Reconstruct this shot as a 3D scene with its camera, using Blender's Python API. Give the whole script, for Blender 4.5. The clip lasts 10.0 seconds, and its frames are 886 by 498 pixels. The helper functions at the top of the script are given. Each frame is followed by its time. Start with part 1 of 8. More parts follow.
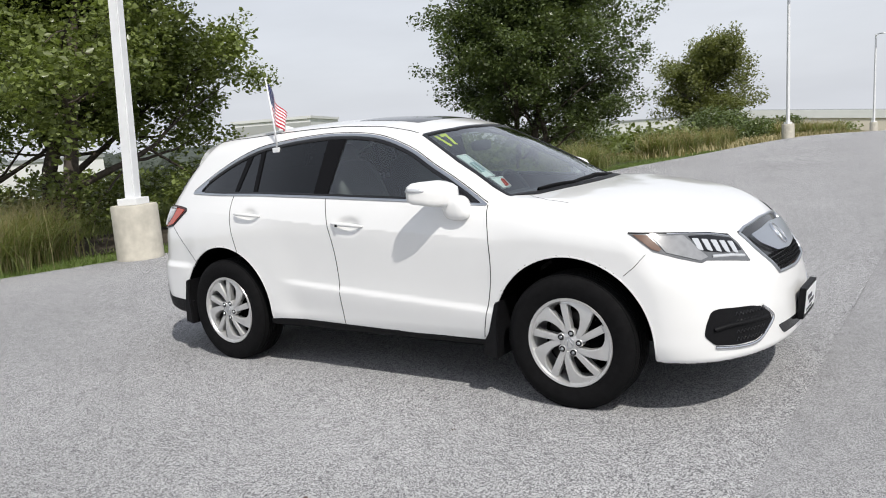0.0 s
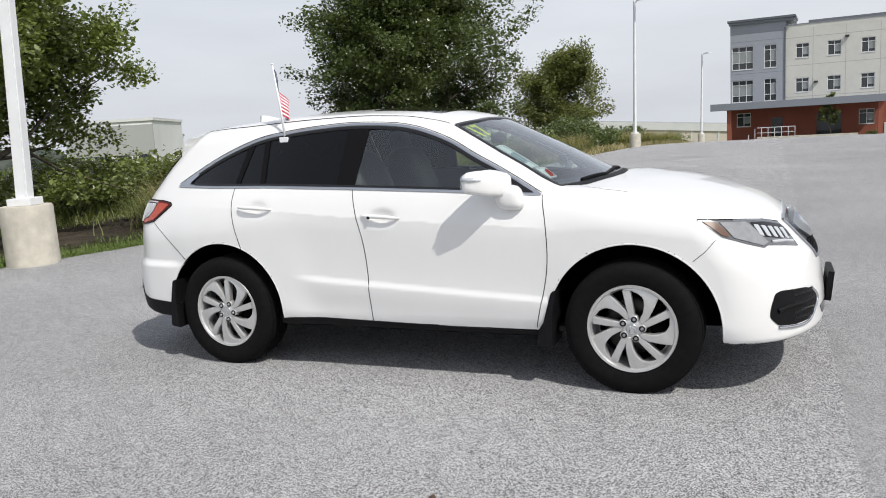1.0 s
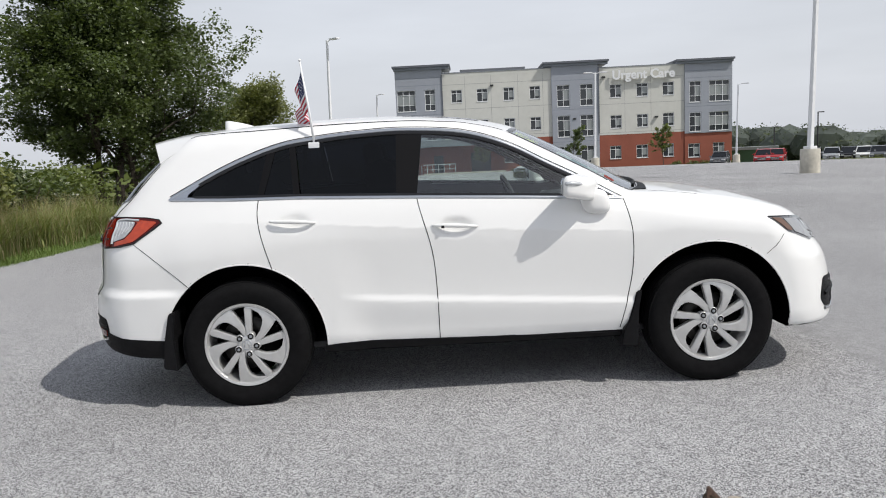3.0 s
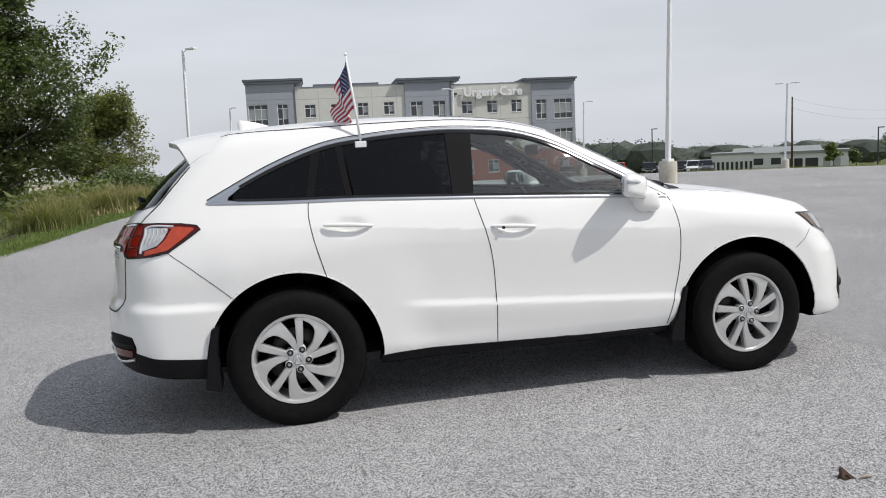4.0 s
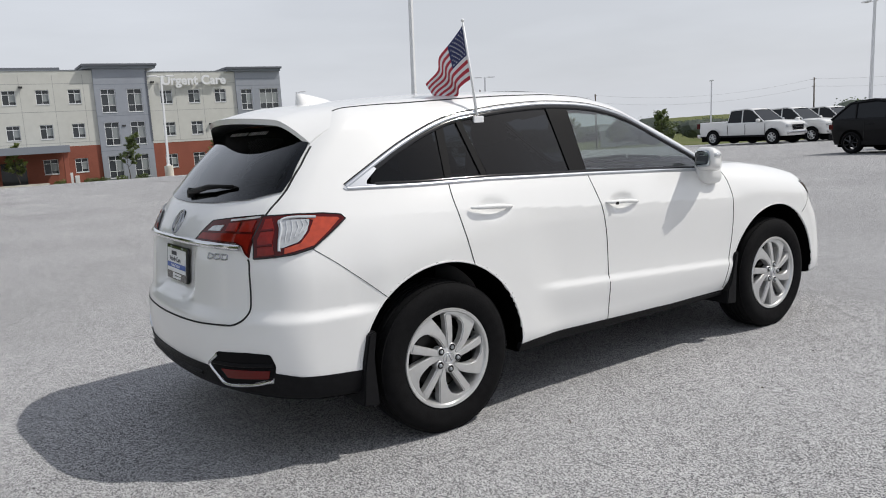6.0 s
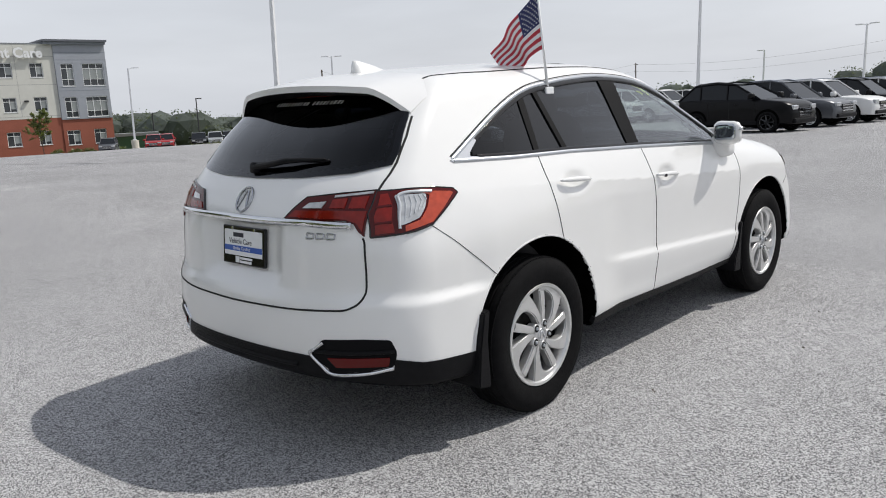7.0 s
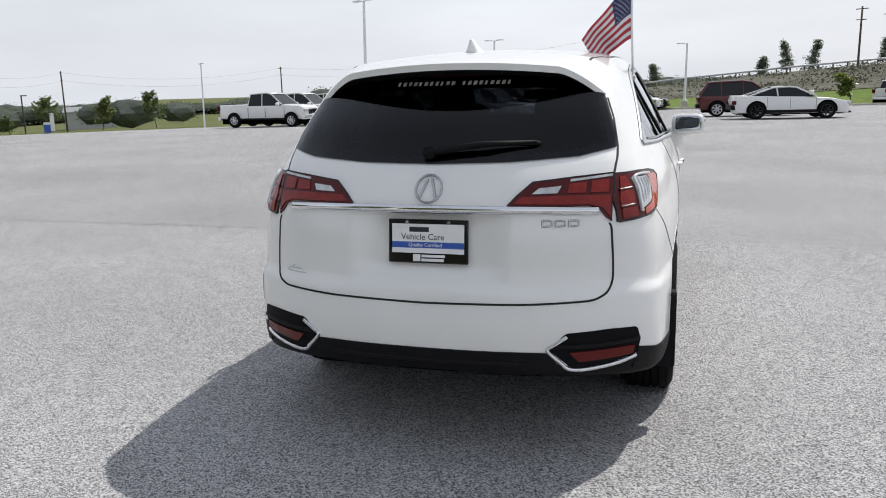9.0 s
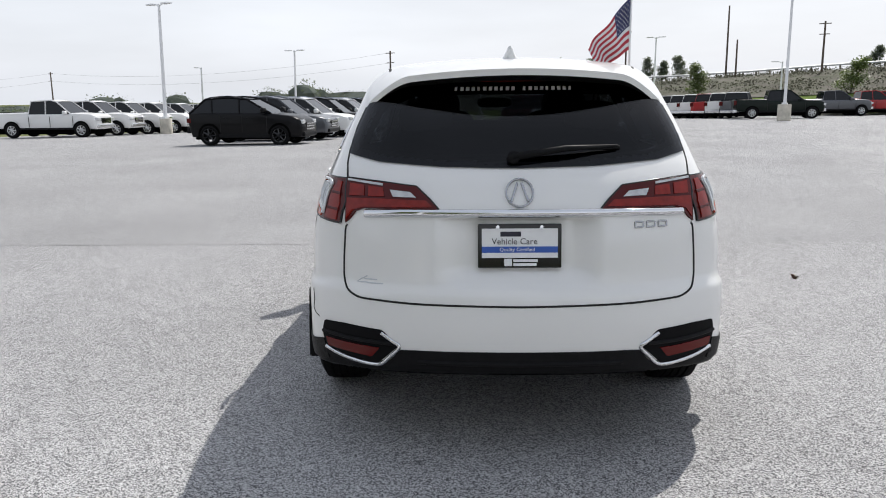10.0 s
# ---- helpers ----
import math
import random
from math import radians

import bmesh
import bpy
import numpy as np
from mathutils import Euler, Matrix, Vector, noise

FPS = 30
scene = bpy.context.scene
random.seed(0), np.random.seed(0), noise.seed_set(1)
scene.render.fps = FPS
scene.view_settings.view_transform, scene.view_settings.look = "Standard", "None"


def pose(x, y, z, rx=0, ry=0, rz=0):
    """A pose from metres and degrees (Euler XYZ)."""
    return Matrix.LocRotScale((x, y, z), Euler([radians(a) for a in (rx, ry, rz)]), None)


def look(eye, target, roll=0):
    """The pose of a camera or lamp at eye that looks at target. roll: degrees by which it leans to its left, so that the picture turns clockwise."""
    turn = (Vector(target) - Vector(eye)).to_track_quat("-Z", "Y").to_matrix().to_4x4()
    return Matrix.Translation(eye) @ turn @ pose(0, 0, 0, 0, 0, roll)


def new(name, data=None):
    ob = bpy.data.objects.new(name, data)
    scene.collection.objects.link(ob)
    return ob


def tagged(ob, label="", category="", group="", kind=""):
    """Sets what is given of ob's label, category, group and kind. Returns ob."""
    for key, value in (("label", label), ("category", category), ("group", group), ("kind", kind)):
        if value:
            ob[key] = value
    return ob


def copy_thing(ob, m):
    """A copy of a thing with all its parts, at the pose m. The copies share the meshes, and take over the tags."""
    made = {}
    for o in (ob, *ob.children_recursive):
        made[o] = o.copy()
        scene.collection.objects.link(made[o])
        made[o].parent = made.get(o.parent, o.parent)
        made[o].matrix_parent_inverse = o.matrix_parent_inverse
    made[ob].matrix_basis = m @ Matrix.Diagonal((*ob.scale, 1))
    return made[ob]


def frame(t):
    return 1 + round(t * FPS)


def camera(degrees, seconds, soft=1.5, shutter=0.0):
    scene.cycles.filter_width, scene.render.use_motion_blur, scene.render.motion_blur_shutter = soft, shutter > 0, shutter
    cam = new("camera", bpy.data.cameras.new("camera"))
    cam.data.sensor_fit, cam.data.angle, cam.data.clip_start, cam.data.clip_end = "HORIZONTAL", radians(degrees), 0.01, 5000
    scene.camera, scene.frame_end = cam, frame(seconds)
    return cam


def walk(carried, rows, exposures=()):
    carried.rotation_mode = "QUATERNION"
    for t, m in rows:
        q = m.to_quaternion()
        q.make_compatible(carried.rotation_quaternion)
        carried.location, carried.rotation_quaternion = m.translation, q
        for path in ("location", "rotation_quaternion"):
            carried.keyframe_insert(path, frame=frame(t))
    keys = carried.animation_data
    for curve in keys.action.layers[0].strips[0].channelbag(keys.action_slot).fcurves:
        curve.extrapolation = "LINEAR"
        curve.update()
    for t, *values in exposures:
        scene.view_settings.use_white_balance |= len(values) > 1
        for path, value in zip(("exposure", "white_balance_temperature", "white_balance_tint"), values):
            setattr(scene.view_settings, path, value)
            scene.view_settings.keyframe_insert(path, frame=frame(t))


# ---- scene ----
import collections

# ---------------------------------------------------------------- camera
cam = camera(59.6, 10.0, soft=1.0)
PATH = [
    (0, (3.062, -4.49, 1.507), (1.931, -2.868, 1.207), -4.6),
    (0.5, (2.604, -4.804, 1.498), (1.642, -3.077, 1.191), -4.2),
    (1, (2.021, -4.979, 1.488), (1.235, -3.166, 1.177), -3.6),
    (1.5, (1.471, -5.178, 1.483), (0.87, -3.296, 1.176), -3.1),
    (2, (0.872, -5.211, 1.453), (0.467, -3.274, 1.161), -2.9),
    (2.5, (0.319, -5.278, 1.443), (0.121, -3.307, 1.17), -3.0),
    (3.8, (-1.257, -5.042, 1.399), (-0.873, -3.095, 1.15), -2.6),
    (4, (-1.442, -4.969, 1.394), (-1.007, -3.032, 1.151), -2.8),
    (4.5, (-2.005, -4.801, 1.408), (-1.377, -2.919, 1.158), -2.7),
    (5, (-2.508, -4.505, 1.391), (-1.7, -2.695, 1.124), -2.8),
    (5.5, (-3.002, -4.215, 1.403), (-2.024, -2.494, 1.117), -3.3),
    (5.7, (-3.14, -4.06, 1.429), (-2.099, -2.378, 1.133), -3.2),
    (6.8, (-3.987, -3.159, 1.433), (-2.625, -1.738, 1.081), -3.5),
    (7, (-4.14, -2.959, 1.444), (-2.711, -1.611, 1.069), -2.9),
    (7.5, (-4.471, -2.475, 1.436), (-2.917, -1.273, 1.061), -2.5),
    (8, (-4.714, -1.993, 1.443), (-3.033, -0.98, 1.055), -2.0),
    (8.5, (-4.919, -1.422, 1.44), (-3.132, -0.616, 1.044), -1.7),
    (9, (-5.1, -0.921, 1.432), (-3.227, -0.348, 1.032), -1.4),
    (9.5, (-5.172, -0.318, 1.42), (-3.239, 0.007, 1.024), -1.1),
    (10, (-5.243, 0.212, 1.422), (-3.28, 0.269, 1.041), -0.6),
]
walk(cam, [(t, look(eye, target, roll)) for t, eye, target, roll in PATH],
     [(0, 0.15), (2.5, 0.09), (5.5, -0.02), (7.5, 0.09), (9, 0.25), (10, 0.34)])

# ---------------------------------------------------------------- sky and sun
SUN_DIR = Vector((0.67, -0.41, 1.0)).normalized()
elev = math.asin(SUN_DIR.z)
world = bpy.data.worlds.new("sky")
scene.world = world
world.use_nodes = True
wt = world.node_tree
wt.nodes.clear()
w_out = wt.nodes.new("ShaderNodeOutputWorld")
w_bg = wt.nodes.new("ShaderNodeBackground")
sky = wt.nodes.new("ShaderNodeTexSky")
sky.sky_type = "NISHITA"
sky.sun_disc = False
sky.sun_elevation = elev
sky.sun_rotation = math.atan2(SUN_DIR.x, SUN_DIR.y)
sky.air_density, sky.dust_density, sky.ozone_density = 1.0, 4.0, 1.0
# thin high cloud and summer haze: the blue is washed out to a pale grey
w_co = wt.nodes.new("ShaderNodeTexCoord")
w_map = wt.nodes.new("ShaderNodeMapping")
w_map.inputs["Scale"].default_value = (1.0, 1.0, 5.0)
w_noise = wt.nodes.new("ShaderNodeTexNoise")
w_noise.inputs["Scale"].default_value = 2.2
w_noise.inputs["Detail"].default_value = 6.0
w_sep = wt.nodes.new("ShaderNodeSeparateXYZ")
w_high = wt.nodes.new("ShaderNodeMapRange")
w_high.inputs["From Min"].default_value, w_high.inputs["From Max"].default_value = 0.14, 0.88
w_cloud = wt.nodes.new("ShaderNodeMapRange")
w_cloud.inputs["From Min"].default_value, w_cloud.inputs["From Max"].default_value = 0.35, 0.70
w_cloud.inputs["To Min"].default_value, w_cloud.inputs["To Max"].default_value = 0.90, 1.06
w_haze = wt.nodes.new("ShaderNodeMixRGB")
w_haze.inputs[1].default_value = (7.7, 8.0, 8.6, 1)
w_haze.inputs[2].default_value = (5.0, 5.4, 6.3, 1)
w_scale = wt.nodes.new("ShaderNodeVectorMath")
w_scale.operation = "SCALE"
w_mix = wt.nodes.new("ShaderNodeMixRGB")
w_mix.inputs[0].default_value = 0.85
w_bg.inputs["Strength"].default_value = 0.097
wt.links.new(w_co.outputs["Generated"], w_map.inputs["Vector"])
wt.links.new(w_co.outputs["Generated"], w_sep.inputs[0])
wt.links.new(w_sep.outputs["Z"], w_high.inputs["Value"])
wt.links.new(w_map.outputs[0], w_noise.inputs["Vector"])
wt.links.new(w_noise.outputs["Fac"], w_cloud.inputs["Value"])
wt.links.new(w_high.outputs[0], w_haze.inputs[0])
wt.links.new(w_haze.outputs[0], w_scale.inputs[0])
wt.links.new(w_cloud.outputs[0], w_scale.inputs["Scale"])
wt.links.new(sky.outputs[0], w_mix.inputs[1])
wt.links.new(w_scale.outputs[0], w_mix.inputs[2])
wt.links.new(w_mix.outputs[0], w_bg.inputs["Color"])
wt.links.new(w_bg.outputs[0], w_out.inputs["Surface"])

sun_data = bpy.data.lights.new("sun", "SUN")
sun_data.energy, sun_data.angle, sun_data.color = 3.25, radians(0.6), (1.0, 0.96, 0.9)
sun = new("sun", sun_data)
sun.matrix_world = look(SUN_DIR * 60, (0, 0, 0))


# ---------------------------------------------------------------- small helpers
def smooth01(t):
    t = np.clip(t, 0, 1)
    return t * t * (3 - 2 * t)


def curve(*pairs):
    """A smooth curve through (x, value) pairs."""
    xs, ys = np.array(pairs, float).T
    d = np.diff(ys) / np.diff(xs)
    m = np.r_[d[0], np.where(d[:-1] * d[1:] > 0, 2 * d[:-1] * d[1:] / (d[:-1] + d[1:] + 1e-12), 0), d[-1]]

    def f(x):
        x = np.clip(np.asarray(x, float), xs[0], xs[-1])
        i = np.clip(np.searchsorted(xs, x) - 1, 0, len(xs) - 2)
        w = xs[i + 1] - xs[i]
        t = (x - xs[i]) / w
        return ((1 + 2 * t) * (1 - t) ** 2 * ys[i] + t * (1 - t) ** 2 * w * m[i]
                + t * t * (3 - 2 * t) * ys[i + 1] + t * t * (t - 1) * w * m[i + 1])
    return f


land_fall = curve((0, 0), (14, 0), (26, 0.15), (43, 0.42), (60, 0.95), (75, 1.55), (103, 2.95), (118, 3.6), (200, 5.5), (4000, 5.6))
land_share = curve((-181, 0.3), (-60, 0.15), (-27, 0.2), (-12, 0.42), (0, 0.5), (10, 0.7), (25, 1.0), (181, 1.0))


def ground_z(x, y):
    """The height of the land: level round the car, falling away towards the far sides."""
    x, y = np.asarray(x, float), np.asarray(y, float)
    r = np.hypot(x, y)
    az = np.degrees(np.arctan2(y, x))
    # the land to the north drops away for good
    drop = 0.021 * np.maximum(r - 125, 0) * smooth01((az - 36) / 20) * (1 - smooth01((az - 160) / 15))
    return -land_fall(r) * land_share(az) - drop + 0.003


def part(name, bm, material, parent=None, label="", smooth=False):
    me = bpy.data.meshes.new(name)
    bm.to_mesh(me)
    bm.free()
    return mesh_part(name, me, material, parent, label, smooth)


def mesh_part(name, me, material, parent=None, label="", smooth=False):
    for m in material if isinstance(material, (list, tuple)) else [material]:
        me.materials.append(m)
    if smooth:
        me.polygons.foreach_set("use_smooth", [True] * len(me.polygons))
    ob = new(name, me)
    if parent is not None:
        ob.parent = parent
    if label:
        tagged(ob, label)
    return ob


def from_data(name, verts, faces, material, parent=None, label="", smooth=False):
    me = bpy.data.meshes.new(name)
    me.from_pydata([tuple(v) for v in verts], [], [tuple(int(i) for i in f) for f in faces])
    me.update()
    return mesh_part(name, me, material, parent, label, smooth)


def empty(name, x=0, y=0, z=0, rz=0, label="", category="", group="", kind=""):
    ob = new(name)
    ob.matrix_world = pose(x, y, z, 0, 0, rz)
    return tagged(ob, label, category, group, kind)


def box(bm, x0, x1, y0, y1, z0, z1, bevel=0.0):
    """Adds a box, with softened edges if bevel is given."""
    vs = [bm.verts.new((x, y, z)) for x in (x0, x1) for y in (y0, y1) for z in (z0, z1)]
    fs = [bm.faces.new([vs[i] for i in q]) for q in
          ((0, 1, 3, 2), (4, 6, 7, 5), (0, 4, 5, 1), (2, 3, 7, 6), (0, 2, 6, 4), (1, 5, 7, 3))]
    if bevel:
        edges = list({e for f in fs for e in f.edges})
        bmesh.ops.bevel(bm, geom=edges, offset=bevel, segments=2, affect="EDGES", profile=0.6)
    return vs


def boxes(*rows, bevel=0.0):
    bm = bmesh.new()
    for r in rows:
        box(bm, *r, bevel=bevel)
    return bm


def lathe(bm, profile, segments=32, axis="z", centre=(0, 0, 0), close=False, start=0.0, sweep=2 * math.pi):
    """Turns a profile of (radius, along) round an axis."""
    full = abs(sweep - 2 * math.pi) < 1e-6
    rings = []
    for i in range(segments if full else segments + 1):
        a = start + sweep * i / segments
        c, s = math.cos(a), math.sin(a)
        ring = []
        for r, h in profile:
            p = {"z": (r * c, r * s, h), "y": (r * c, h, r * s), "x": (h, r * c, r * s)}[axis]
            ring.append(bm.verts.new([p[k] + centre[k] for k in range(3)]))
        rings.append(ring)
    n = len(profile)
    for i in range(len(rings) if full else len(rings) - 1):
        a, b = rings[i], rings[(i + 1) % len(rings)]
        for j in range(n if close else n - 1):
            k = (j + 1) % n
            try:
                bm.faces.new((a[j], b[j], b[k], a[k]))
            except ValueError:
                pass
    return bm


def tube(bm, points, radius, segments=8, caps=True):
    """A round bar along points; radius is a number or one for each point."""
    pts = [Vector(p) for p in points]
    rad = radius if isinstance(radius, (list, tuple)) else [radius] * len(pts)
    rings = []
    for i, p in enumerate(pts):
        d = (pts[min(i + 1, len(pts) - 1)] - pts[max(i - 1, 0)]).normalized()
        up = Vector((0, 0, 1)) if abs(d.z) < 0.9 else Vector((1, 0, 0))
        a = d.cross(up).normalized()
        b = a.cross(d)
        rings.append([bm.verts.new(p + rad[i] * (math.cos(t) * a + math.sin(t) * b))
                      for t in (2 * math.pi * k / segments for k in range(segments))])
    for r0, r1 in zip(rings, rings[1:]):
        for k in range(segments):
            bm.faces.new((r0[k], r0[(k + 1) % segments], r1[(k + 1) % segments], r1[k]))
    if caps:
        bm.faces.new(rings[0])
        bm.faces.new(rings[-1][::-1])
    return bm


def finish(bm):
    bmesh.ops.recalc_face_normals(bm, faces=bm.faces)
    return bm


# ---------------------------------------------------------------- materials
def material(name, colour, rough=0.5, metal=0.0, spread=0.0, scale=8.0, bump=0.0, bump_scale=60.0,
             coat=0.0, stain=0.0, stain_scale=0.7, random=0.0, translucent=0.0, spec=0.5):
    """A surface with grain (spread, scale), broad stains, and fine relief."""
    m = bpy.data.materials.new(name)
    m.use_nodes = True
    nt = m.node_tree
    b = nt.nodes["Principled BSDF"]
    b.inputs["Base Color"].default_value = (*colour, 1)
    b.inputs["Roughness"].default_value = rough
    b.inputs["Metallic"].default_value = metal
    b.inputs["Coat Weight"].default_value = coat
    b.inputs["Coat Roughness"].default_value = 0.04
    b.inputs["Specular IOR Level"].default_value = spec
    co = nt.nodes.new("ShaderNodeTexCoord")
    value = None

    def noise_value(s, lo, hi, detail=5.0):
        n = nt.nodes.new("ShaderNodeTexNoise")
        n.inputs["Scale"].default_value = s
        n.inputs["Detail"].default_value = detail
        nt.links.new(co.outputs["Object"], n.inputs["Vector"])
        r = nt.nodes.new("ShaderNodeMapRange")
        r.inputs["From Min"].default_value, r.inputs["From Max"].default_value = 0.3, 0.7
        r.inputs["To Min"].default_value, r.inputs["To Max"].default_value = lo, hi
        nt.links.new(n.outputs["Fac"], r.inputs["Value"])
        return r.outputs[0]

    def times(a, b_):
        if a is None:
            return b_
        n = nt.nodes.new("ShaderNodeMath")
        n.operation = "MULTIPLY"
        nt.links.new(a, n.inputs[0])
        nt.links.new(b_, n.inputs[1])
        return n.outputs[0]

    if spread:
        value = times(value, noise_value(scale, 1 - spread, 1 + spread))
    if stain:
        value = times(value, noise_value(stain_scale, 1 - stain, 1 + stain * 0.6, 3.0))
    if random:
        info = nt.nodes.new("ShaderNodeObjectInfo")
        geo = nt.nodes.new("ShaderNodeNewGeometry")
        add = nt.nodes.new("ShaderNodeMath")
        add.operation = "ADD"
        nt.links.new(info.outputs["Random"], add.inputs[0])
        nt.links.new(geo.outputs["Random Per Island"], add.inputs[1])
        r = nt.nodes.new("ShaderNodeMapRange")
        r.inputs["From Max"].default_value = 2.0
        r.inputs["To Min"].default_value, r.inputs["To Max"].default_value = 1 - random, 1 + random
        nt.links.new(add.outputs[0], r.inputs["Value"])
        value = times(value, r.outputs[0])
    if value is not None:
        mul = nt.nodes.new("ShaderNodeVectorMath")
        mul.operation = "SCALE"
        mul.inputs[0].default_value = colour
        nt.links.new(value, mul.inputs["Scale"])
        nt.links.new(mul.outputs[0], b.inputs["Base Color"])
    if bump:
        n = nt.nodes.new("ShaderNodeTexNoise")
        n.inputs["Scale"].default_value = bump_scale
        n.inputs["Detail"].default_value = 4.0
        nt.links.new(co.outputs["Object"], n.inputs["Vector"])
        bp = nt.nodes.new("ShaderNodeBump")
        bp.inputs["Strength"].default_value = bump
        bp.inputs["Distance"].default_value = 0.01
        nt.links.new(n.outputs["Fac"], bp.inputs["Height"])
        nt.links.new(bp.outputs[0], b.inputs["Normal"])
    if translucent:
        tr = nt.nodes.new("ShaderNodeBsdfTranslucent")
        tr.inputs["Color"].default_value = (colour[0] * 1.6, colour[1] * 1.7, colour[2] * 0.8, 1)
        mix = nt.nodes.new("ShaderNodeMixShader")
        mix.inputs[0].default_value = translucent
        nt.links.new(b.outputs[0], mix.inputs[1])
        nt.links.new(tr.outputs[0], mix.inputs[2])
        nt.links.new(mix.outputs[0], nt.nodes["Material Output"].inputs["Surface"])
    return m


def glass(name, tint, rough=0.0, base=0.09, power=3.2):
    """A thin pane: it dims what is behind it and mirrors the sky by its angle."""
    m = bpy.data.materials.new(name)
    m.use_nodes = True
    nt = m.node_tree
    nt.nodes.remove(nt.nodes["Principled BSDF"])
    tr = nt.nodes.new("ShaderNodeBsdfTransparent")
    tr.inputs["Color"].default_value = (*tint, 1)
    gl = nt.nodes.new("ShaderNodeBsdfGlossy")
    gl.inputs["Roughness"].default_value = rough
    gl.inputs["Color"].default_value = (0.95, 0.97, 1.0, 1)
    fr = nt.nodes.new("ShaderNodeLayerWeight")
    fr.inputs["Blend"].default_value = 0.5
    steep = nt.nodes.new("ShaderNodeMath")
    steep.operation = "POWER"
    steep.inputs[1].default_value = power
    nt.links.new(fr.outputs["Facing"], steep.inputs[0])
    gloss = nt.nodes.new("ShaderNodeMapRange")
    gloss.inputs["To Min"].default_value, gloss.inputs["To Max"].default_value = base, 1.0
    nt.links.new(steep.outputs[0], gloss.inputs["Value"])
    mix = nt.nodes.new("ShaderNodeMixShader")
    nt.links.new(gloss.outputs[0], mix.inputs[0])
    nt.links.new(tr.outputs[0], mix.inputs[1])
    nt.links.new(gl.outputs[0], mix.inputs[2])
    nt.links.new(mix.outputs[0], nt.nodes["Material Output"].inputs["Surface"])
    return m


white_paint = material("white_paint", (0.80, 0.80, 0.79), 0.3, coat=0.8, spread=0.01, scale=3)
black_plastic = material("black_plastic", (0.008, 0.008, 0.009), 0.5, spec=0.12, spread=0.15, scale=40, bump=0.15, bump_scale=400)
gloss_black = material("gloss_black", (0.008, 0.008, 0.009), 0.08)
liner_black = material("liner_black", (0.003, 0.003, 0.003), 0.95, spec=0.0, spread=0.3, scale=20)
rubber = material("rubber", (0.0075, 0.0075, 0.008), 0.8, spec=0.08, spread=0.2, scale=30, bump=0.25, bump_scale=150)
chrome = material("chrome", (0.72, 0.73, 0.75), 0.06, metal=1.0)
badge_metal = material("badge_metal", (0.42, 0.43, 0.45), 0.12, metal=1.0)
satin = material("satin_chrome", (0.54, 0.56, 0.59), 0.28, metal=1.0)
alloy = material("alloy", (0.64, 0.64, 0.635), 0.28, metal=0.65, spread=0.05, scale=20)
disc_steel = material("disc_steel", (0.05, 0.048, 0.046), 0.5, metal=0.9)
seam_dark = material("seam_dark", (0.012, 0.012, 0.012), 0.8)
cabin_dark = material("cabin_dark", (0.03, 0.03, 0.032), 0.7, spread=0.2, scale=15, bump=0.2, bump_scale=200)
cabin_grey = material("cabin_grey", (0.09, 0.085, 0.08), 0.7, spread=0.1, scale=15)
leather = material("leather", (0.035, 0.034, 0.035), 0.5, spread=0.15, scale=20, bump=0.2, bump_scale=120)
clear_glass = glass("clear_glass", (0.78, 0.85, 0.82), base=0.10)
screen_glass = glass("windscreen_glass", (0.68, 0.75, 0.73))
privacy_glass = glass("privacy_glass", (0.042, 0.047, 0.060), base=0.022)
rear_glass = glass("rear_glass", (0.05, 0.054, 0.066), base=0.022, power=4.2)
lens_red = material("lens_red", (0.20, 0.010, 0.006), 0.10, coat=0.15, spec=0.3, spread=0.2, scale=30)
lens_dark_red = material("lens_dark_red", (0.075, 0.005, 0.005), 0.12, spec=0.3)
lens_mid_red = material("lens_mid_red", (0.10, 0.006, 0.005), 0.12, spec=0.3)
lens_amber_red = material("lens_amber_red", (0.42, 0.045, 0.012), 0.12, coat=0.6, spread=0.15, scale=40)
lens_amber_dull = material("lens_amber_dull", (0.13, 0.07, 0.045), 0.2, coat=0.5)
pillar_black = material("pillar_black", (0.006, 0.006, 0.007), 0.6, spec=0.08)
lamp_silver = material("lamp_silver", (0.17, 0.175, 0.18), 0.16, metal=0.45, coat=0.8, spread=0.12, scale=14)
lens_pale = material("lens_pale", (0.50, 0.51, 0.52), 0.12, metal=0.3, coat=0.8, spread=0.25, scale=25)
lamp_clear = material("lamp_clear", (0.34, 0.345, 0.35), 0.14, metal=0.4, coat=0.8, spread=0.12, scale=30)
lens_white = material("lens_white", (0.62, 0.64, 0.66), 0.15, metal=0.35, coat=0.6)
mirror_silver = material("mirror_silver", (0.45, 0.48, 0.50), 0.02, metal=1.0)
# ---------------------------------------------------------------- ground
LOT_EDGE = [(-16, -60), (-13, -20), (-9.9, -6), (-7.9, 0.5), (-6.9, 3.6), (-6.25, 7), (-5.85, 12), (-5.7, 25), (-5.7, 43), (-5.2, 74), (-4.3, 93), (2, 97.5), (36, 95.5), (41.5, 80.0), (50.3, 65.4), (60.5, 62.7), (69.3, 55.5), (70.5, 48.5), (70.2, 26.9), (62.8, 4.2), (61.0, -2.8), (63.5, -15.1), (60.9, -34.1), (45.9, -51.4)]
JOINT_X = 2.35


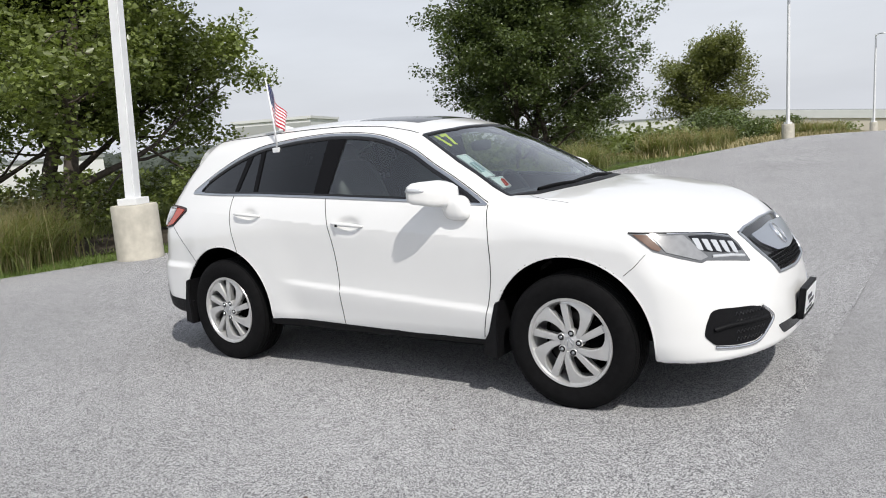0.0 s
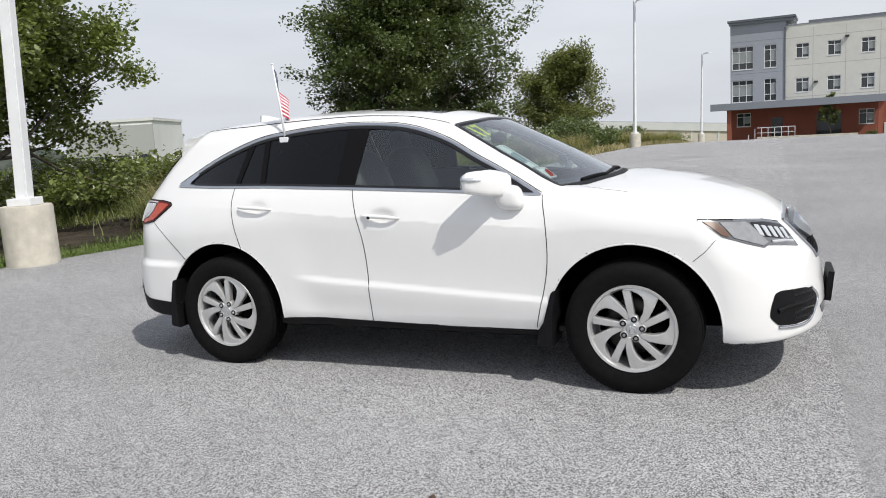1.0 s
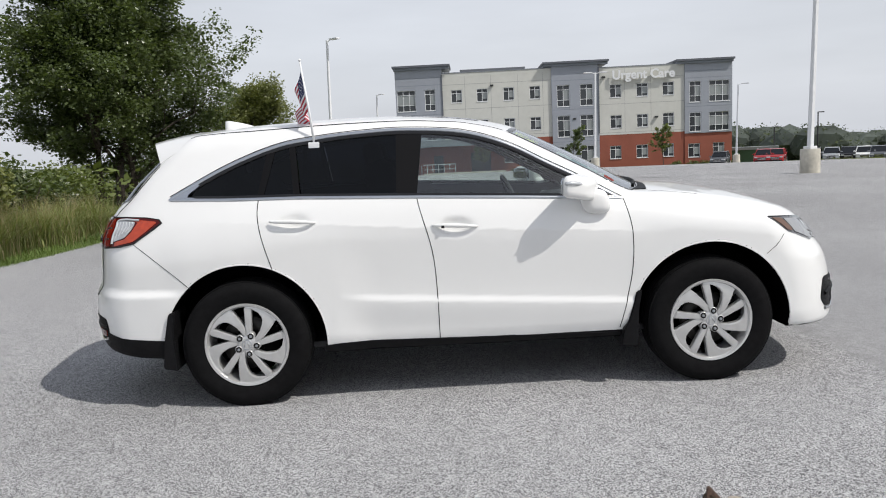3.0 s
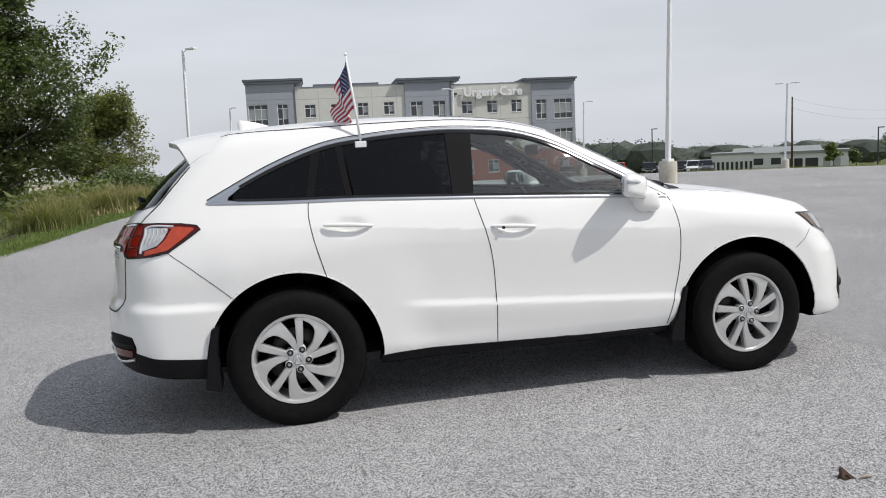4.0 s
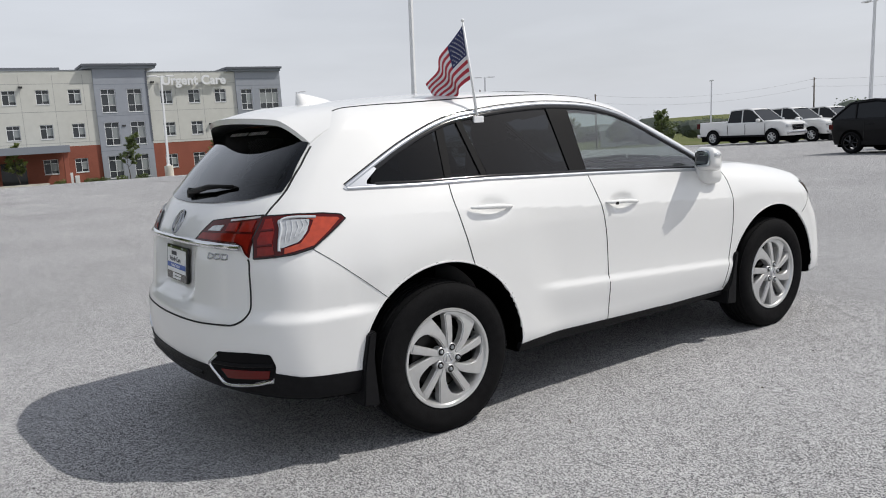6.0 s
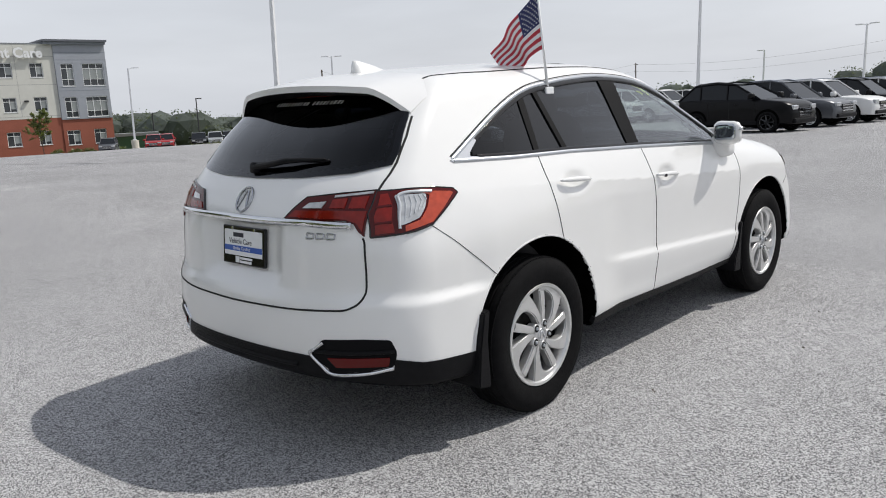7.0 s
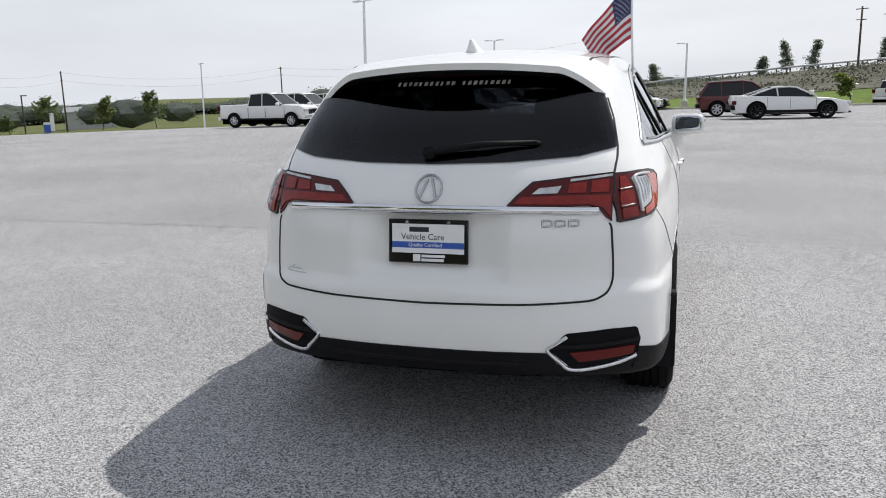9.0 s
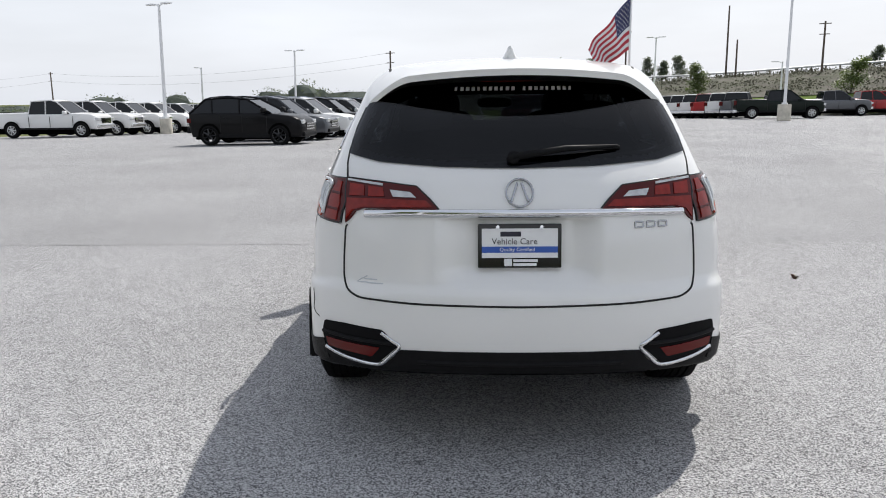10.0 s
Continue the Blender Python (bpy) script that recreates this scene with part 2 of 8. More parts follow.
def asphalt(name, dark, light, stone, rough_size):
    """Weathered asphalt: pale stones in a grey binder, with broad patches and fine relief."""
    m = bpy.data.materials.new(name)
    m.use_nodes = True
    nt = m.node_tree
    b = nt.nodes["Principled BSDF"]
    b.inputs["Roughness"].default_value = 0.9
    b.inputs["Specular IOR Level"].default_value = 0.25
    co = nt.nodes.new("ShaderNodeTexCoord")

    def tex(kind, scale, **kw):
        n = nt.nodes.new(kind)
        n.inputs["Scale"].default_value = scale
        for k, v in kw.items():
            n.inputs[k].default_value = v
        nt.links.new(co.outputs["Object"], n.inputs["Vector"])
        return n
    vor = tex("ShaderNodeTexVoronoi", stone)
    fine = tex("ShaderNodeTexNoise", stone * 1.6, Detail=3.0)
    mid = tex("ShaderNodeTexNoise", 9.0, Detail=4.0)
    big = tex("ShaderNodeTexNoise", 0.35, Detail=5.0)
    ramp = nt.nodes.new("ShaderNodeValToRGB")
    e = ramp.color_ramp.elements
    e[0].position, e[1].position = 0.30, 0.70
    e[0].color, e[1].color = (*dark, 1), (*light, 1)
    add = nt.nodes.new("ShaderNodeMixRGB")
    add.inputs[0].default_value = rough_size
    nt.links.new(fine.outputs["Fac"], add.inputs[1])
    nt.links.new(vor.outputs["Color"], add.inputs[2])
    bw = nt.nodes.new("ShaderNodeRGBToBW")
    nt.links.new(add.outputs[0], bw.inputs[0])
    nt.links.new(bw.outputs[0], ramp.inputs[0])

    def ranged(node, lo, hi):
        r = nt.nodes.new("ShaderNodeMapRange")
        r.inputs["From Min"].default_value, r.inputs["From Max"].default_value = 0.3, 0.7
        r.inputs["To Min"].default_value, r.inputs["To Max"].default_value = lo, hi
        nt.links.new(node.outputs["Fac"], r.inputs["Value"])
        return r.outputs[0]
    mul = nt.nodes.new("ShaderNodeMath")
    mul.operation = "MULTIPLY"
    nt.links.new(ranged(mid, 0.93, 1.07), mul.inputs[0])
    nt.links.new(ranged(big, 0.88, 1.1), mul.inputs[1])
    sc = nt.nodes.new("ShaderNodeVectorMath")
    sc.operation = "SCALE"
    nt.links.new(ramp.outputs[0], sc.inputs[0])
    nt.links.new(mul.outputs[0], sc.inputs["Scale"])
    nt.links.new(sc.outputs[0], b.inputs["Base Color"])
    bp = nt.nodes.new("ShaderNodeBump")
    bp.inputs["Strength"].default_value = 0.75
    bp.inputs["Distance"].default_value = 0.006
    nt.links.new(bw.outputs[0], bp.inputs["Height"])
    nt.links.new(bp.outputs[0], b.inputs["Normal"])
    return m


asphalt_coarse = asphalt("asphalt_coarse", (0.055, 0.055, 0.060), (0.565, 0.565, 0.57), 228.0, 0.78)
asphalt_even = asphalt("asphalt_even", (0.13, 0.13, 0.135), (0.455, 0.455, 0.46), 240.0, 0.62)


def two_tone(name, a, b_, c, scale, fine):
    """Ground cover: three colours mixed by broad and fine noise."""
    m = bpy.data.materials.new(name)
    m.use_nodes = True
    nt = m.node_tree
    b = nt.nodes["Principled BSDF"]
    b.inputs["Roughness"].default_value = 0.95
    b.inputs["Specular IOR Level"].default_value = 0.1
    co = nt.nodes.new("ShaderNodeTexCoord")
    outs = []
    for s in (scale, fine):
        n = nt.nodes.new("ShaderNodeTexNoise")
        n.inputs["Scale"].default_value = s
        n.inputs["Detail"].default_value = 6.0
        nt.links.new(co.outputs["Object"], n.inputs["Vector"])
        r = nt.nodes.new("ShaderNodeMapRange")
        r.inputs["From Min"].default_value, r.inputs["From Max"].default_value = 0.38, 0.62
        nt.links.new(n.outputs["Fac"], r.inputs["Value"])
        outs.append(r.outputs[0])
    m1 = nt.nodes.new("ShaderNodeMixRGB")
    m1.inputs[1].default_value, m1.inputs[2].default_value = (*a, 1), (*b_, 1)
    nt.links.new(outs[0], m1.inputs[0])
    m2 = nt.nodes.new("ShaderNodeMixRGB")
    m2.inputs[2].default_value = (*c, 1)
    nt.links.new(m1.outputs[0], m2.inputs[1])
    half = nt.nodes.new("ShaderNodeMath")
    half.operation = "MULTIPLY"
    half.inputs[1].default_value = 0.55
    nt.links.new(outs[1], half.inputs[0])
    nt.links.new(half.outputs[0], m2.inputs[0])
    nt.links.new(m2.outputs[0], b.inputs["Base Color"])
    bp = nt.nodes.new("ShaderNodeBump")
    bp.inputs["Strength"].default_value = 0.8
    bp.inputs["Distance"].default_value = 0.05
    nt.links.new(outs[1], bp.inputs["Height"])
    nt.links.new(bp.outputs[0], b.inputs["Normal"])
    return m


grass_ground = two_tone("grass_ground", (0.11, 0.135, 0.045), (0.165, 0.16, 0.075), (0.06, 0.08, 0.03), 0.25, 4.0)
soil = two_tone("soil", (0.045, 0.036, 0.03), (0.11, 0.09, 0.07), (0.03, 0.03, 0.02), 1.5, 12.0)
bank_cover = two_tone("bank_cover", (0.115, 0.108, 0.09), (0.15, 0.14, 0.12), (0.07, 0.085, 0.045), 0.12, 0.6)


def polar_sheet(name, radii, segs, mat, lift=0.0):
    rs = np.array(radii)
    an = np.linspace(0, 2 * math.pi, segs, endpoint=False)
    x = (rs[:, None] * np.cos(an)).ravel()
    y = (rs[:, None] * np.sin(an)).ravel()
    z = ground_z(x, y) + lift
    v = np.stack([x, y, z], 1).tolist() + [[0, 0, lift]]
    f = [(i * segs + j, i * segs + (j + 1) % segs, (i + 1) * segs + (j + 1) % segs, (i + 1) * segs + j) for i in range(len(rs) - 1) for j in range(segs)]
    f += [(len(v) - 1, j, (j + 1) % segs) for j in range(segs)]
    return from_data(name, v, f, mat, smooth=True)


ground = polar_sheet("ground", list(range(2, 122, 2)) + [130, 150, 200, 300, 500, 1200, 4000], 180, grass_ground, -0.06)
tagged(ground, "rough green grass land reaching to the horizon", "ground", kind="structure")


def laid(name, outline, mat, step, lift):
    """A sheet cut to an outline and laid on the land."""
    bm = bmesh.new()
    bm.faces.new([bm.verts.new((x, y, 0)) for x, y in outline])
    for axis, vals in ((0, [p[0] for p in outline]), (1, [p[1] for p in outline])):
        n = int((max(vals) - min(vals)) / step)
        for i in range(1, n + 1):
            co, no = [0, 0, 0], [0, 0, 0]
            co[axis] = min(vals) + (max(vals) - min(vals)) * i / (n + 1)
            no[axis] = 1
            bmesh.ops.bisect_plane(bm, geom=bm.verts[:] + bm.edges[:] + bm.faces[:], plane_co=co, plane_no=no)
    for v in bm.verts:
        v.co.z = float(ground_z(v.co.x, v.co.y)) + lift
    finish(bm)
    return part(name, bm, mat, smooth=True)


def clip_line(outline, x, keep_less):
    """The part of an outline on one side of x."""
    out = []
    for (x0, y0), (x1, y1) in zip(outline, outline[1:] + outline[:1]):
        in0, in1 = (x0 <= x) == keep_less, (x1 <= x) == keep_less
        if in0:
            out.append((x0, y0))
        if in0 != in1:
            t = (x - x0) / (x1 - x0)
            out.append((x, y0 + t * (y1 - y0)))
    return out


west = [p for p in LOT_EDGE]
lot_near = laid("pavement", west, asphalt_coarse, 2.5, 0.0)
tagged(lot_near, "coarse grey asphalt with pale stones", "asphalt", kind="structure")
lot_far = laid("pavement_far", [(x, max(y, -4.5 - 0.35 * (x - JOINT_X))) for x, y in clip_line(west, JOINT_X, False)], asphalt_even, 2.5, 0.0015)
tagged(lot_far, "smoother grey asphalt of the wide car lot", "asphalt", kind="structure")
# tarred paving joint, and a sealed crack towards the building
tar = material("tar", (0.17, 0.17, 0.175), 0.8, spread=0.3, scale=12)


def ribbon(name, pts, width, mat, lift, label, cat, seed):
    rng = np.random.default_rng(seed)
    v, f = [], []
    pts = resample_xy(pts, 0.25)
    for i, (x, y) in enumerate(pts):
        a, b = pts[max(i - 1, 0)], pts[min(i + 1, len(pts) - 1)]
        d = np.array((b[0] - a[0], b[1] - a[1]))
        d = d / (np.linalg.norm(d) + 1e-9)
        w = width * (0.6 + 0.8 * rng.random())
        j = (rng.random() - 0.5) * width
        for s in (-0.5, 0.5):
            px, py = x - d[1] * (w * s + j), y + d[0] * (w * s + j)
            v.append((px, py, float(ground_z(px, py)) + lift))
        if i:
            f.append((2 * i - 2, 2 * i - 1, 2 * i + 1, 2 * i))
    return tagged(from_data(name, v, f, mat), label, cat, kind="structure")


def resample_xy(pts, step):
    out = [pts[0]]
    for a, b in zip(pts, pts[1:]):
        n = max(1, int(math.hypot(b[0] - a[0], b[1] - a[1]) / step))
        out += [(a[0] + (b[0] - a[0]) * i / n, a[1] + (b[1] - a[1]) * i / n) for i in range(1, n + 1)]
    return out


ribbon("trim_joint", [(JOINT_X, 1.0), (JOINT_X, 7.6)], 0.006, tar, 0.005, "thin dark joint between two asphalt layers", "joint", 1)
ribbon("trim_patch", [(18.2, -0.36), (19.2, -0.40)], 0.5, tar, 0.008, "dark worn patch in the asphalt", "patch", 3)
ribbon("trim_crack", [(9.3, 21.5), (8.1, 25), (7.4, 30), (7.0, 37)], 0.10, tar, 0.008, "sealed crack in the asphalt", "crack", 2)
# the planted strip beside the lot
edge_fn = curve(*[(y, x) for x, y in LOT_EDGE[1:11]])
strip = [(float(edge_fn(y)) - 1.3 - 0.3 * math.sin(y * 0.8), y) for y in np.linspace(-6, 24, 31)] + [(float(edge_fn(y)) - 5.0, y) for y in np.linspace(24, -6, 16)]
bed = laid("soil_bed", strip, soil, 1.0, -0.035)
tagged(bed, "dark bare soil with dead leaves beside the lot", "soil", kind="structure")
# ---------------------------------------------------------------- the car's shape
# x runs to the nose, y to the car's left side, z up; axles at x = +-AXLE.
AXLE, AXLE_F, HUB_Z, TYRE_R, ARCH_R = 1.341, 1.327, 0.362, 0.366, 0.457

car_low = curve((-2.5, 0.775), (-2.1, 0.854), (-1.8, 0.900), (-1.3, 0.932), (0, 0.932), (0.9, 0.928), (1.35, 0.938), (1.8, 0.925), (2.1, 0.885), (2.5, 0.79))
car_belt = curve((-2.5, 0.60), (-2.05, 0.718), (-1.75, 0.776), (-1.3, 0.832), (-0.7, 0.866), (0, 0.872), (0.6, 0.862), (0.95, 0.858), (1.3, 0.872), (1.7, 0.882), (2.0, 0.855), (2.2, 0.82))
car_belt_z = curve((-2.4, 1.19), (-1.7, 1.195), (-1.0, 1.178), (-0.3, 1.15), (0.27, 1.12), (0.82, 1.09), (1.3, 1.035), (1.7, 0.965), (2.1, 0.88), (2.4, 0.80))
car_lean = curve((-2.2, 0.48), (-1.7, 0.50), (-1.0, 0.555), (0.2, 0.52), (0.8, 0.58), (1.2, 0.9), (2.2, 0.9))
car_top = curve((-2.4, 1.50), (-2.0, 1.552), (-1.6, 1.598), (-1.2, 1.625), (-0.7, 1.640), (-0.4, 1.637), (-0.05, 1.612), (0.2, 1.567), (0.34, 1.525), (0.57, 1.418), (0.87, 1.262),
                (1.05, 1.165), (1.14, 1.130), (1.22, 1.122), (1.38, 1.110), (1.56, 1.083), (1.75, 1.038), (1.93, 0.978), (2.11, 0.898), (2.25, 0.82), (2.5, 0.70))
car_shift = curve((-0.6, 0.0), (0.1, 0.30), (0.3, 0.40), (1.0, 0.40), (1.3, 0.0))
car_crown = curve((-2.2, 0.12), (0.0, 0.11), (0.8, 0.02), (1.15, 0.02), (1.4, 0.06), (2.3, 0.08))
car_nose = curve((0.14, 2.08), (0.2, 2.16), (0.26, 2.255), (0.33, 2.295), (0.47, 2.29), (0.57, 2.275), (0.68, 2.245), (0.77, 2.185), (0.87, 2.125), (1.0, 2.05), (1.3, 1.9))
car_tail = curve((0.16, -2.12), (0.24, -2.27), (0.31, -2.335), (0.42, -2.36), (0.56, -2.372), (0.66, -2.362), (0.72, -2.335), (0.90, -2.315), (0.99, -2.292), (1.08, -2.243), (1.15, -2.19), (1.2, -2.14),
                 (1.30, -2.045), (1.44, -1.885), (1.6, -1.71), (1.9, -1.5))
car_floor = curve((-2.4, 0.352), (-2.15, 0.328), (-1.95, 0.300), (-1.75, 0.290), (-0.9, 0.285), (0.9, 0.280), (1.60, 0.290), (1.85, 0.292), (2.15, 0.288), (2.4, 0.30))
crease_low = curve((-1.2, 0.66), (-0.74, 0.598), (-0.25, 0.566), (0.83, 0.50), (1.3, 0.47))
crease_high = curve((-2.2, 1.10), (-0.98, 1.035), (-0.29, 0.98), (0.84, 0.91), (1.4, 0.87), (2.2, 0.80))


def smin(a, b, k):
    h = np.maximum(k - np.abs(a - b), 0) / k
    return np.minimum(a, b) - h * h * k * 0.25


def smax(a, b, k):
    return -smin(-a, -b, k)


def car_side(x, z):
    """Half the car's width at a place of its side view."""
    low = car_low(x)
    zc, zh = crease_low(x), crease_high(x)
    d = z - zc
    mid = smooth01((0.95 - np.abs(x - 0.12)) / 0.26)
    # the doors are hollowed over the lower crease and run in again below it
    low = low - mid * (0.012 * smooth01((d + 0.012) / 0.045) * (1 - smooth01((d - 0.05) / 0.36)) + 0.022 * smooth01(-d / 0.20))
    low = low + 0.009 * smooth01((1.0 - x) / 0.35) * np.exp(-np.maximum(z - zh, 0) / 0.05 - np.maximum(zh - z, 0) / 0.030)
    low = low - 0.05 * smooth01((0.40 - z) / 0.22)
    # bumper corner step at the tail
    tail = smooth01((-1.62 - x) / 0.2)
    low = low + tail * 0.022 * smooth01((0.70 - z) / 0.05) - tail * 0.012
    # hand hollows behind the door handles
    for hx, hz in ((-1.03, 1.043), (-0.125, 0.979)):
        low = low - 0.032 * np.exp(-(((x - hx) / 0.088) ** 2 + ((z - hz - 0.004) / 0.044) ** 2) ** 1.5)
    up = car_belt(x) - car_lean(x) * (z - car_belt_z(x))
    return smin(low, up, 0.075)


def car_field(x, y, z):
    """Below zero inside the body, near to metres outside."""
    a = np.abs(y)
    side = (a - car_side(x, z)) * 0.93
    top = (z - (car_top(x + car_shift(x) * y * y) - car_crown(x) * y * y)) * 0.92
    front = (x - (car_nose(z) - 0.18 * y ** 2 - 0.30 * y ** 4)) * 0.9
    plate = 0.05 * smooth01((0.34 - a) / 0.14) * smooth01((z - 0.69) / 0.09) * smooth01((0.985 - z) / 0.03)
    rear = ((car_tail(z) + plate + 0.12 * y ** 2 + 0.32 * y ** 4) - x) * 0.85
    under = car_floor(x) - z
    f = smax(side, top, 0.09)
    f = smax(f, front, 0.10)
    f = smax(f, rear, 0.075)
    return smax(f, under, 0.03)


def car_cut(x, y, z):
    """The body with its wheel arches cut out."""
    f = car_field(x, y, z)
    r = np.minimum(np.hypot(x - AXLE_F, z - HUB_Z), np.hypot(x + AXLE, z - HUB_Z))
    arch = np.maximum(r - ARCH_R, 0.52 - np.abs(y))
    return np.maximum(f, -arch)


def gradient(f, p, e=0.002):
    g = np.stack([(f(*(p + e * d).T) - f(*(p - e * d).T)) / (2 * e) for d in np.eye(3)], 1)
    return g


def net(f, lo, hi, h):
    """The zero surface of f for y <= 0 as quads, and mirrored: points, faces, normals."""
    xs = np.arange(lo[0], hi[0] + h, h)
    zs = np.arange(lo[2], hi[2] + h, h)
    ny = int(math.ceil(-lo[1] / h))
    ys = (np.arange(-ny, 1) + 0.5) * h
    v = np.empty((len(xs), len(ys), len(zs)), np.float32)
    for i in range(0, len(xs), 24):
        gx, gy, gz = np.meshgrid(xs[i:i + 24], ys, zs, indexing="ij")
        v[i:i + 24] = f(gx, gy, gz)
    s = v < 0
    n = np.array(v.shape) - 1
    total = np.zeros((*n, 3), np.float32)
    count = np.zeros(tuple(n), np.int32)
    corner = [(i, j, k) for i in (0, 1) for j in (0, 1) for k in (0, 1)]

    def sub(arr, c):
        return arr[c[0]:c[0] + n[0], c[1]:c[1] + n[1], c[2]:c[2] + n[2]]
    for ca in corner:
        for ax in range(3):
            if ca[ax]:
                continue
            cb = list(ca)
            cb[ax] = 1
            va, vb = sub(v, ca), sub(v, cb)
            cross = (va < 0) != (vb < 0)
            t = np.where(cross, va / np.where(cross, va - vb, 1), 0)
            for d in range(3):
                total[..., d] += np.where(cross, ca[d] + (t if d == ax else 0), 0)
            count += cross
    used = count > 0
    index = -np.ones(tuple(n), np.int64)
    index[used] = np.arange(used.sum())
    cell = np.argwhere(used)
    p = (cell + total[used] / count[used][:, None]) * h + np.array([xs[0], ys[0], zs[0]])
    middle = cell[:, 1] == n[1] - 1
    for _ in range(3):
        g = gradient(f, p)
        val = f(*p.T)
        p = p - np.clip(val, -h / 2, h / 2)[:, None] * g / np.maximum((g * g).sum(1), 0.25)[:, None]
        p[middle, 1] = 0
    g = gradient(f, p)
    g[middle, 1] = 0
    g /= np.linalg.norm(g, axis=1)[:, None] + 1e-9
    quads = []
    for ax in range(3):
        b, c = (ax + 1) % 3, (ax + 2) % 3
        lo_s = [slice(1, -1)] * 3
        hi_s = [slice(1, -1)] * 3
        lo_s[ax], hi_s[ax] = slice(0, -1), slice(1, None)
        a0, a1 = s[tuple(lo_s)], s[tuple(hi_s)]
        at = np.argwhere(a0 != a1)
        flip = a0[tuple(at.T)]
        at = at + 1
        at[:, ax] -= 1
        q = []
        for db, dc in ((0, 0), (-1, 0), (-1, -1), (0, -1)):
            k = at.copy()
            k[:, b] += db
            k[:, c] += dc
            q.append(index[tuple(k.T)])
        q = np.stack(q, 1)
        q[~flip] = q[~flip][:, ::-1]
        quads.append(q)
    quads = np.concatenate(quads)
    quads = quads[(quads >= 0).all(1)]
    # the mirrored half
    m = len(p)
    pm, gm = p * (1, -1, 1), g * (1, -1, 1)
    remap = np.arange(m) + m
    remap[middle] = np.flatnonzero(middle)
    allp, allg = np.r_[p, pm], np.r_[g, gm]
    return allp, np.r_[quads, remap[quads][:, ::-1]], allg


def inside(poly, u, w):
    """Which points (u, w) lie in a polygon."""
    poly = np.asarray(poly, float)
    hit = np.zeros(np.shape(u), bool)
    for (x0, y0), (x1, y1) in zip(poly, np.roll(poly, -1, 0)):
        if y0 == y1:
            continue
        c = ((y0 > w) != (y1 > w)) & (u < (x1 - x0) * (w - y0) / (y1 - y0) + x0)
        hit ^= c
    return hit


def rounded(poly, r=0.02, n=4):
    """The polygon with its corners rounded."""
    out = []
    k = len(poly)
    for i in range(k):
        p, a, b = (Vector(poly[j % k]) for j in (i, i - 1, i + 1))
        rr = min(r, (a - p).length * 0.45, (b - p).length * 0.45)
        p0, p1 = p + (a - p).normalized() * rr, p + (b - p).normalized() * rr
        for t in (j / n for j in range(n + 1)):
            q = (1 - t) ** 2 * p0 + 2 * t * (1 - t) * p + t * t * p1
            out.append((q.x, q.y))
    return out


def on_car(view, u, w, sign=-1.0, f=car_field):
    """Points of the body's skin from its side view (x, z), rear or front view (y, z), or top view (x, y)."""
    u, w = np.asarray(u, float), np.asarray(w, float)
    near, far = {"side": (0.0, 1.15), "rear": (-1.0, -2.7), "front": (1.0, 2.7), "top": (0.5, 1.9), "corner": (1.2, 2.6)}[view]
    a, b = np.full(u.shape, near), np.full(u.shape, far)
    def place(d):
        return {"side": (u, sign * d, w), "rear": (d, u, w), "front": (d, u, w), "top": (u, w, d),
                "corner": (0.7071 * (d + u), sign * 0.7071 * (d - u), w)}[view]
    for _ in range(26):
        mid = (a + b) / 2
        inn = f(*place(mid)) < 0
        a, b = np.where(inn, mid, a), np.where(inn, b, mid)
    return np.stack(np.broadcast_arrays(*place(a)), -1).astype(float)


def drape(name, poly, view, mat, parent, sign=-1.0, lift=0.003, step=0.06, depth=0.02, label="", corner=0.0, f=car_field, bulge=0.0):
    """A panel cut to an outline in one view and laid on the body's skin, with edges that run back into it."""
    if corner:
        poly = rounded(poly, corner)
    bm = bmesh.new()
    face = bm.faces.new([bm.verts.new((u, w, 0)) for u, w in poly])
    us, ws = [p[0] for p in poly], [p[1] for p in poly]
    for axis, vals in ((0, us), (1, ws)):
        n = int((max(vals) - min(vals)) / step)
        for i in range(1, n + 1):
            co = [0, 0, 0]
            co[axis] = min(vals) + (max(vals) - min(vals)) * i / (n + 1)
            no = [0, 0, 0]
            no[axis] = 1
            bmesh.ops.bisect_plane(bm, geom=bm.verts[:] + bm.edges[:] + bm.faces[:], plane_co=co, plane_no=no)
    uv = np.array([v.co[:2] for v in bm.verts])
    p = on_car(view, uv[:, 0], uv[:, 1], sign, f)
    g = gradient(f, p)
    g /= np.linalg.norm(g, axis=1)[:, None]
    rim = [v.is_boundary for v in bm.verts]
    up = lift + bulge * (1 - np.array(rim, float))
    q = p + g * up[:, None]
    for v, c in zip(bm.verts, q):
        v.co = c
    if depth:
        low = {v: bm.verts.new(Vector(p[i] - g[i] * depth)) for i, v in enumerate(list(bm.verts)) if rim[i]}
        for e in [e for e in bm.edges if e.is_boundary]:
            a, b = e.verts
            bm.faces.new((a, b, low[b], low[a]))
    finish(bm)
    bm.normal_update()
    mid = len(bm.faces) // 2
    bm.faces.ensure_lookup_table()
    c = bm.faces[0].calc_center_median()
    gg = gradient(f, np.array([c]))[0]
    if bm.faces[0].normal.dot(Vector(gg)) < 0:
        bmesh.ops.reverse_faces(bm, faces=bm.faces)
    ob = part(name, bm, mat, parent, label)
    for poly_ in ob.data.polygons:
        poly_.use_smooth = True
    ob.data.set_sharp_from_angle(angle=radians(40))
    return ob


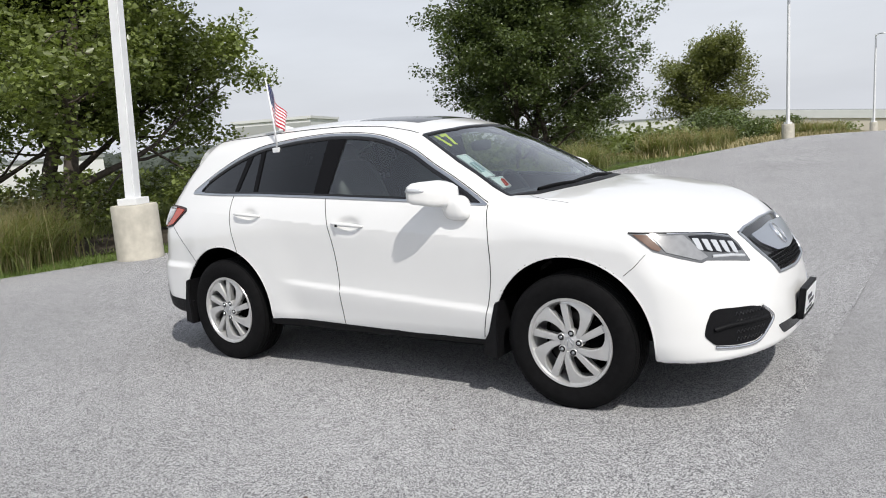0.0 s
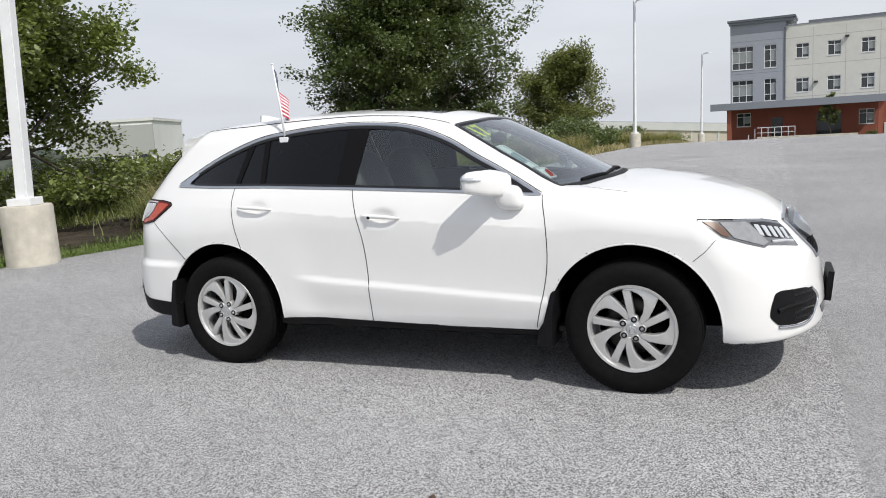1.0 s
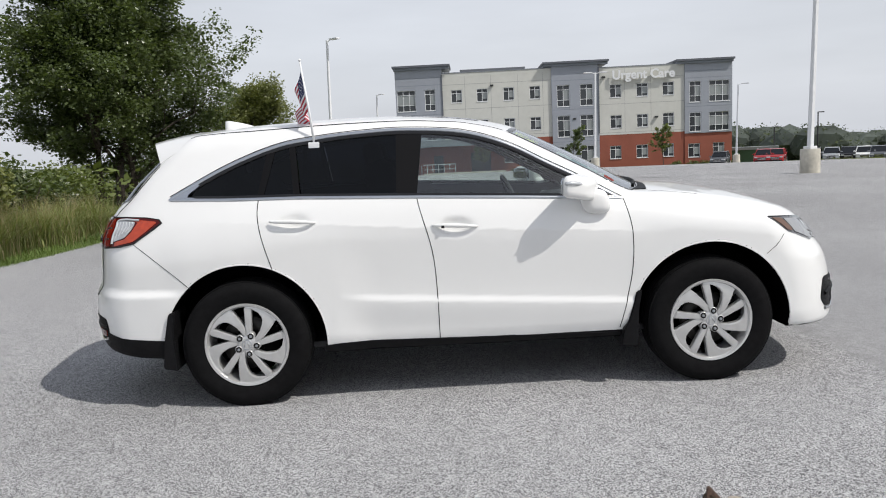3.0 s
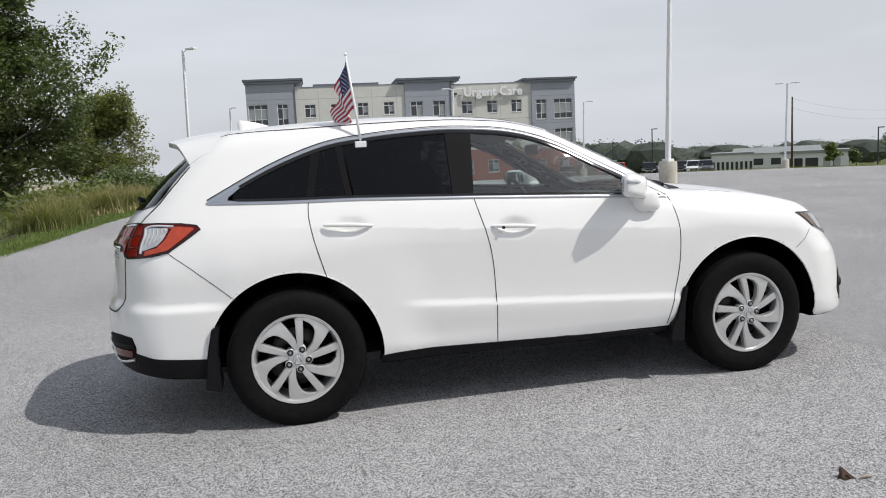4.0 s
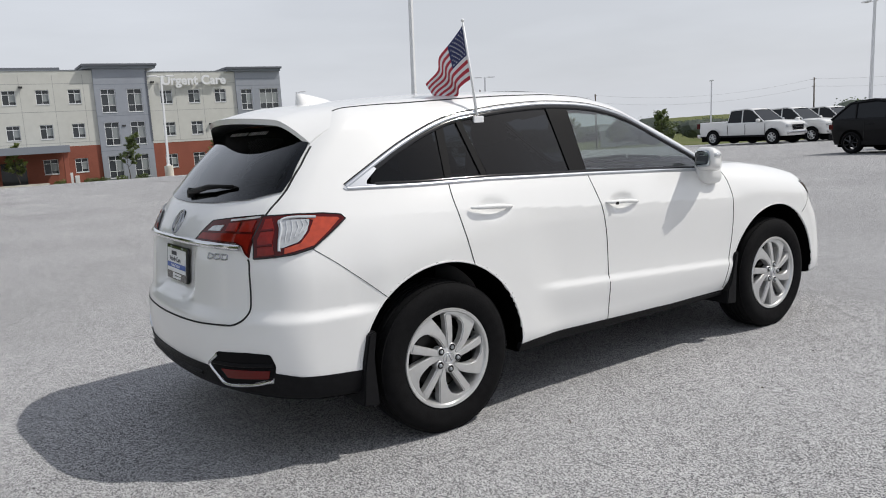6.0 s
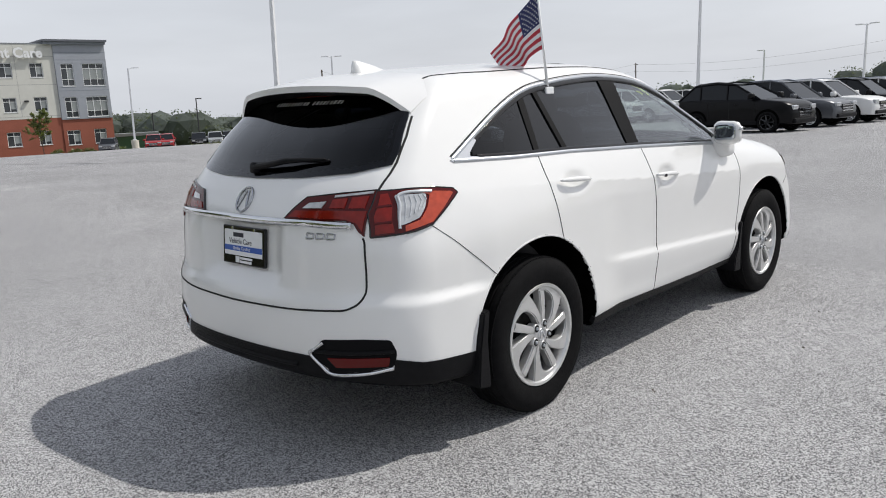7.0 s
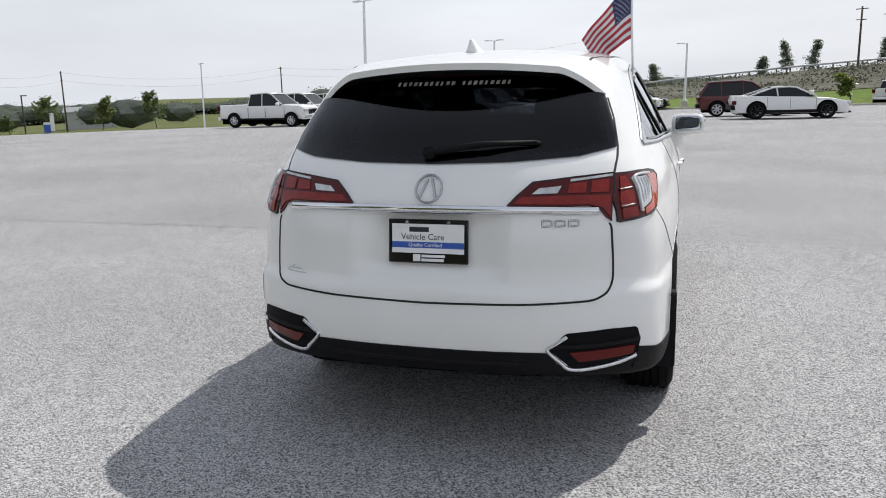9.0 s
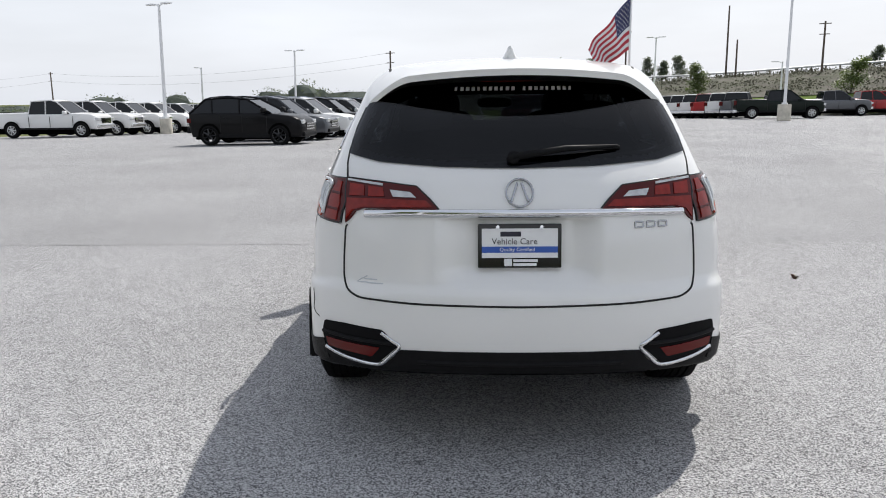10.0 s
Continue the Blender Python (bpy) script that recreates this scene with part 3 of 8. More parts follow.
def resample(pts, step):
    pts = [Vector((*p, 0)) for p in pts]
    out = [pts[0]]
    for a, b in zip(pts, pts[1:]):
        n = max(1, int((b - a).length / step))
        out += [a.lerp(b, i / n) for i in range(1, n + 1)]
    return [(p.x, p.y) for p in out]


def spline(pts, n=8):
    """A smooth line through points."""
    p = [Vector((*q, 0)) for q in pts]
    out = []
    for i in range(len(p) - 1):
        a, b, c, d = p[max(i - 1, 0)], p[i], p[i + 1], p[min(i + 2, len(p) - 1)]
        for k in range(n):
            t = k / n
            q = 0.5 * (2 * b + (c - a) * t + (2 * a - 5 * b + 4 * c - d) * t * t + (3 * b - a - 3 * c + d) * t ** 3)
            out.append((q.x, q.y))
    out.append((p[-1].x, p[-1].y))
    return out


def bead(name, line, view, width, height, mat, parent, sign=-1.0, step=0.03, label="", lift=0.0, f=car_field, closed=False):
    """A strip along a line of one view on the body's skin: a trim if high, a panel gap if flat."""
    line = resample(line + [line[0]] if closed else line, step)
    uv = np.array(line)
    p = on_car(view, uv[:, 0], uv[:, 1], sign, f)
    g = gradient(f, p)
    g /= np.linalg.norm(g, axis=1)[:, None]
    tan = np.gradient(p, axis=0)
    across = np.cross(tan, g)
    across /= np.linalg.norm(across, axis=1)[:, None] + 1e-9
    w = width / 2
    rows = []
    for s_, h_ in ((-1, -0.012), (-1, 0.35), (-0.6, 0.9), (0, 1.0), (0.6, 0.9), (1, 0.35), (1, -0.012)):
        hh = h_ * height if h_ > 0 else h_
        rows.append(p + across * (s_ * w) + g * (hh + lift))
    rows = np.stack(rows, 1)
    n, k = rows.shape[:2]
    faces = [(i * k + j, i * k + j + 1, (i + 1) * k + j + 1, (i + 1) * k + j) for i in range(n - 1) for j in range(k - 1)]
    return from_data(name, rows.reshape(-1, 3), faces, mat, parent, label, smooth=True)


# ---- outlines in the side view (x, z)
side_upper = spline([(-1.745, 1.205), (-1.42, 1.372), (-1.13, 1.478), (-0.89, 1.515), (-0.65, 1.535), (-0.38, 1.541), (-0.05, 1.512), (0.21, 1.43), (0.43, 1.313), (0.59, 1.23), (0.74, 1.145), (0.835, 1.088)], 6)
side_lower = [(-1.745, 1.195), (-1.39, 1.182), (-0.98, 1.176), (-0.29, 1.148), (0.27, 1.12), (0.835, 1.085)]


def upper_z(x):
    return float(np.interp(x, [p[0] for p in side_upper], [p[1] for p in side_upper]))


def lower_z(x):
    return float(np.interp(x, [p[0] for p in side_lower], [p[1] for p in side_lower]))


def pane_outline(x0b, x0t, x1b, x1t, top=0.022, bottom=0.016):
    """A side pane between a rear edge (foot, head) and a front edge, inside the window trim."""
    up = [(x, upper_z(x) - top) for x in np.linspace(x0t, x1t, 14)]
    dn = [(x, lower_z(x) + bottom) for x in np.linspace(x1b, x0b, 6)]
    return up + dn


quarter_pane = [(x, upper_z(x) - 0.03) for x in np.linspace(-1.60, -1.175, 8)] + [(x, lower_z(x) + 0.016) for x in np.linspace(-1.215, -1.62, 4)]
vent_pane = pane_outline(-1.215, -1.145, -1.005, -1.04)
rear_pane = pane_outline(-0.985, -1.02, -0.44, -0.43)
front_pane = pane_outline(-0.345, -0.295, 0.715, 0.60)
daylight = [(x, upper_z(x) - 0.012) for x in np.linspace(-1.69, 0.80, 40)] + [(x, lower_z(x) + 0.006) for x in np.linspace(0.80, -1.69, 20)]

# windscreen and rear window from the top and the rear
screen_outline = [(0.235, -0.545), (0.30, -0.3), (0.33, 0), (0.30, 0.3), (0.235, 0.545), (0.55, 0.648), (0.80, 0.698), (0.92, 0.715), (1.03, 0.50), (1.09, 0.25), (1.105, 0), (1.09, -0.25), (1.03, -0.50), (0.92, -0.715), (0.80, -0.698), (0.55, -0.648)]
rear_outline = [(-0.44, 1.505), (0.44, 1.505), (0.515, 1.475), (0.585, 1.38), (0.635, 1.26), (0.642, 1.225), (0.53, 1.197), (0.3, 1.180), (0, 1.174), (-0.3, 1.180), (-0.53, 1.197), (-0.642, 1.225), (-0.635, 1.26), (-0.585, 1.38), (-0.515, 1.475)]

car = empty("car", label="white midsize SUV with dark-tinted rear windows parked on the asphalt", category="car")

body_p, body_f, body_n = net(car_cut, (-2.46, -1.0, 0.12), (2.42, 0.0, 1.70), 0.0135)
fc = body_p[body_f].mean(1)
fn = body_n[body_f].mean(1)


def window_hole(c, n, grow=0.0):
    hole = np.zeros(len(c), bool)
    on_side = (np.abs(n[:, 1]) > 0.5) & (c[:, 2] > 1.0)
    hole |= on_side & inside(daylight, c[:, 0], c[:, 2])
    hole |= (n[:, 2] > 0.2) & (c[:, 0] > 0.1) & (c[:, 0] < 1.2) & (np.abs(n[:, 1]) < 0.7) & inside(screen_outline, c[:, 0], c[:, 1])
    hole |= (n[:, 0] < -0.2) & (c[:, 2] > 1.12) & inside(rear_outline, c[:, 1], c[:, 2])
    return hole


hole = window_hole(fc, fn)
radius = np.minimum(np.hypot(fc[:, 0] - AXLE_F, fc[:, 2] - HUB_Z), np.hypot(fc[:, 0] + AXLE, fc[:, 2] - HUB_Z))
in_arch = ((radius < ARCH_R + 0.006) & (np.abs(fn[:, 1]) < 0.8)) | ((radius < ARCH_R - 0.003) & (np.abs(fc[:, 1]) < 0.7))
under_side = (fn[:, 2] < -0.75) & (fc[:, 2] < 0.45)
side_face = np.abs(fn[:, 1]) > 0.45


def seam_x(line, z):
    zs = [p[1] for p in line][::-1]
    return np.interp(z, zs, [p[0] for p in line][::-1])


seam_b = spline([(-0.385, 1.535), (-0.335, 1.15), (-0.255, 0.80), (-0.24, 0.34)], 8)
seam_c = spline([(-1.155, 1.47), (-1.228, 1.18), (-1.222, 1.01), (-1.162, 0.78)], 8)
seam_a = spline([(0.845, 1.085), (0.878, 0.90), (0.872, 0.66), (0.80, 0.345)], 8)

xs, zs_ = fc[:, 0], fc[:, 2]
kind = np.full(len(fc), -1)
kind[:] = 0
door = side_face & (zs_ > 0.33) & (zs_ < 1.56)
xa, xb, xc = seam_x(seam_a, zs_), seam_x(seam_b, zs_), seam_x(seam_c, zs_)
kind[door & (xs > xc) & (xs < xb) & (radius > ARCH_R)] = 1
kind[door & (xs >= xb) & (xs < xa)] = 2
kind[(xs > 0.93) & (zs_ < 1.2)] = 3
kind[(xs > 1.02) & (fn[:, 2] > 0.55) & (np.abs(fc[:, 1]) < 0.74) & (zs_ > 0.8)] = 4
bump_front = (zs_ < 0.72 - 0.32 * (xs - 2.0)) & (xs > 1.70) & ((xs - 1.79) > (0.72 - zs_) * -0.6)
kind[bump_front] = 5
kind[(xs < -1.9) & (np.abs(fc[:, 1]) < 0.685) & (zs_ > 0.62) & (fn[:, 0] < -0.3)] = 6
kind[(xs < -1.68) & (zs_ < 0.63) | ((xs < -1.68) & (zs_ < 0.63 + (-1.68 - xs) * 0.9) & (np.abs(fc[:, 1]) > 0.69) & (zs_ < 0.93))] = 7
kind[(fn[:, 2] > 0.6) & (zs_ > 1.42)] = 8
kind[(xs < -1.7) & (zs_ < 0.39)] = 10
kind[(np.abs(xs) < 0.93) & (zs_ < 0.33)] = 10
kind[(kind == 0) & (xs > 0.1)] = 11
kind[in_arch | under_side] = 9
names = ["body_side", "rear_door", "front_door", "fender", "hood", "front_bumper", "tailgate", "rear_bumper", "roof", "underbody", "lower_valance", "front_pillar"]
for sgn in (-1, 1):
    for k, nm in enumerate(names):
        both = 4 <= k <= 10
        if both and sgn > 0:
            continue
        sel = (kind == k) & ~hole & ((fc[:, 1] * sgn > 0) | both)
        if not sel.any():
            continue
        q = body_f[sel]
        ids, inv = np.unique(q, return_inverse=True)
        me = bpy.data.meshes.new(nm)
        me.from_pydata(body_p[ids].tolist(), [], inv.reshape(q.shape).tolist())
        me.update()
        ob = mesh_part(nm, me, liner_black if k == 9 else (black_plastic if k == 10 else white_paint), car, smooth=True)
        if k != 9:
            me.normals_split_custom_set_from_vertices(body_n[ids].tolist())

# cabin lining: an inner skin, open at the windows
lin_p, lin_f, lin_n = net(lambda x, y, z: smax(car_field(x, y, z) + 0.045, np.maximum(x - 1.15, -1.95 - x), 0.05), (-2.0, -1.0, 0.25), (1.22, 0.0, 1.65), 0.04)
lc, ln = lin_p[lin_f].mean(1), lin_n[lin_f].mean(1)
lr = np.minimum(np.hypot(lc[:, 0] - AXLE_F, lc[:, 2] - HUB_Z), np.hypot(lc[:, 0] + AXLE, lc[:, 2] - HUB_Z))
keep = ~window_hole(lc, ln) & (lr > ARCH_R + 0.06) & (lc[:, 2] > 0.36) & ~((lc[:, 2] > 1.16) & (np.abs(ln[:, 1]) > 0.45) & (lc[:, 0] > -1.6) & (lc[:, 0] < 0.7) & (lc[:, 2] < 1.5))
from_data("cabin_lining", lin_p, lin_f[keep][:, ::-1], cabin_grey, car, "dark grey cabin lining", smooth=True)
# ---------------------------------------------------------------- the car's parts
def mirrored(line):
    return [(-u, w) for u, w in line]


def text_mesh(name, body, size, mat, parent, m, depth=0.0015, bold=0.0):
    """Writing as a mesh, in Blender's own font, centred."""
    c = bpy.data.curves.new(name, "FONT")
    c.body, c.size, c.extrude, c.offset = body, size, depth, bold
    c.align_x, c.align_y = "CENTER", "CENTER"
    c.resolution_u = 3
    tmp = bpy.data.objects.new(name, c)
    scene.collection.objects.link(tmp)
    dg = bpy.context.evaluated_depsgraph_get()
    me = bpy.data.meshes.new_from_object(tmp.evaluated_get(dg))
    bpy.data.objects.remove(tmp)
    me.transform(m)
    me.materials.clear()
    return mesh_part(name, me, mat, parent)


def prism(poly, y0, y1, bevel=0.004):
    """A plate with an outline in the side view."""
    bm = bmesh.new()
    a = [bm.verts.new((x, y0, z)) for x, z in poly]
    b = [bm.verts.new((x, y1, z)) for x, z in poly]
    bm.faces.new(a)
    bm.faces.new(b[::-1])
    for i in range(len(poly)):
        j = (i + 1) % len(poly)
        bm.faces.new((a[i], b[i], b[j], a[j]))
    finish(bm)
    if bevel:
        bmesh.ops.bevel(bm, geom=bm.edges[:], offset=bevel, segments=2, affect="EDGES")
    return bm


def soft_box(x0, x1, y0, y1, z0, z1, r=0.03, power=4.0):
    """A cushion-like block."""
    bm = bmesh.new()
    bmesh.ops.create_uvsphere(bm, u_segments=20, v_segments=12, radius=1)
    for v in bm.verts:
        d = sum(abs(c) ** power for c in v.co) ** (1 / power)
        p = v.co / d
        v.co = ((x0 + x1) / 2 + p.x * (x1 - x0) / 2, (y0 + y1) / 2 + p.y * (y1 - y0) / 2, (z0 + z1) / 2 + p.z * (z1 - z0) / 2)
    return bm


for sg in (-1.0, 1.0):
    # glass
    drape("quarter_window", quarter_pane, "side", privacy_glass, car, sg, lift=-0.006, depth=0, step=0.1)
    drape("vent_window", vent_pane, "side", privacy_glass, car, sg, lift=-0.006, depth=0, step=0.1)
    drape("rear_door_window", rear_pane, "side", privacy_glass, car, sg, lift=-0.006, depth=0, step=0.1)
    drape("front_door_window", front_pane, "side", clear_glass, car, sg, lift=-0.006, depth=0, step=0.1)
    # black pillars between the panes
    drape("pillar_cover", [(-0.438, upper_z(-0.44) - 0.006), (-0.286, upper_z(-0.286) - 0.006), (-0.334, lower_z(-0.34)), (-0.45, lower_z(-0.45))], "side", pillar_black, car, sg, lift=0.0, step=0.05)
    drape("pillar_cover", [(-1.185, upper_z(-1.18) - 0.006), (-1.135, upper_z(-1.13) - 0.006), (-1.205, lower_z(-1.2)), (-1.24, lower_z(-1.24))], "side", pillar_black, car, sg, lift=-0.001, step=0.05)
    drape("window_divider", [(-1.062, upper_z(-1.06) - 0.006), (-1.027, upper_z(-1.03) - 0.006), (-0.992, lower_z(-0.99)), (-1.027, lower_z(-1.03))], "side", pillar_black, car, sg, lift=0.001, step=0.05)
    drape("mirror_sail", [(0.59, upper_z(0.59) - 0.004), (0.72, upper_z(0.72) - 0.004), (0.825, upper_z(0.82) - 0.003), (0.825, lower_z(0.82) + 0.004), (0.705, lower_z(0.71))], "side", gloss_black, car, sg, lift=0.0, step=0.05)
    # rubber and bright window trim
    bead("window_seal", [(x, upper_z(x) - 0.022) for x in np.linspace(-1.60, 0.80, 60)], "side", 0.022, 0.003, gloss_black, car, sg)
    bead("window_seal", [(x, lower_z(x) + 0.016) for x in np.linspace(-1.60, 0.80, 40)], "side", 0.018, 0.003, gloss_black, car, sg)
    bead("window_trim", [(x, upper_z(x) - 0.004) for x in np.linspace(-1.735, 0.835, 70)], "side", 0.022, 0.006, satin, car, sg, label="satin bright trim over the side windows")
    bead("window_trim", [(x, lower_z(x) + 0.002) for x in np.linspace(-1.735, 0.835, 50)], "side", 0.020, 0.007, satin, car, sg, label="satin bright trim under the side windows")
    drape("trim_corner", [(-1.752, 1.200), (-1.66, 1.245), (-1.585, 1.283), (-1.572, 1.27), (-1.635, 1.222), (-1.64, 1.207), (-1.60, 1.203), (-1.58, 1.184), (-1.74, 1.19)], "side", satin, car, sg, lift=0.004, step=0.04)
    bead("trim_gap", [(x, upper_z(x) + 0.010) for x in np.linspace(-1.745, 0.84, 70)], "side", 0.006, 0.0012, seam_dark, car, sg)
    # panel gaps
    for nm, ln in (("door_gap", seam_b[8:]), ("door_gap", seam_c[8:]), ("door_gap", seam_a),
                   ("bumper_gap", [(-1.955, 0.962), (-1.86, 0.89), (-1.72, 0.775), (-1.635, 0.70)]),
                   ("bumper_gap", [(1.645, 0.735), (1.70, 0.78), (1.752, 0.84)])):
        bead(nm, ln, "side", 0.0042 if nm == "door_gap" else 0.0026, 0.0006, seam_dark, car, sg, lift=0.0012)
    bead("hood_gap", [(0.985, sg * 0.63), (1.06, sg * 0.70), (1.17, sg * 0.765), (1.30, sg * 0.775)], "top", 0.004, 0.0006, seam_dark, car)
    # dark sill
    sill = [(-0.895, 0.336), (-0.80, 0.345), (-0.62, 0.348), (-0.26, 0.340), (0.30, 0.328), (0.83, 0.316), (0.85, 0.297), (-0.90, 0.304)]
    drape("sill_cover", sill, "side", black_plastic, car, sg, lift=0.006, step=0.08, label="black plastic sill cover")
    # wheel arch lips
    for ax in (-AXLE, AXLE_F):
        arc = [(ax + (ARCH_R + 0.006) * math.cos(t), HUB_Z + (ARCH_R + 0.006) * math.sin(t)) for t in np.linspace(-0.12 if ax < 0 else -0.16, math.pi + (0.16 if ax > 0 else 0.02), 50)]
        bead("arch_lip", arc, "side", 0.009, 0.0015, white_paint, car, sg, lift=0.0)
    # mud flaps
    part("mud_flap", prism([(0.925, 0.565), (0.895, 0.555), (0.845, 0.38), (0.815, 0.335), (0.80, 0.245), (0.895, 0.235), (0.905, 0.45)], sg * 0.72, sg * 0.938, 0.006), black_plastic, car, "black mud flap behind the wheel")
    part("mud_flap", prism([(-1.725, 0.575), (-1.765, 0.565), (-1.80, 0.40), (-1.815, 0.25), (-1.735, 0.235), (-1.745, 0.45)], sg * 0.72, sg * 0.938, 0.006), black_plastic, car, "black mud flap behind the wheel")
    # door handles
    for hx, hz, nm in ((-1.035, 1.044, "rear"), (-0.13, 0.979, "front")):
        bm = bmesh.new()
        pts, rad = [], []
        for i in range(17):
            t = -1 + 2 * i / 16
            base = on_car("side", [hx + 0.128 * t], [hz + 0.004 - 0.008 * t], sg)[0]
            out = 0.016 * (1 - abs(t) ** 4) + 0.003
            if abs(t) < 0.6:
                out -= 0.0
            yy = sg * (abs(car_side(hx + 0.16, hz)) + out)
            pts.append((base[0], yy, base[2] + 0.004 * (1 - t * t)))
            rad.append(0.005 + 0.0075 * (1 - abs(t) ** 3))
        tube(bm, pts, rad, 10)
        for v in bm.verts:
            v.co.y = sg * abs(v.co.y)
        handle = part("door_handle", finish(bm), white_paint, car, smooth=True)
        if nm == "front":
            part("key_button", boxes((hx - 0.075, hx - 0.058, min(sg * 0.948, sg * 0.958), max(sg * 0.948, sg * 0.958), hz - 0.004, hz + 0.012), bevel=0.002), gloss_black, handle)
    # door mirror
    def swept(v):
        # the outer end sweeps back
        v.co.x -= 0.57 * (v.co.y - 0.875)
        v.co.y *= sg
    mir = soft_box(0.560, 0.705, 0.872, 1.085, 1.098, 1.240, power=5.0)
    for v in mir.verts:
        k = max(0.0, v.co.x - 0.61)
        # the shell narrows forwards and slopes down to the front
        v.co.z -= k * 0.20 + max(0.0, v.co.z - 1.17) * k * 1.6
        v.co.y -= (v.co.y - 0.89) * k * 1.9
        # its lower edge rises towards the tip
        v.co.z += max(0.0, 1.17 - v.co.z) * max(0.0, v.co.y - 0.93) * 1.6
        swept(v)
    finish(mir)
    mirror = part("door_mirror", mir, white_paint, car, smooth=True)
    stem = soft_box(0.575, 0.735, 0.835, 0.955, 1.010, 1.150, power=3.4)
    for v in stem.verts:
        v.co.x += (1.15 - v.co.z) * 0.22
        v.co.y *= sg
    part("mirror_foot", finish(stem), white_paint, mirror, smooth=True)
    gl = soft_box(0.554, 0.572, 0.895, 1.066, 1.122, 1.226, power=6)
    for v in gl.verts:
        v.co.z += max(0.0, 1.17 - v.co.z) * max(0.0, v.co.y - 0.93) * 1.6
        swept(v)
    part("mirror_glass", finish(gl), mirror_silver, mirror, smooth=True)
    sig = bmesh.new()
    tube(sig, [(0.590, 1.083, 1.196), (0.625, 1.081, 1.198), (0.655, 1.065, 1.192), (0.690, 1.030, 1.182)], [0.010, 0.012, 0.011, 0.005], 8)
    for v in sig.verts:
        swept(v)
    part("turn_signal", finish(sig), lens_white, mirror, smooth=True)

    # tail lamp on the quarter panel
    q_out = [(-2.165, 0.935), (-2.150, 1.02), (-2.095, 1.106), (-1.99, 1.108), (-1.875, 1.102), (-1.80, 1.090), (-1.785, 1.072), (-1.86, 1.022), (-1.95, 0.965), (-2.03, 0.948)]
    lampq = drape("tail_lamp", q_out, "side", lens_dark_red, car, sg, lift=0.008, step=0.03, label="red and clear tail lamp")
    drape("red_lens", [(-2.152, 0.945), (-2.140, 1.010), (-2.092, 1.092), (-2.072, 1.094), (-2.078, 1.05), (-2.098, 1.0), (-2.100, 0.950)], "side", lens_red, lampq, sg, lift=0.0115, step=0.02, depth=0.004)
    bead("lens_rib", [(-2.146, 0.985), (-2.100, 0.989)], "side", 0.012, 0.003, lens_dark_red, lampq, sg, lift=0.0115)
    bead("lens_rib", [(-2.122, 1.045), (-2.080, 1.049)], "side", 0.012, 0.003, lens_dark_red, lampq, sg, lift=0.0115)
    drape("orange_lens", [(-1.975, 1.096), (-1.82, 1.079), (-1.812, 1.072), (-1.875, 1.024), (-1.948, 0.974), (-2.066, 0.950), (-2.062, 0.972), (-2.0, 0.988), (-1.955, 1.03), (-1.925, 1.075)], "side", lens_amber_red, lampq, sg, lift=0.0115, step=0.02, depth=0.004)
    drape("clear_lens", [(-2.058, 1.088), (-1.938, 1.082), (-1.962, 1.035), (-2.000, 0.996), (-2.078, 0.972), (-2.080, 1.0), (-2.062, 1.05)], "side", lens_pale, lampq, sg, lift=0.012, step=0.02, depth=0.004, corner=0.012)
    for k in range(5):
        bead("lens_rib", [(-2.056 + 0.020 * k, 0.995 + 0.010 * k), (-2.036 + 0.022 * k, 1.046 + 0.004 * k), (-2.028 + 0.018 * k, 1.080)], "side", 0.004, 0.003, lens_white, lampq, sg, lift=0.013)
    bead("lens_edge", spline([(-2.082, 0.962), (-2.074, 1.0), (-2.054, 1.05), (-2.046, 1.084), (-2.0, 1.094), (-1.912, 1.088)], 4), "side", 0.011, 0.005, lens_white, lampq, sg, lift=0.014, step=0.012)
    bead("lamp_edge", q_out, "side", 0.009, 0.010, gloss_black, lampq, sg, closed=True)
    # tail lamp on the tailgate
    s_ = -sg

    def gate(line):
        return line if sg < 0 else mirrored(line)
    lampg = drape("tail_lamp", gate([(-0.312, 1.000), (-0.345, 1.035), (-0.40, 1.083), (-0.55, 1.099), (-0.688, 1.110), (-0.690, 0.938), (-0.668, 0.955), (-0.645, 0.985), (-0.61, 0.997)]), "rear", lens_dark_red, car, lift=0.008, step=0.05, label="red tail lamp on the tailgate")
    bead("lamp_edge", gate([(-0.688, 1.110), (-0.55, 1.099), (-0.40, 1.083), (-0.345, 1.035), (-0.312, 1.000)]), "rear", 0.008, 0.010, gloss_black, lampg)
    drape("red_lens", gate([(-0.335, 1.006), (-0.362, 1.030), (-0.55, 1.034), (-0.682, 1.032), (-0.682, 0.955), (-0.655, 0.988), (-0.61, 1.002)]), "rear", lens_red, lampg, lift=0.0115, depth=0.004, step=0.04)
    drape("red_lens", gate([(-0.528, 1.042), (-0.532, 1.074), (-0.593, 1.080), (-0.593, 1.042)]), "rear", lens_red, lampg, lift=0.0115, depth=0.004, step=0.04)
    drape("red_lens", gate([(-0.61, 1.042), (-0.61, 1.082), (-0.672, 1.088), (-0.672, 1.042)]), "rear", lens_red, lampg, lift=0.0115, depth=0.004, step=0.04)
    drape("reversing_lens", gate([(-0.400, 1.040), (-0.425, 1.060), (-0.505, 1.067), (-0.492, 1.042)]), "rear", lens_pale, lampg, lift=0.0115, depth=0.004, step=0.04)
    drape("clear_lens", gate([(-0.535, 1.082), (-0.535, 1.090), (-0.682, 1.105), (-0.682, 1.097)]), "rear", lens_pale, lampg, lift=0.0115, depth=0.004, step=0.04)
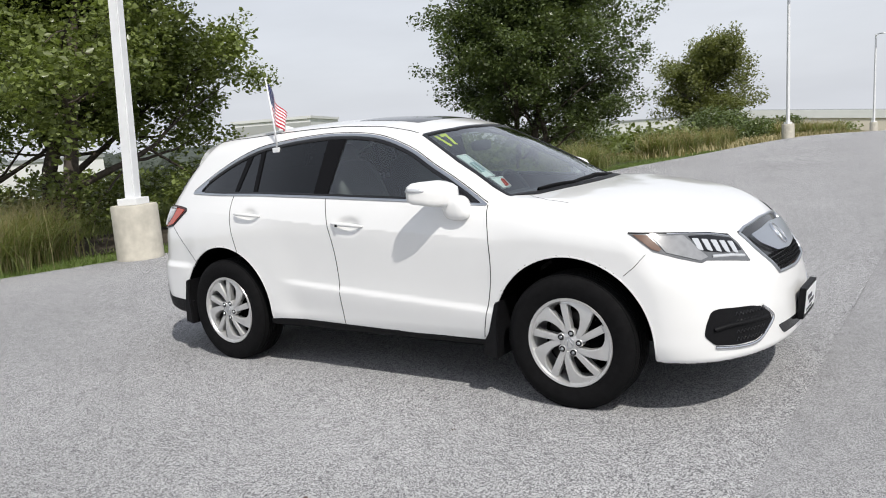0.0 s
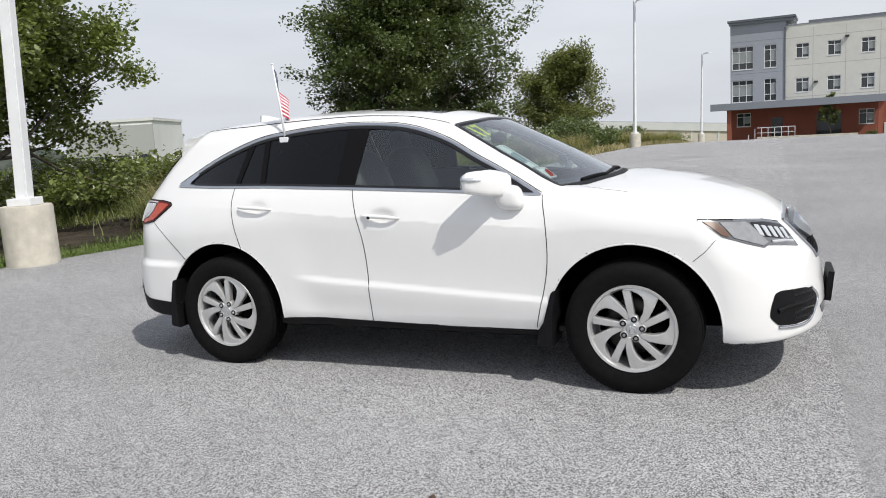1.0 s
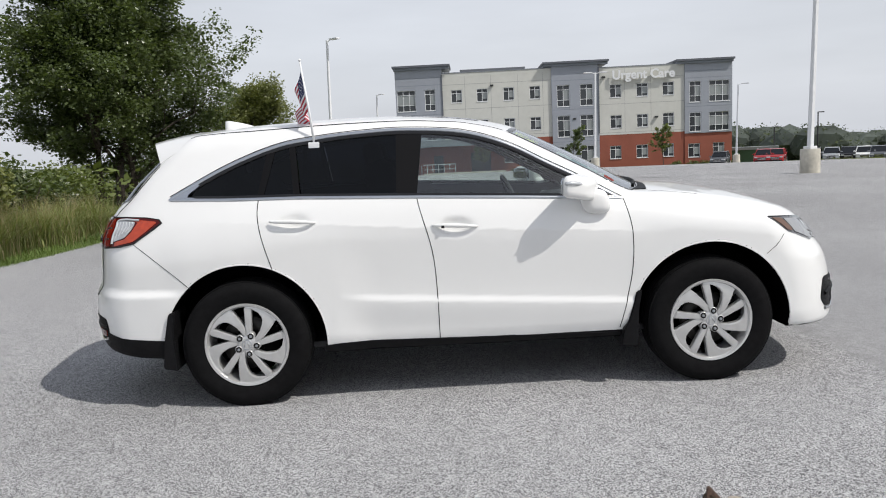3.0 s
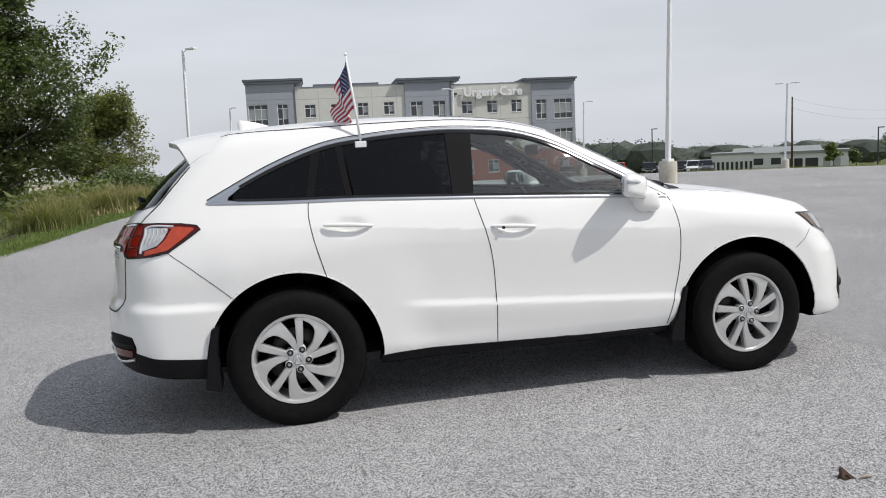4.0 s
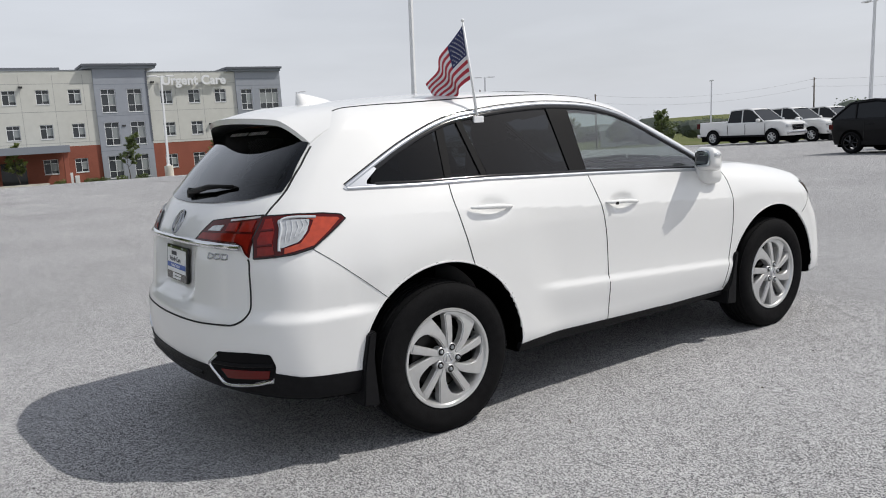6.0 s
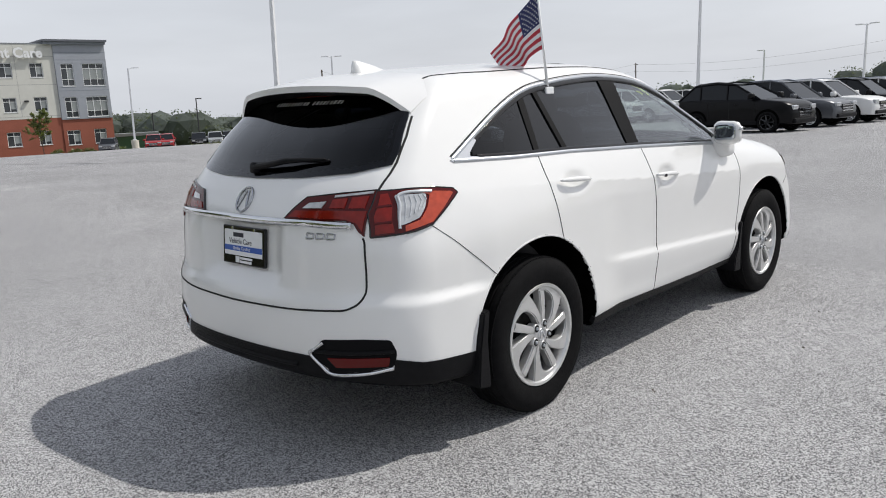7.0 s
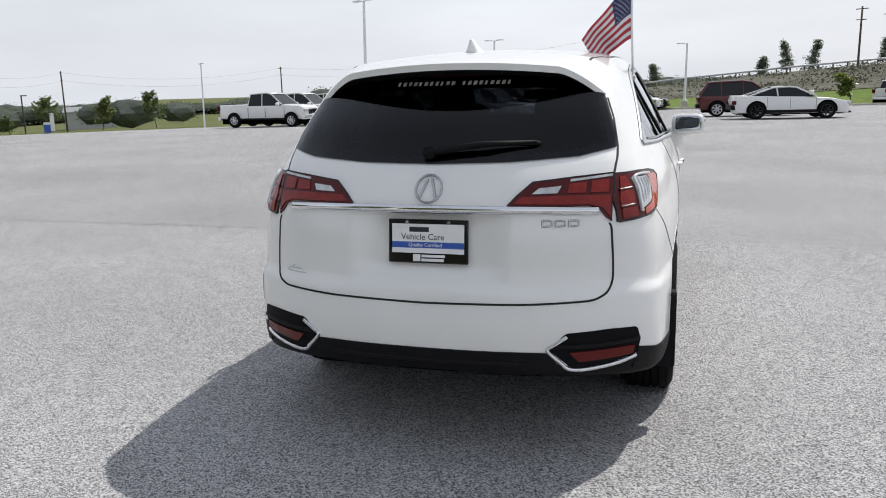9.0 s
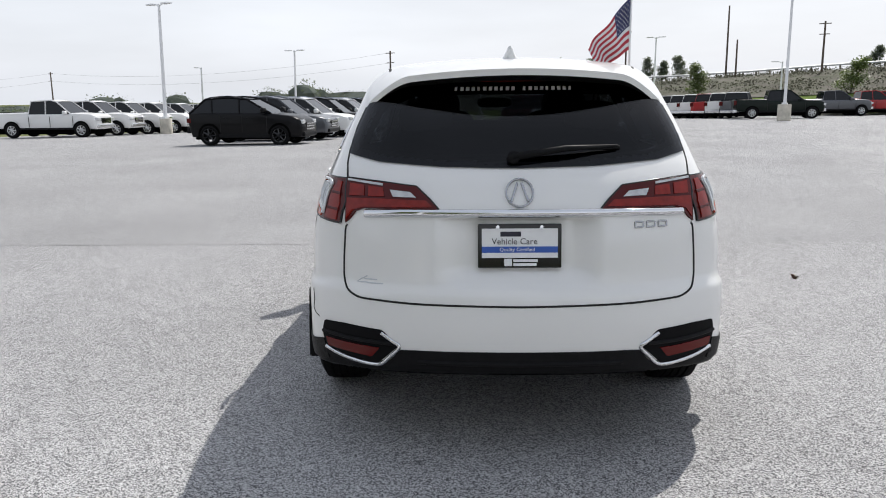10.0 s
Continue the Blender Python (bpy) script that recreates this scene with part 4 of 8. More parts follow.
    # pocket low in the rear bumper
    pocket = [(-0.475, 0.466), (-0.542, 0.528), (-0.70, 0.537), (-0.793, 0.533), (-0.806, 0.48), (-0.795, 0.425), (-0.70, 0.398), (-0.565, 0.382)]
    pk = drape("bumper_pocket", gate(pocket), "rear", pillar_black, car, lift=0.003, depth=0.01, step=0.05, corner=0.012, label="black pocket in the rear bumper")
    drape("reflector", gate([(-0.552, 0.452), (-0.785, 0.462), (-0.777, 0.425), (-0.585, 0.412)]), "rear", lens_mid_red, pk, lift=0.008, depth=0.004, step=0.05, corner=0.006)
    bead("pocket_rib", gate([(-0.50, 0.474), (-0.65, 0.476), (-0.80, 0.485)]), "rear", 0.016, 0.012, black_plastic, pk)
    bead("pocket_trim", gate(spline([(-0.545, 0.515), (-0.50, 0.484), (-0.473, 0.462), (-0.515, 0.415), (-0.565, 0.378), (-0.70, 0.390), (-0.79, 0.415)], 4)), "rear", 0.016, 0.010, chrome, pk, label="chrome edge of the pocket")
    # black skirt beside the rear wheel
    drape("bumper_skirt", [(-2.155, 0.45), (-2.06, 0.425), (-1.98, 0.418), (-1.735, 0.405), (-1.74, 0.315), (-1.95, 0.328), (-2.10, 0.352), (-2.16, 0.365)], "side", black_plastic, car, sg, lift=0.006, step=0.05, label="black plastic bumper skirt")
    # headlamp
    h_out = [(0.538, 0.943), (0.68, 0.933), (0.80, 0.922), (0.95, 0.905), (1.085, 0.878), (1.125, 0.835), (1.165, 0.745), (1.05, 0.765), (0.93, 0.782), (0.895, 0.786), (0.862, 0.777), (0.75, 0.81), (0.63, 0.852)]
    hl = drape("headlamp", h_out, "corner", lamp_silver, car, sg, lift=0.004, step=0.06, label="clear headlamp with a row of bright lenses", corner=0.008)
    drape("amber_reflector", [(0.560, 0.933), (0.622, 0.925), (0.672, 0.862), (0.66, 0.850), (0.628, 0.862)], "corner", lens_amber_dull, hl, sg, lift=0.008, depth=0.004, step=0.05)
    drape("clear_lens", [(0.640, 0.922), (0.80, 0.910), (0.90, 0.80), (0.855, 0.788), (0.690, 0.842)], "corner", lamp_clear, hl, sg, lift=0.008, depth=0.004, step=0.05)
    drape("lamp_well", [(0.825, 0.905), (0.95, 0.893), (1.085, 0.862), (1.13, 0.80), (1.0, 0.808), (0.885, 0.83)], "corner", gloss_black, hl, sg, lift=0.0065, depth=0.003, step=0.05, corner=0.01)
    for i in range(5):
        u0 = 0.84 + i * 0.052
        z1 = 0.892 - i * 0.010
        drape("led_lens", [(u0, z1), (u0 + 0.036, z1 - 0.006), (u0 + 0.046, z1 - 0.062), (u0 + 0.016, z1 - 0.052)], "corner", lens_white, hl, sg, lift=0.009, depth=0.006, step=0.05, corner=0.006)
    bead("lamp_edge", [(0.545, 0.942), (0.68, 0.933), (0.80, 0.922), (0.95, 0.905), (1.085, 0.878)], "corner", 0.010, 0.006, gloss_black, hl, sg)
    bead("lamp_bar", [(0.93, 0.80), (1.05, 0.79), (1.135, 0.775)], "corner", 0.018, 0.008, lens_white, hl, sg)
    bead("lamp_bar", [(0.72, 0.926), (0.85, 0.916), (1.0, 0.893), (1.08, 0.872)], "corner", 0.010, 0.006, satin, hl, sg)
    # fog lamp pocket
    fog = [(0.862, 0.552), (0.905, 0.560), (1.10, 0.546), (1.165, 0.530), (1.225, 0.487), (1.24, 0.455), (1.20, 0.42), (1.12, 0.375), (1.00, 0.372), (0.872, 0.385), (0.82, 0.435), (0.832, 0.49)]
    fp = drape("fog_pocket", fog, "corner", black_plastic, car, sg, lift=0.004, step=0.06, corner=0.02, label="black fog lamp pocket with a chrome edge")
    bead("pocket_rib", [(0.87, 0.462), (0.95, 0.474), (1.20, 0.475)], "corner", 0.022, 0.016, black_plastic, fp, sg)
    bead("pocket_trim", spline([(1.175, 0.532), (1.232, 0.490), (1.252, 0.456), (1.205, 0.412), (1.125, 0.364), (1.0, 0.360), (0.875, 0.374)], 4), "corner", 0.016, 0.009, chrome, fp, sg, label="chrome edge of the pocket")
    for row in range(4):
        z0 = 0.400 + row * 0.036 + (0.014 if row > 1 else 0)
        bead("pocket_mesh", [(0.99 + 0.011 * k, z0 + (0.010 if k % 2 else -0.010)) for k in range(18)], "corner", 0.006, 0.008, gloss_black, fp, sg, step=0.011)

# ---- front end
grille = drape("grille", [(-0.40, 0.868), (-0.30, 0.883), (0, 0.892), (0.30, 0.883), (0.40, 0.868), (0.375, 0.80), (0.29, 0.665), (0, 0.650), (-0.29, 0.665), (-0.375, 0.80)], "front", gloss_black, car, lift=0.002, step=0.06, label="black grille with a broad satin bar")
drape("grille_bar", [(-0.355, 0.845), (0, 0.862), (0.355, 0.845), (0.33, 0.80), (0.20, 0.742), (0, 0.728), (-0.20, 0.742), (-0.33, 0.80)], "front", satin, grille, lift=0.022, depth=0.03, step=0.05, corner=0.02)
bead("grille_surround", [(-0.41, 0.872), (-0.30, 0.887), (0, 0.896), (0.30, 0.887), (0.41, 0.872), (0.385, 0.80), (0.298, 0.657), (0, 0.642), (-0.298, 0.657), (-0.385, 0.80)], "front", 0.018, 0.012, satin, grille, closed=True)
for row in range(5):
    z0 = 0.668 + row * 0.017
    w0 = 0.26 + row * 0.022
    n_ = int(w0 * 2 / 0.02)
    bead("grille_mesh", [(-w0 + 2 * w0 * k / n_, z0 + (0.006 if k % 2 else -0.006)) for k in range(n_ + 1)], "front", 0.006, 0.008, black_plastic, grille, step=0.02)


def badge(name, view, cy, cz, ry, rz, mat, parent, lift):
    """A plain oval ring with two slanting strokes."""
    oval = [(cy + ry * math.cos(t), cz + rz * math.sin(t)) for t in np.linspace(0, 2 * math.pi, 33)[:-1]]
    b = bead(name, oval, view, 0.008, 0.006, mat, parent, closed=True, lift=lift, step=0.02)
    for k in (-1, 1):
        bead("stroke", [(cy + k * ry * 0.62, cz - rz * 0.62), (cy + k * ry * 0.16, cz + rz * 0.72)], view, 0.009, 0.006, mat, b, lift=lift, step=0.02)
    return b


badge("nose_badge", "front", 0, 0.80, 0.05, 0.05, chrome, grille, 0.024)
drape("lower_intake", [(-0.42, 0.405), (0.42, 0.405), (0.36, 0.350), (-0.36, 0.350)], "front", gloss_black, car, lift=0.003, step=0.08, corner=0.02)
fplate_m = pose(2.330, 0, 0.455, 96, 0, 90)
fplate = part("front_plate", boxes((-0.16, 0.16, -0.085, 0.085, -0.03, 0.004), bevel=0.006), black_plastic, car, "black plate holder on the front bumper")
fplate.matrix_basis = fplate_m
plate_white = material("plate_white", (0.80, 0.81, 0.82), 0.35, spread=0.03, scale=20)
plate_blue = material("plate_blue", (0.03, 0.10, 0.42), 0.35)
plate_ink = material("plate_ink", (0.015, 0.015, 0.03), 0.5)
part("plate_face", boxes((-0.145, 0.145, -0.055, 0.07, 0.004, 0.007)), plate_white, fplate)
part("plate_bars", boxes((-0.10, 0.02, 0.01, 0.035, 0.007, 0.008), (-0.05, 0.09, -0.02, 0.0, 0.007, 0.008), (-0.11, 0.05, -0.048, -0.033, 0.007, 0.008)), plate_ink, fplate)

# ---- windscreen, cowl and roof
drape("windscreen", screen_outline, "top", screen_glass, car, lift=-0.006, depth=0, step=0.1)
bead("screen_seal", screen_outline, "top", 0.030, 0.002, gloss_black, car, closed=True, step=0.04)
cowl_line = [(1.045, -0.62), (1.088, -0.45), (1.130, -0.25), (1.148, 0), (1.130, 0.25), (1.088, 0.45), (1.045, 0.62)]
drape("cowl", [(0.935, -0.70), (1.03, -0.49), (1.09, -0.25), (1.105, 0), (1.09, 0.25), (1.03, 0.49), (0.935, 0.70)] + cowl_line[::-1], "top", black_plastic, car, lift=0.004, step=0.06, label="black cowl at the foot of the windscreen")
for y0, y1 in ((-0.52, 0.08), (0.10, 0.60)):
    bead("wiper", [(1.06 - 0.25 * y0 * y0, y0), (1.09 - 0.3 * (0.5 * (y0 + y1)) ** 2, 0.5 * (y0 + y1)), (1.07 - 0.25 * y1 * y1, y1)], "top", 0.014, 0.013, black_plastic, car)
drape("sunroof", [(0.07, -0.36), (0.10, 0), (0.07, 0.36), (-0.40, 0.40), (-0.42, 0), (-0.40, -0.40)], "top", gloss_black, car, lift=0.002, step=0.08, corner=0.03, label="dark glass sunroof")
for k in (-1, 1):
    bead("roof_gap", [(0.20, k * 0.545), (-0.2, k * 0.585), (-0.8, k * 0.595), (-1.3, k * 0.585), (-1.66, k * 0.545)], "top", 0.012, 0.0012, seam_dark, car)
yellow_ink = material("yellow_ink", (0.75, 0.85, 0.02), 0.5)
paper = material("paper", (0.72, 0.78, 0.78), 0.6, spread=0.03)
paper_red = material("paper_red", (0.55, 0.12, 0.10), 0.6)


stick17 = text_mesh("year_sticker", "17", 0.165, yellow_ink, car, Matrix.Identity(4), 0.0008, 0.006)
for v_ in stick17.data.vertices:
    # written along the screen's upper edge, then laid on the glass
    px, py = 0.362 - 1.10 * v_.co.y + 0.16 * v_.co.x, -0.475 + 0.66 * v_.co.x + 0.22 * v_.co.y
    q_ = on_car("top", [px], [py])[0]
    v_.co = (q_[0], q_[1], q_[2] - 0.010 + v_.co.z)
tagged(stick17, "bright yellow number on the windscreen")
price = drape("price_sheet", [(0.505, -0.605), (0.535, -0.545), (0.765, -0.605), (0.735, -0.665)], "top", paper, car, lift=-0.014, depth=0.002, step=0.06, label="pale price sheet inside the windscreen")
drape("sheet_print", [(0.60, -0.606), (0.612, -0.582), (0.70, -0.606), (0.69, -0.63)], "top", material("print_grey", (0.45, 0.55, 0.58), 0.6), price, lift=-0.0115, depth=0.001)
slip = drape("sheet_slip", [(0.752, -0.65), (0.795, -0.575), (0.872, -0.612), (0.848, -0.668)], "top", paper, car, lift=-0.014, depth=0.002, step=0.06, label="small slip inside the windscreen")
drape("slip_print", [(0.80, -0.60), (0.812, -0.592), (0.855, -0.615), (0.845, -0.63)], "top", paper_red, slip, lift=-0.0115, depth=0.001)

# antenna fin
bm = bmesh.new()
rows = []
for i in range(9):
    t = i / 8
    x = -1.375 - 0.205 * t
    base = float(on_car("top", [x], [0.0])[0][2])
    hgt = 0.072 * t ** 0.8 * (1 - 0.12 * max(0, t - 0.85) / 0.15)
    wid = 0.038 * math.sin(math.pi * min(0.5, 0.15 + t * 0.5)) * (1 if t < 0.85 else 1 - (t - 0.85) * 2.5)
    rows.append([bm.verts.new((x, wid * a_, base - 0.004 + hgt * b_)) for a_, b_ in ((-1, 0), (-0.6, 0.45), (-0.22, 0.92), (0, 1), (0.22, 0.92), (0.6, 0.45), (1, 0))])
for r0, r1 in zip(rows, rows[1:]):
    for k in range(6):
        bm.faces.new((r0[k], r0[k + 1], r1[k + 1], r1[k]))
bm.faces.new(rows[-1])
part("antenna_fin", finish(bm), white_paint, car, smooth=True)

# ---- tail
ys = np.linspace(-0.63, 0.63, 43)
top_rows, low_rows = [], []
for y in ys:
    a_ = abs(y)
    drop = 1.15 * max(0.0, a_ - 0.45) ** 1.5
    xt = -1.985 + 0.40 * y * y
    zt = 1.541 - 0.12 * y * y - drop
    xf = -1.62 - 0.10 * max(0, a_ - 0.5) / 0.13
    zf = float(on_car("top", [xf], [y])[0][2])
    if a_ > 0.6:
        zf = min(zf, 1.5)
    row = []
    for t in (0, 0.25, 0.5, 0.75, 0.93, 1.0):
        row.append((xf + (xt - xf) * t, y, zf + 0.001 + (zt - zf) * t + 0.014 * math.sin(math.pi * min(t, 1)) * (1 - a_ / 0.8)))
    row.append((xt + 0.004, y, zt - 0.026))
    top_rows.append(row)
    low_rows.append([(xt + 0.004, y, zt - 0.026), (xt + 0.09, y, zt - 0.040), (-1.83 + 0.1 * y * y, y, min(zt - 0.045, 1.50)), (-1.74 + 0.1 * y * y, y, zt - 0.05)])
for nm, rws, mt in (("spoiler", top_rows, white_paint), ("spoiler_underside", low_rows, black_plastic)):
    k = len(rws[0])
    fcs = [(i * k + j, i * k + j + 1, (i + 1) * k + j + 1, (i + 1) * k + j) for i in range(len(rws) - 1) for j in range(k - 1)]
    if nm == "spoiler":
        n0 = len(rws) * k
        fcs += [tuple(range(k))[::-1], tuple(range(n0 - k, n0))]
    so = from_data(nm, [p for r in rws for p in r], fcs, mt, car, smooth=True)
    so.data.set_sharp_from_angle(angle=radians(35))
drape("stop_lamp", [(-0.14, 1.503), (0.14, 1.503), (0.14, 1.488), (-0.14, 1.488)], "rear", lens_dark_red, car, lift=0.012, depth=0.01, step=0.05)
rear_big = [(-0.47, 1.53), (0.47, 1.53), (0.560, 1.495), (0.632, 1.385), (0.682, 1.255), (0.688, 1.200), (0.56, 1.172), (0.3, 1.154), (0, 1.148), (-0.3, 1.154), (-0.56, 1.172), (-0.688, 1.200), (-0.682, 1.255), (-0.632, 1.385), (-0.560, 1.495)]
drape("rear_window", rear_big, "rear", rear_glass, car, lift=0.006, depth=0, step=0.03, label="dark-tinted rear window")
frit = [(-0.50, 1.525), (0.50, 1.525), (0.575, 1.44), (0.612, 1.385), (0.57, 1.367), (0.50, 1.40), (0.42, 1.432), (0.2, 1.437), (-0.2, 1.437), (-0.42, 1.432), (-0.50, 1.40), (-0.57, 1.367), (-0.612, 1.385), (-0.575, 1.44)]
drape("window_band", frit, "rear", gloss_black, car, lift=0.002, depth=0, step=0.03, label="black band across the top of the rear window")
bead("window_frit", rear_outline, "rear", 0.05, 0.001, gloss_black, car, closed=True, step=0.04, lift=-0.001)
vinyl = material("vinyl_white", (0.55, 0.55, 0.56), 0.5)
for i in range(21):
    if i == 11:
        continue
    y0 = 0.252 - i * 0.0242
    w_ = 0.015 if i % 4 else 0.011
    p = on_car("rear", [y0, y0 - w_], [1.4665, 1.4665])
    q = on_car("rear", [y0 + 0.002, y0 + 0.002 - w_], [1.4505, 1.4505])
    g = Vector(gradient(car_field, p)[0]).normalized() * 0.0065
    bm = bmesh.new()
    bm.faces.new([bm.verts.new(Vector(c) + g) for c in (p[0], p[1], q[1], q[0])])
    part("lettering_bar", bm, vinyl, car)
bead("tailgate_bar", [(0.605, 0.978), (0.45, 0.985), (0.2, 0.987), (0, 0.987), (-0.2, 0.987), (-0.45, 0.985), (-0.64, 0.978)], "rear", 0.032, 0.020, chrome, car, label="chrome bar across the tailgate", step=0.04)
badge("tail_badge", "rear", 0, 1.06, 0.052, 0.050, badge_metal, car, 0.004)
for i in range(3):
    y0 = -0.445 - i * 0.048
    line = [[(y0, 0.948), (y0 - 0.036, 0.948), (y0 - 0.036, 0.938), (y0, 0.938), (y0 - 0.036, 0.926)],
            [(y0, 0.948), (y0, 0.926), (y0 - 0.034, 0.928), (y0 - 0.034, 0.946), (y0, 0.948)],
            [(y0, 0.948), (y0 - 0.02, 0.937), (y0 - 0.04, 0.926)]][1]
    bead("model_badge", line, "rear", 0.008, 0.005, badge_metal, car, step=0.01)
gate_line = [(-0.690, 0.940), (-0.700, 0.80), (-0.702, 0.72), (-0.688, 0.676), (-0.64, 0.650), (-0.4, 0.640), (0, 0.634), (0.4, 0.640), (0.64, 0.650), (0.688, 0.676), (0.702, 0.72), (0.700, 0.80), (0.690, 0.940)]
bead("tailgate_gap", rounded(gate_line, 0.03)[2:-2], "rear", 0.008, 0.001, seam_dark, car, step=0.012, lift=0.0015)
for k in (-1, 1):
    bead("tailgate_gap", [(k * 0.690, 1.108), (k * 0.697, 1.17), (k * 0.694, 1.21), (k * 0.670, 1.31), (k * 0.638, 1.39)], "rear", 0.010, 0.001, seam_dark, car)
# wiper
wip = bmesh.new()
w0, w1 = on_car("rear", [0.02, -0.40], [1.195, 1.232])
tube(wip, [w0 + np.array((-0.035, 0, 0)), (w0 + w1) / 2 + np.array((-0.045, 0, 0.012)), w1 + np.array((-0.03, 0, 0))], [0.016, 0.013, 0.005], 8)
tube(wip, [w0 + np.array((0.02, 0.0, -0.01)), w0 + np.array((-0.045, 0, 0))], 0.025, 12)
tube(wip, [(w0 + w1) / 2 + np.array((-0.02, 0.12, -0.012)), w1 + np.array((-0.02, -0.01, -0.006))], 0.007, 6)
part("rear_wiper", finish(wip), black_plastic, car, smooth=True)
# plate on the tailgate
pc = on_car("rear", [0.0], [0.86])[0]
rp = part("rear_plate", boxes((-0.162, 0.162, -0.086, 0.086, -0.004, 0.012), bevel=0.005), gloss_black, car, "black plate frame on the tailgate")
rp.matrix_basis = pose(pc[0] - 0.008, 0, 0.858, 84, 0, -90)
part("plate_face", boxes((-0.147, 0.147, -0.046, 0.068, 0.012, 0.0135)), plate_white, rp)
part("plate_band", boxes((-0.147, 0.147, -0.026, -0.002, 0.0135, 0.0145)), plate_blue, rp)
text_mesh("plate_text", "Vehicle Care", 0.034, plate_ink, rp, pose(-0.02, 0.017, 0.0142), 0.0004)
part("plate_bar", boxes((-0.075, 0.005, 0.037, 0.056, 0.0135, 0.0145)), plate_ink, rp)
text_mesh("plate_text", "Quality Certified", 0.020, plate_white, rp, pose(-0.01, -0.014, 0.0152), 0.0004)
part("plate_bars", boxes((-0.06, -0.03, -0.078, -0.05, 0.012, 0.0135), (-0.025, 0.07, -0.062, -0.052, 0.012, 0.0135), (-0.025, 0.065, -0.078, -0.067, 0.012, 0.0135)), plate_white, rp)
for bx in (-0.085, 0.085):
    bm = bmesh.new()
    lathe(bm, [(0.0, 0.014), (0.007, 0.014), (0.008, 0.012)], 10, "z", (bx, 0.074, 0))
    part("bolt", finish(bm), chrome, rp)
# scuffed crack in the bumper corner
bead("bumper_crack", [(0.850, 0.645), (0.846, 0.60), (0.852, 0.565), (0.842, 0.545), (0.82, 0.538)], "rear", 0.004, 0.0006, seam_dark, car, step=0.012, lift=0.0015)
# dealer's mark low on the tailgate
for ln in ([(0.60, 0.735), (0.625, 0.722), (0.645, 0.708), (0.60, 0.709)], [(0.615, 0.722), (0.56, 0.722)], [(0.60, 0.708), (0.535, 0.708)]):
    bead("dealer_mark", ln, "rear", 0.005, 0.002, satin, car, step=0.02)
# black valance
drape("rear_valance", [(-0.80, 0.405), (-0.57, 0.368), (-0.51, 0.405), (-0.468, 0.450), (-0.40, 0.452), (0.40, 0.452), (0.468, 0.450), (0.51, 0.405), (0.57, 0.368), (0.80, 0.405), (0.80, 0.385), (0.57, 0.372), (0, 0.39), (-0.57, 0.372), (-0.80, 0.385)], "rear", black_plastic, car, lift=0.006, step=0.06, label="black plastic rear valance")
bead("valance_lip", [(-0.40, 0.405), (0, 0.402), (0.40, 0.405)], "rear", 0.02, 0.015, black_plastic, car)

# ---- cabin
for y in (-0.37, 0.37):
    seat = part("front_seat", finish(soft_box(-0.35, 0.25, y - 0.25, y + 0.25, 0.55, 0.78, power=4)), leather, car, smooth=True)
    back = soft_box(-0.12, 0.10, y - 0.25, y + 0.25, 0, 0.72, power=4)
    bmesh.ops.transform(back, matrix=pose(-0.33, 0, 0.68, 0, -20, 0), verts=back.verts)
    part("backrest", finish(back), leather, seat, smooth=True)
    head = soft_box(-0.06, 0.06, y - 0.13, y + 0.13, 0, 0.20, power=3)
    bmesh.ops.transform(head, matrix=pose(-0.57, 0, 1.28, 0, -12, 0), verts=head.verts)
    part("head_rest", finish(head), leather, seat, smooth=True)
bench = part("rear_seat", finish(soft_box(-1.15, -0.62, -0.66, 0.66, 0.55, 0.80, power=5)), leather, car, smooth=True)
back = soft_box(-0.12, 0.10, -0.66, 0.66, 0, 0.66, power=5)
bmesh.ops.transform(back, matrix=pose(-1.18, 0, 0.70, 0, -24, 0), verts=back.verts)
part("backrest", finish(back), leather, bench, smooth=True)
for y in (-0.4, 0.4):
    head = soft_box(-0.05, 0.05, y - 0.13, y + 0.13, 0, 0.17, power=3)
    bmesh.ops.transform(head, matrix=pose(-1.44, 0, 1.24, 0, -12, 0), verts=head.verts)
    part("head_rest", finish(head), leather, bench, smooth=True)
part("dashboard", finish(soft_box(0.48, 1.08, -0.80, 0.80, 0.62, 1.085, power=4)), cabin_dark, car, smooth=True)
wheel_bm = bmesh.new()
lathe(wheel_bm, [(0.185 + 0.016 * math.cos(t), 0.016 * math.sin(t)) for t in np.linspace(0, 2 * math.pi, 9)[:-1]], 36, "x", close=True)
box(wheel_bm, -0.02, 0.02, -0.18, 0.18, -0.035, 0.03)
box(wheel_bm, -0.02, 0.02, -0.03, 0.03, -0.18, 0.0)
sw = part("steering_wheel", finish(wheel_bm), cabin_dark, car, smooth=True)
sw.matrix_basis = pose(0.36, 0.37, 1.02, 0, -24, 0)
part("inner_mirror", finish(soft_box(0.30, 0.33, -0.12, 0.12, 1.36, 1.43, power=4)), cabin_dark, car, smooth=True)
part("parcel_cover", boxes((-1.90, -1.30, -0.64, 0.64, 1.05, 1.07), bevel=0.005), cabin_dark, car)
part("cabin_floor", boxes((-1.9, 1.0, -0.8, 0.8, 0.30, 0.33)), cabin_dark, car)

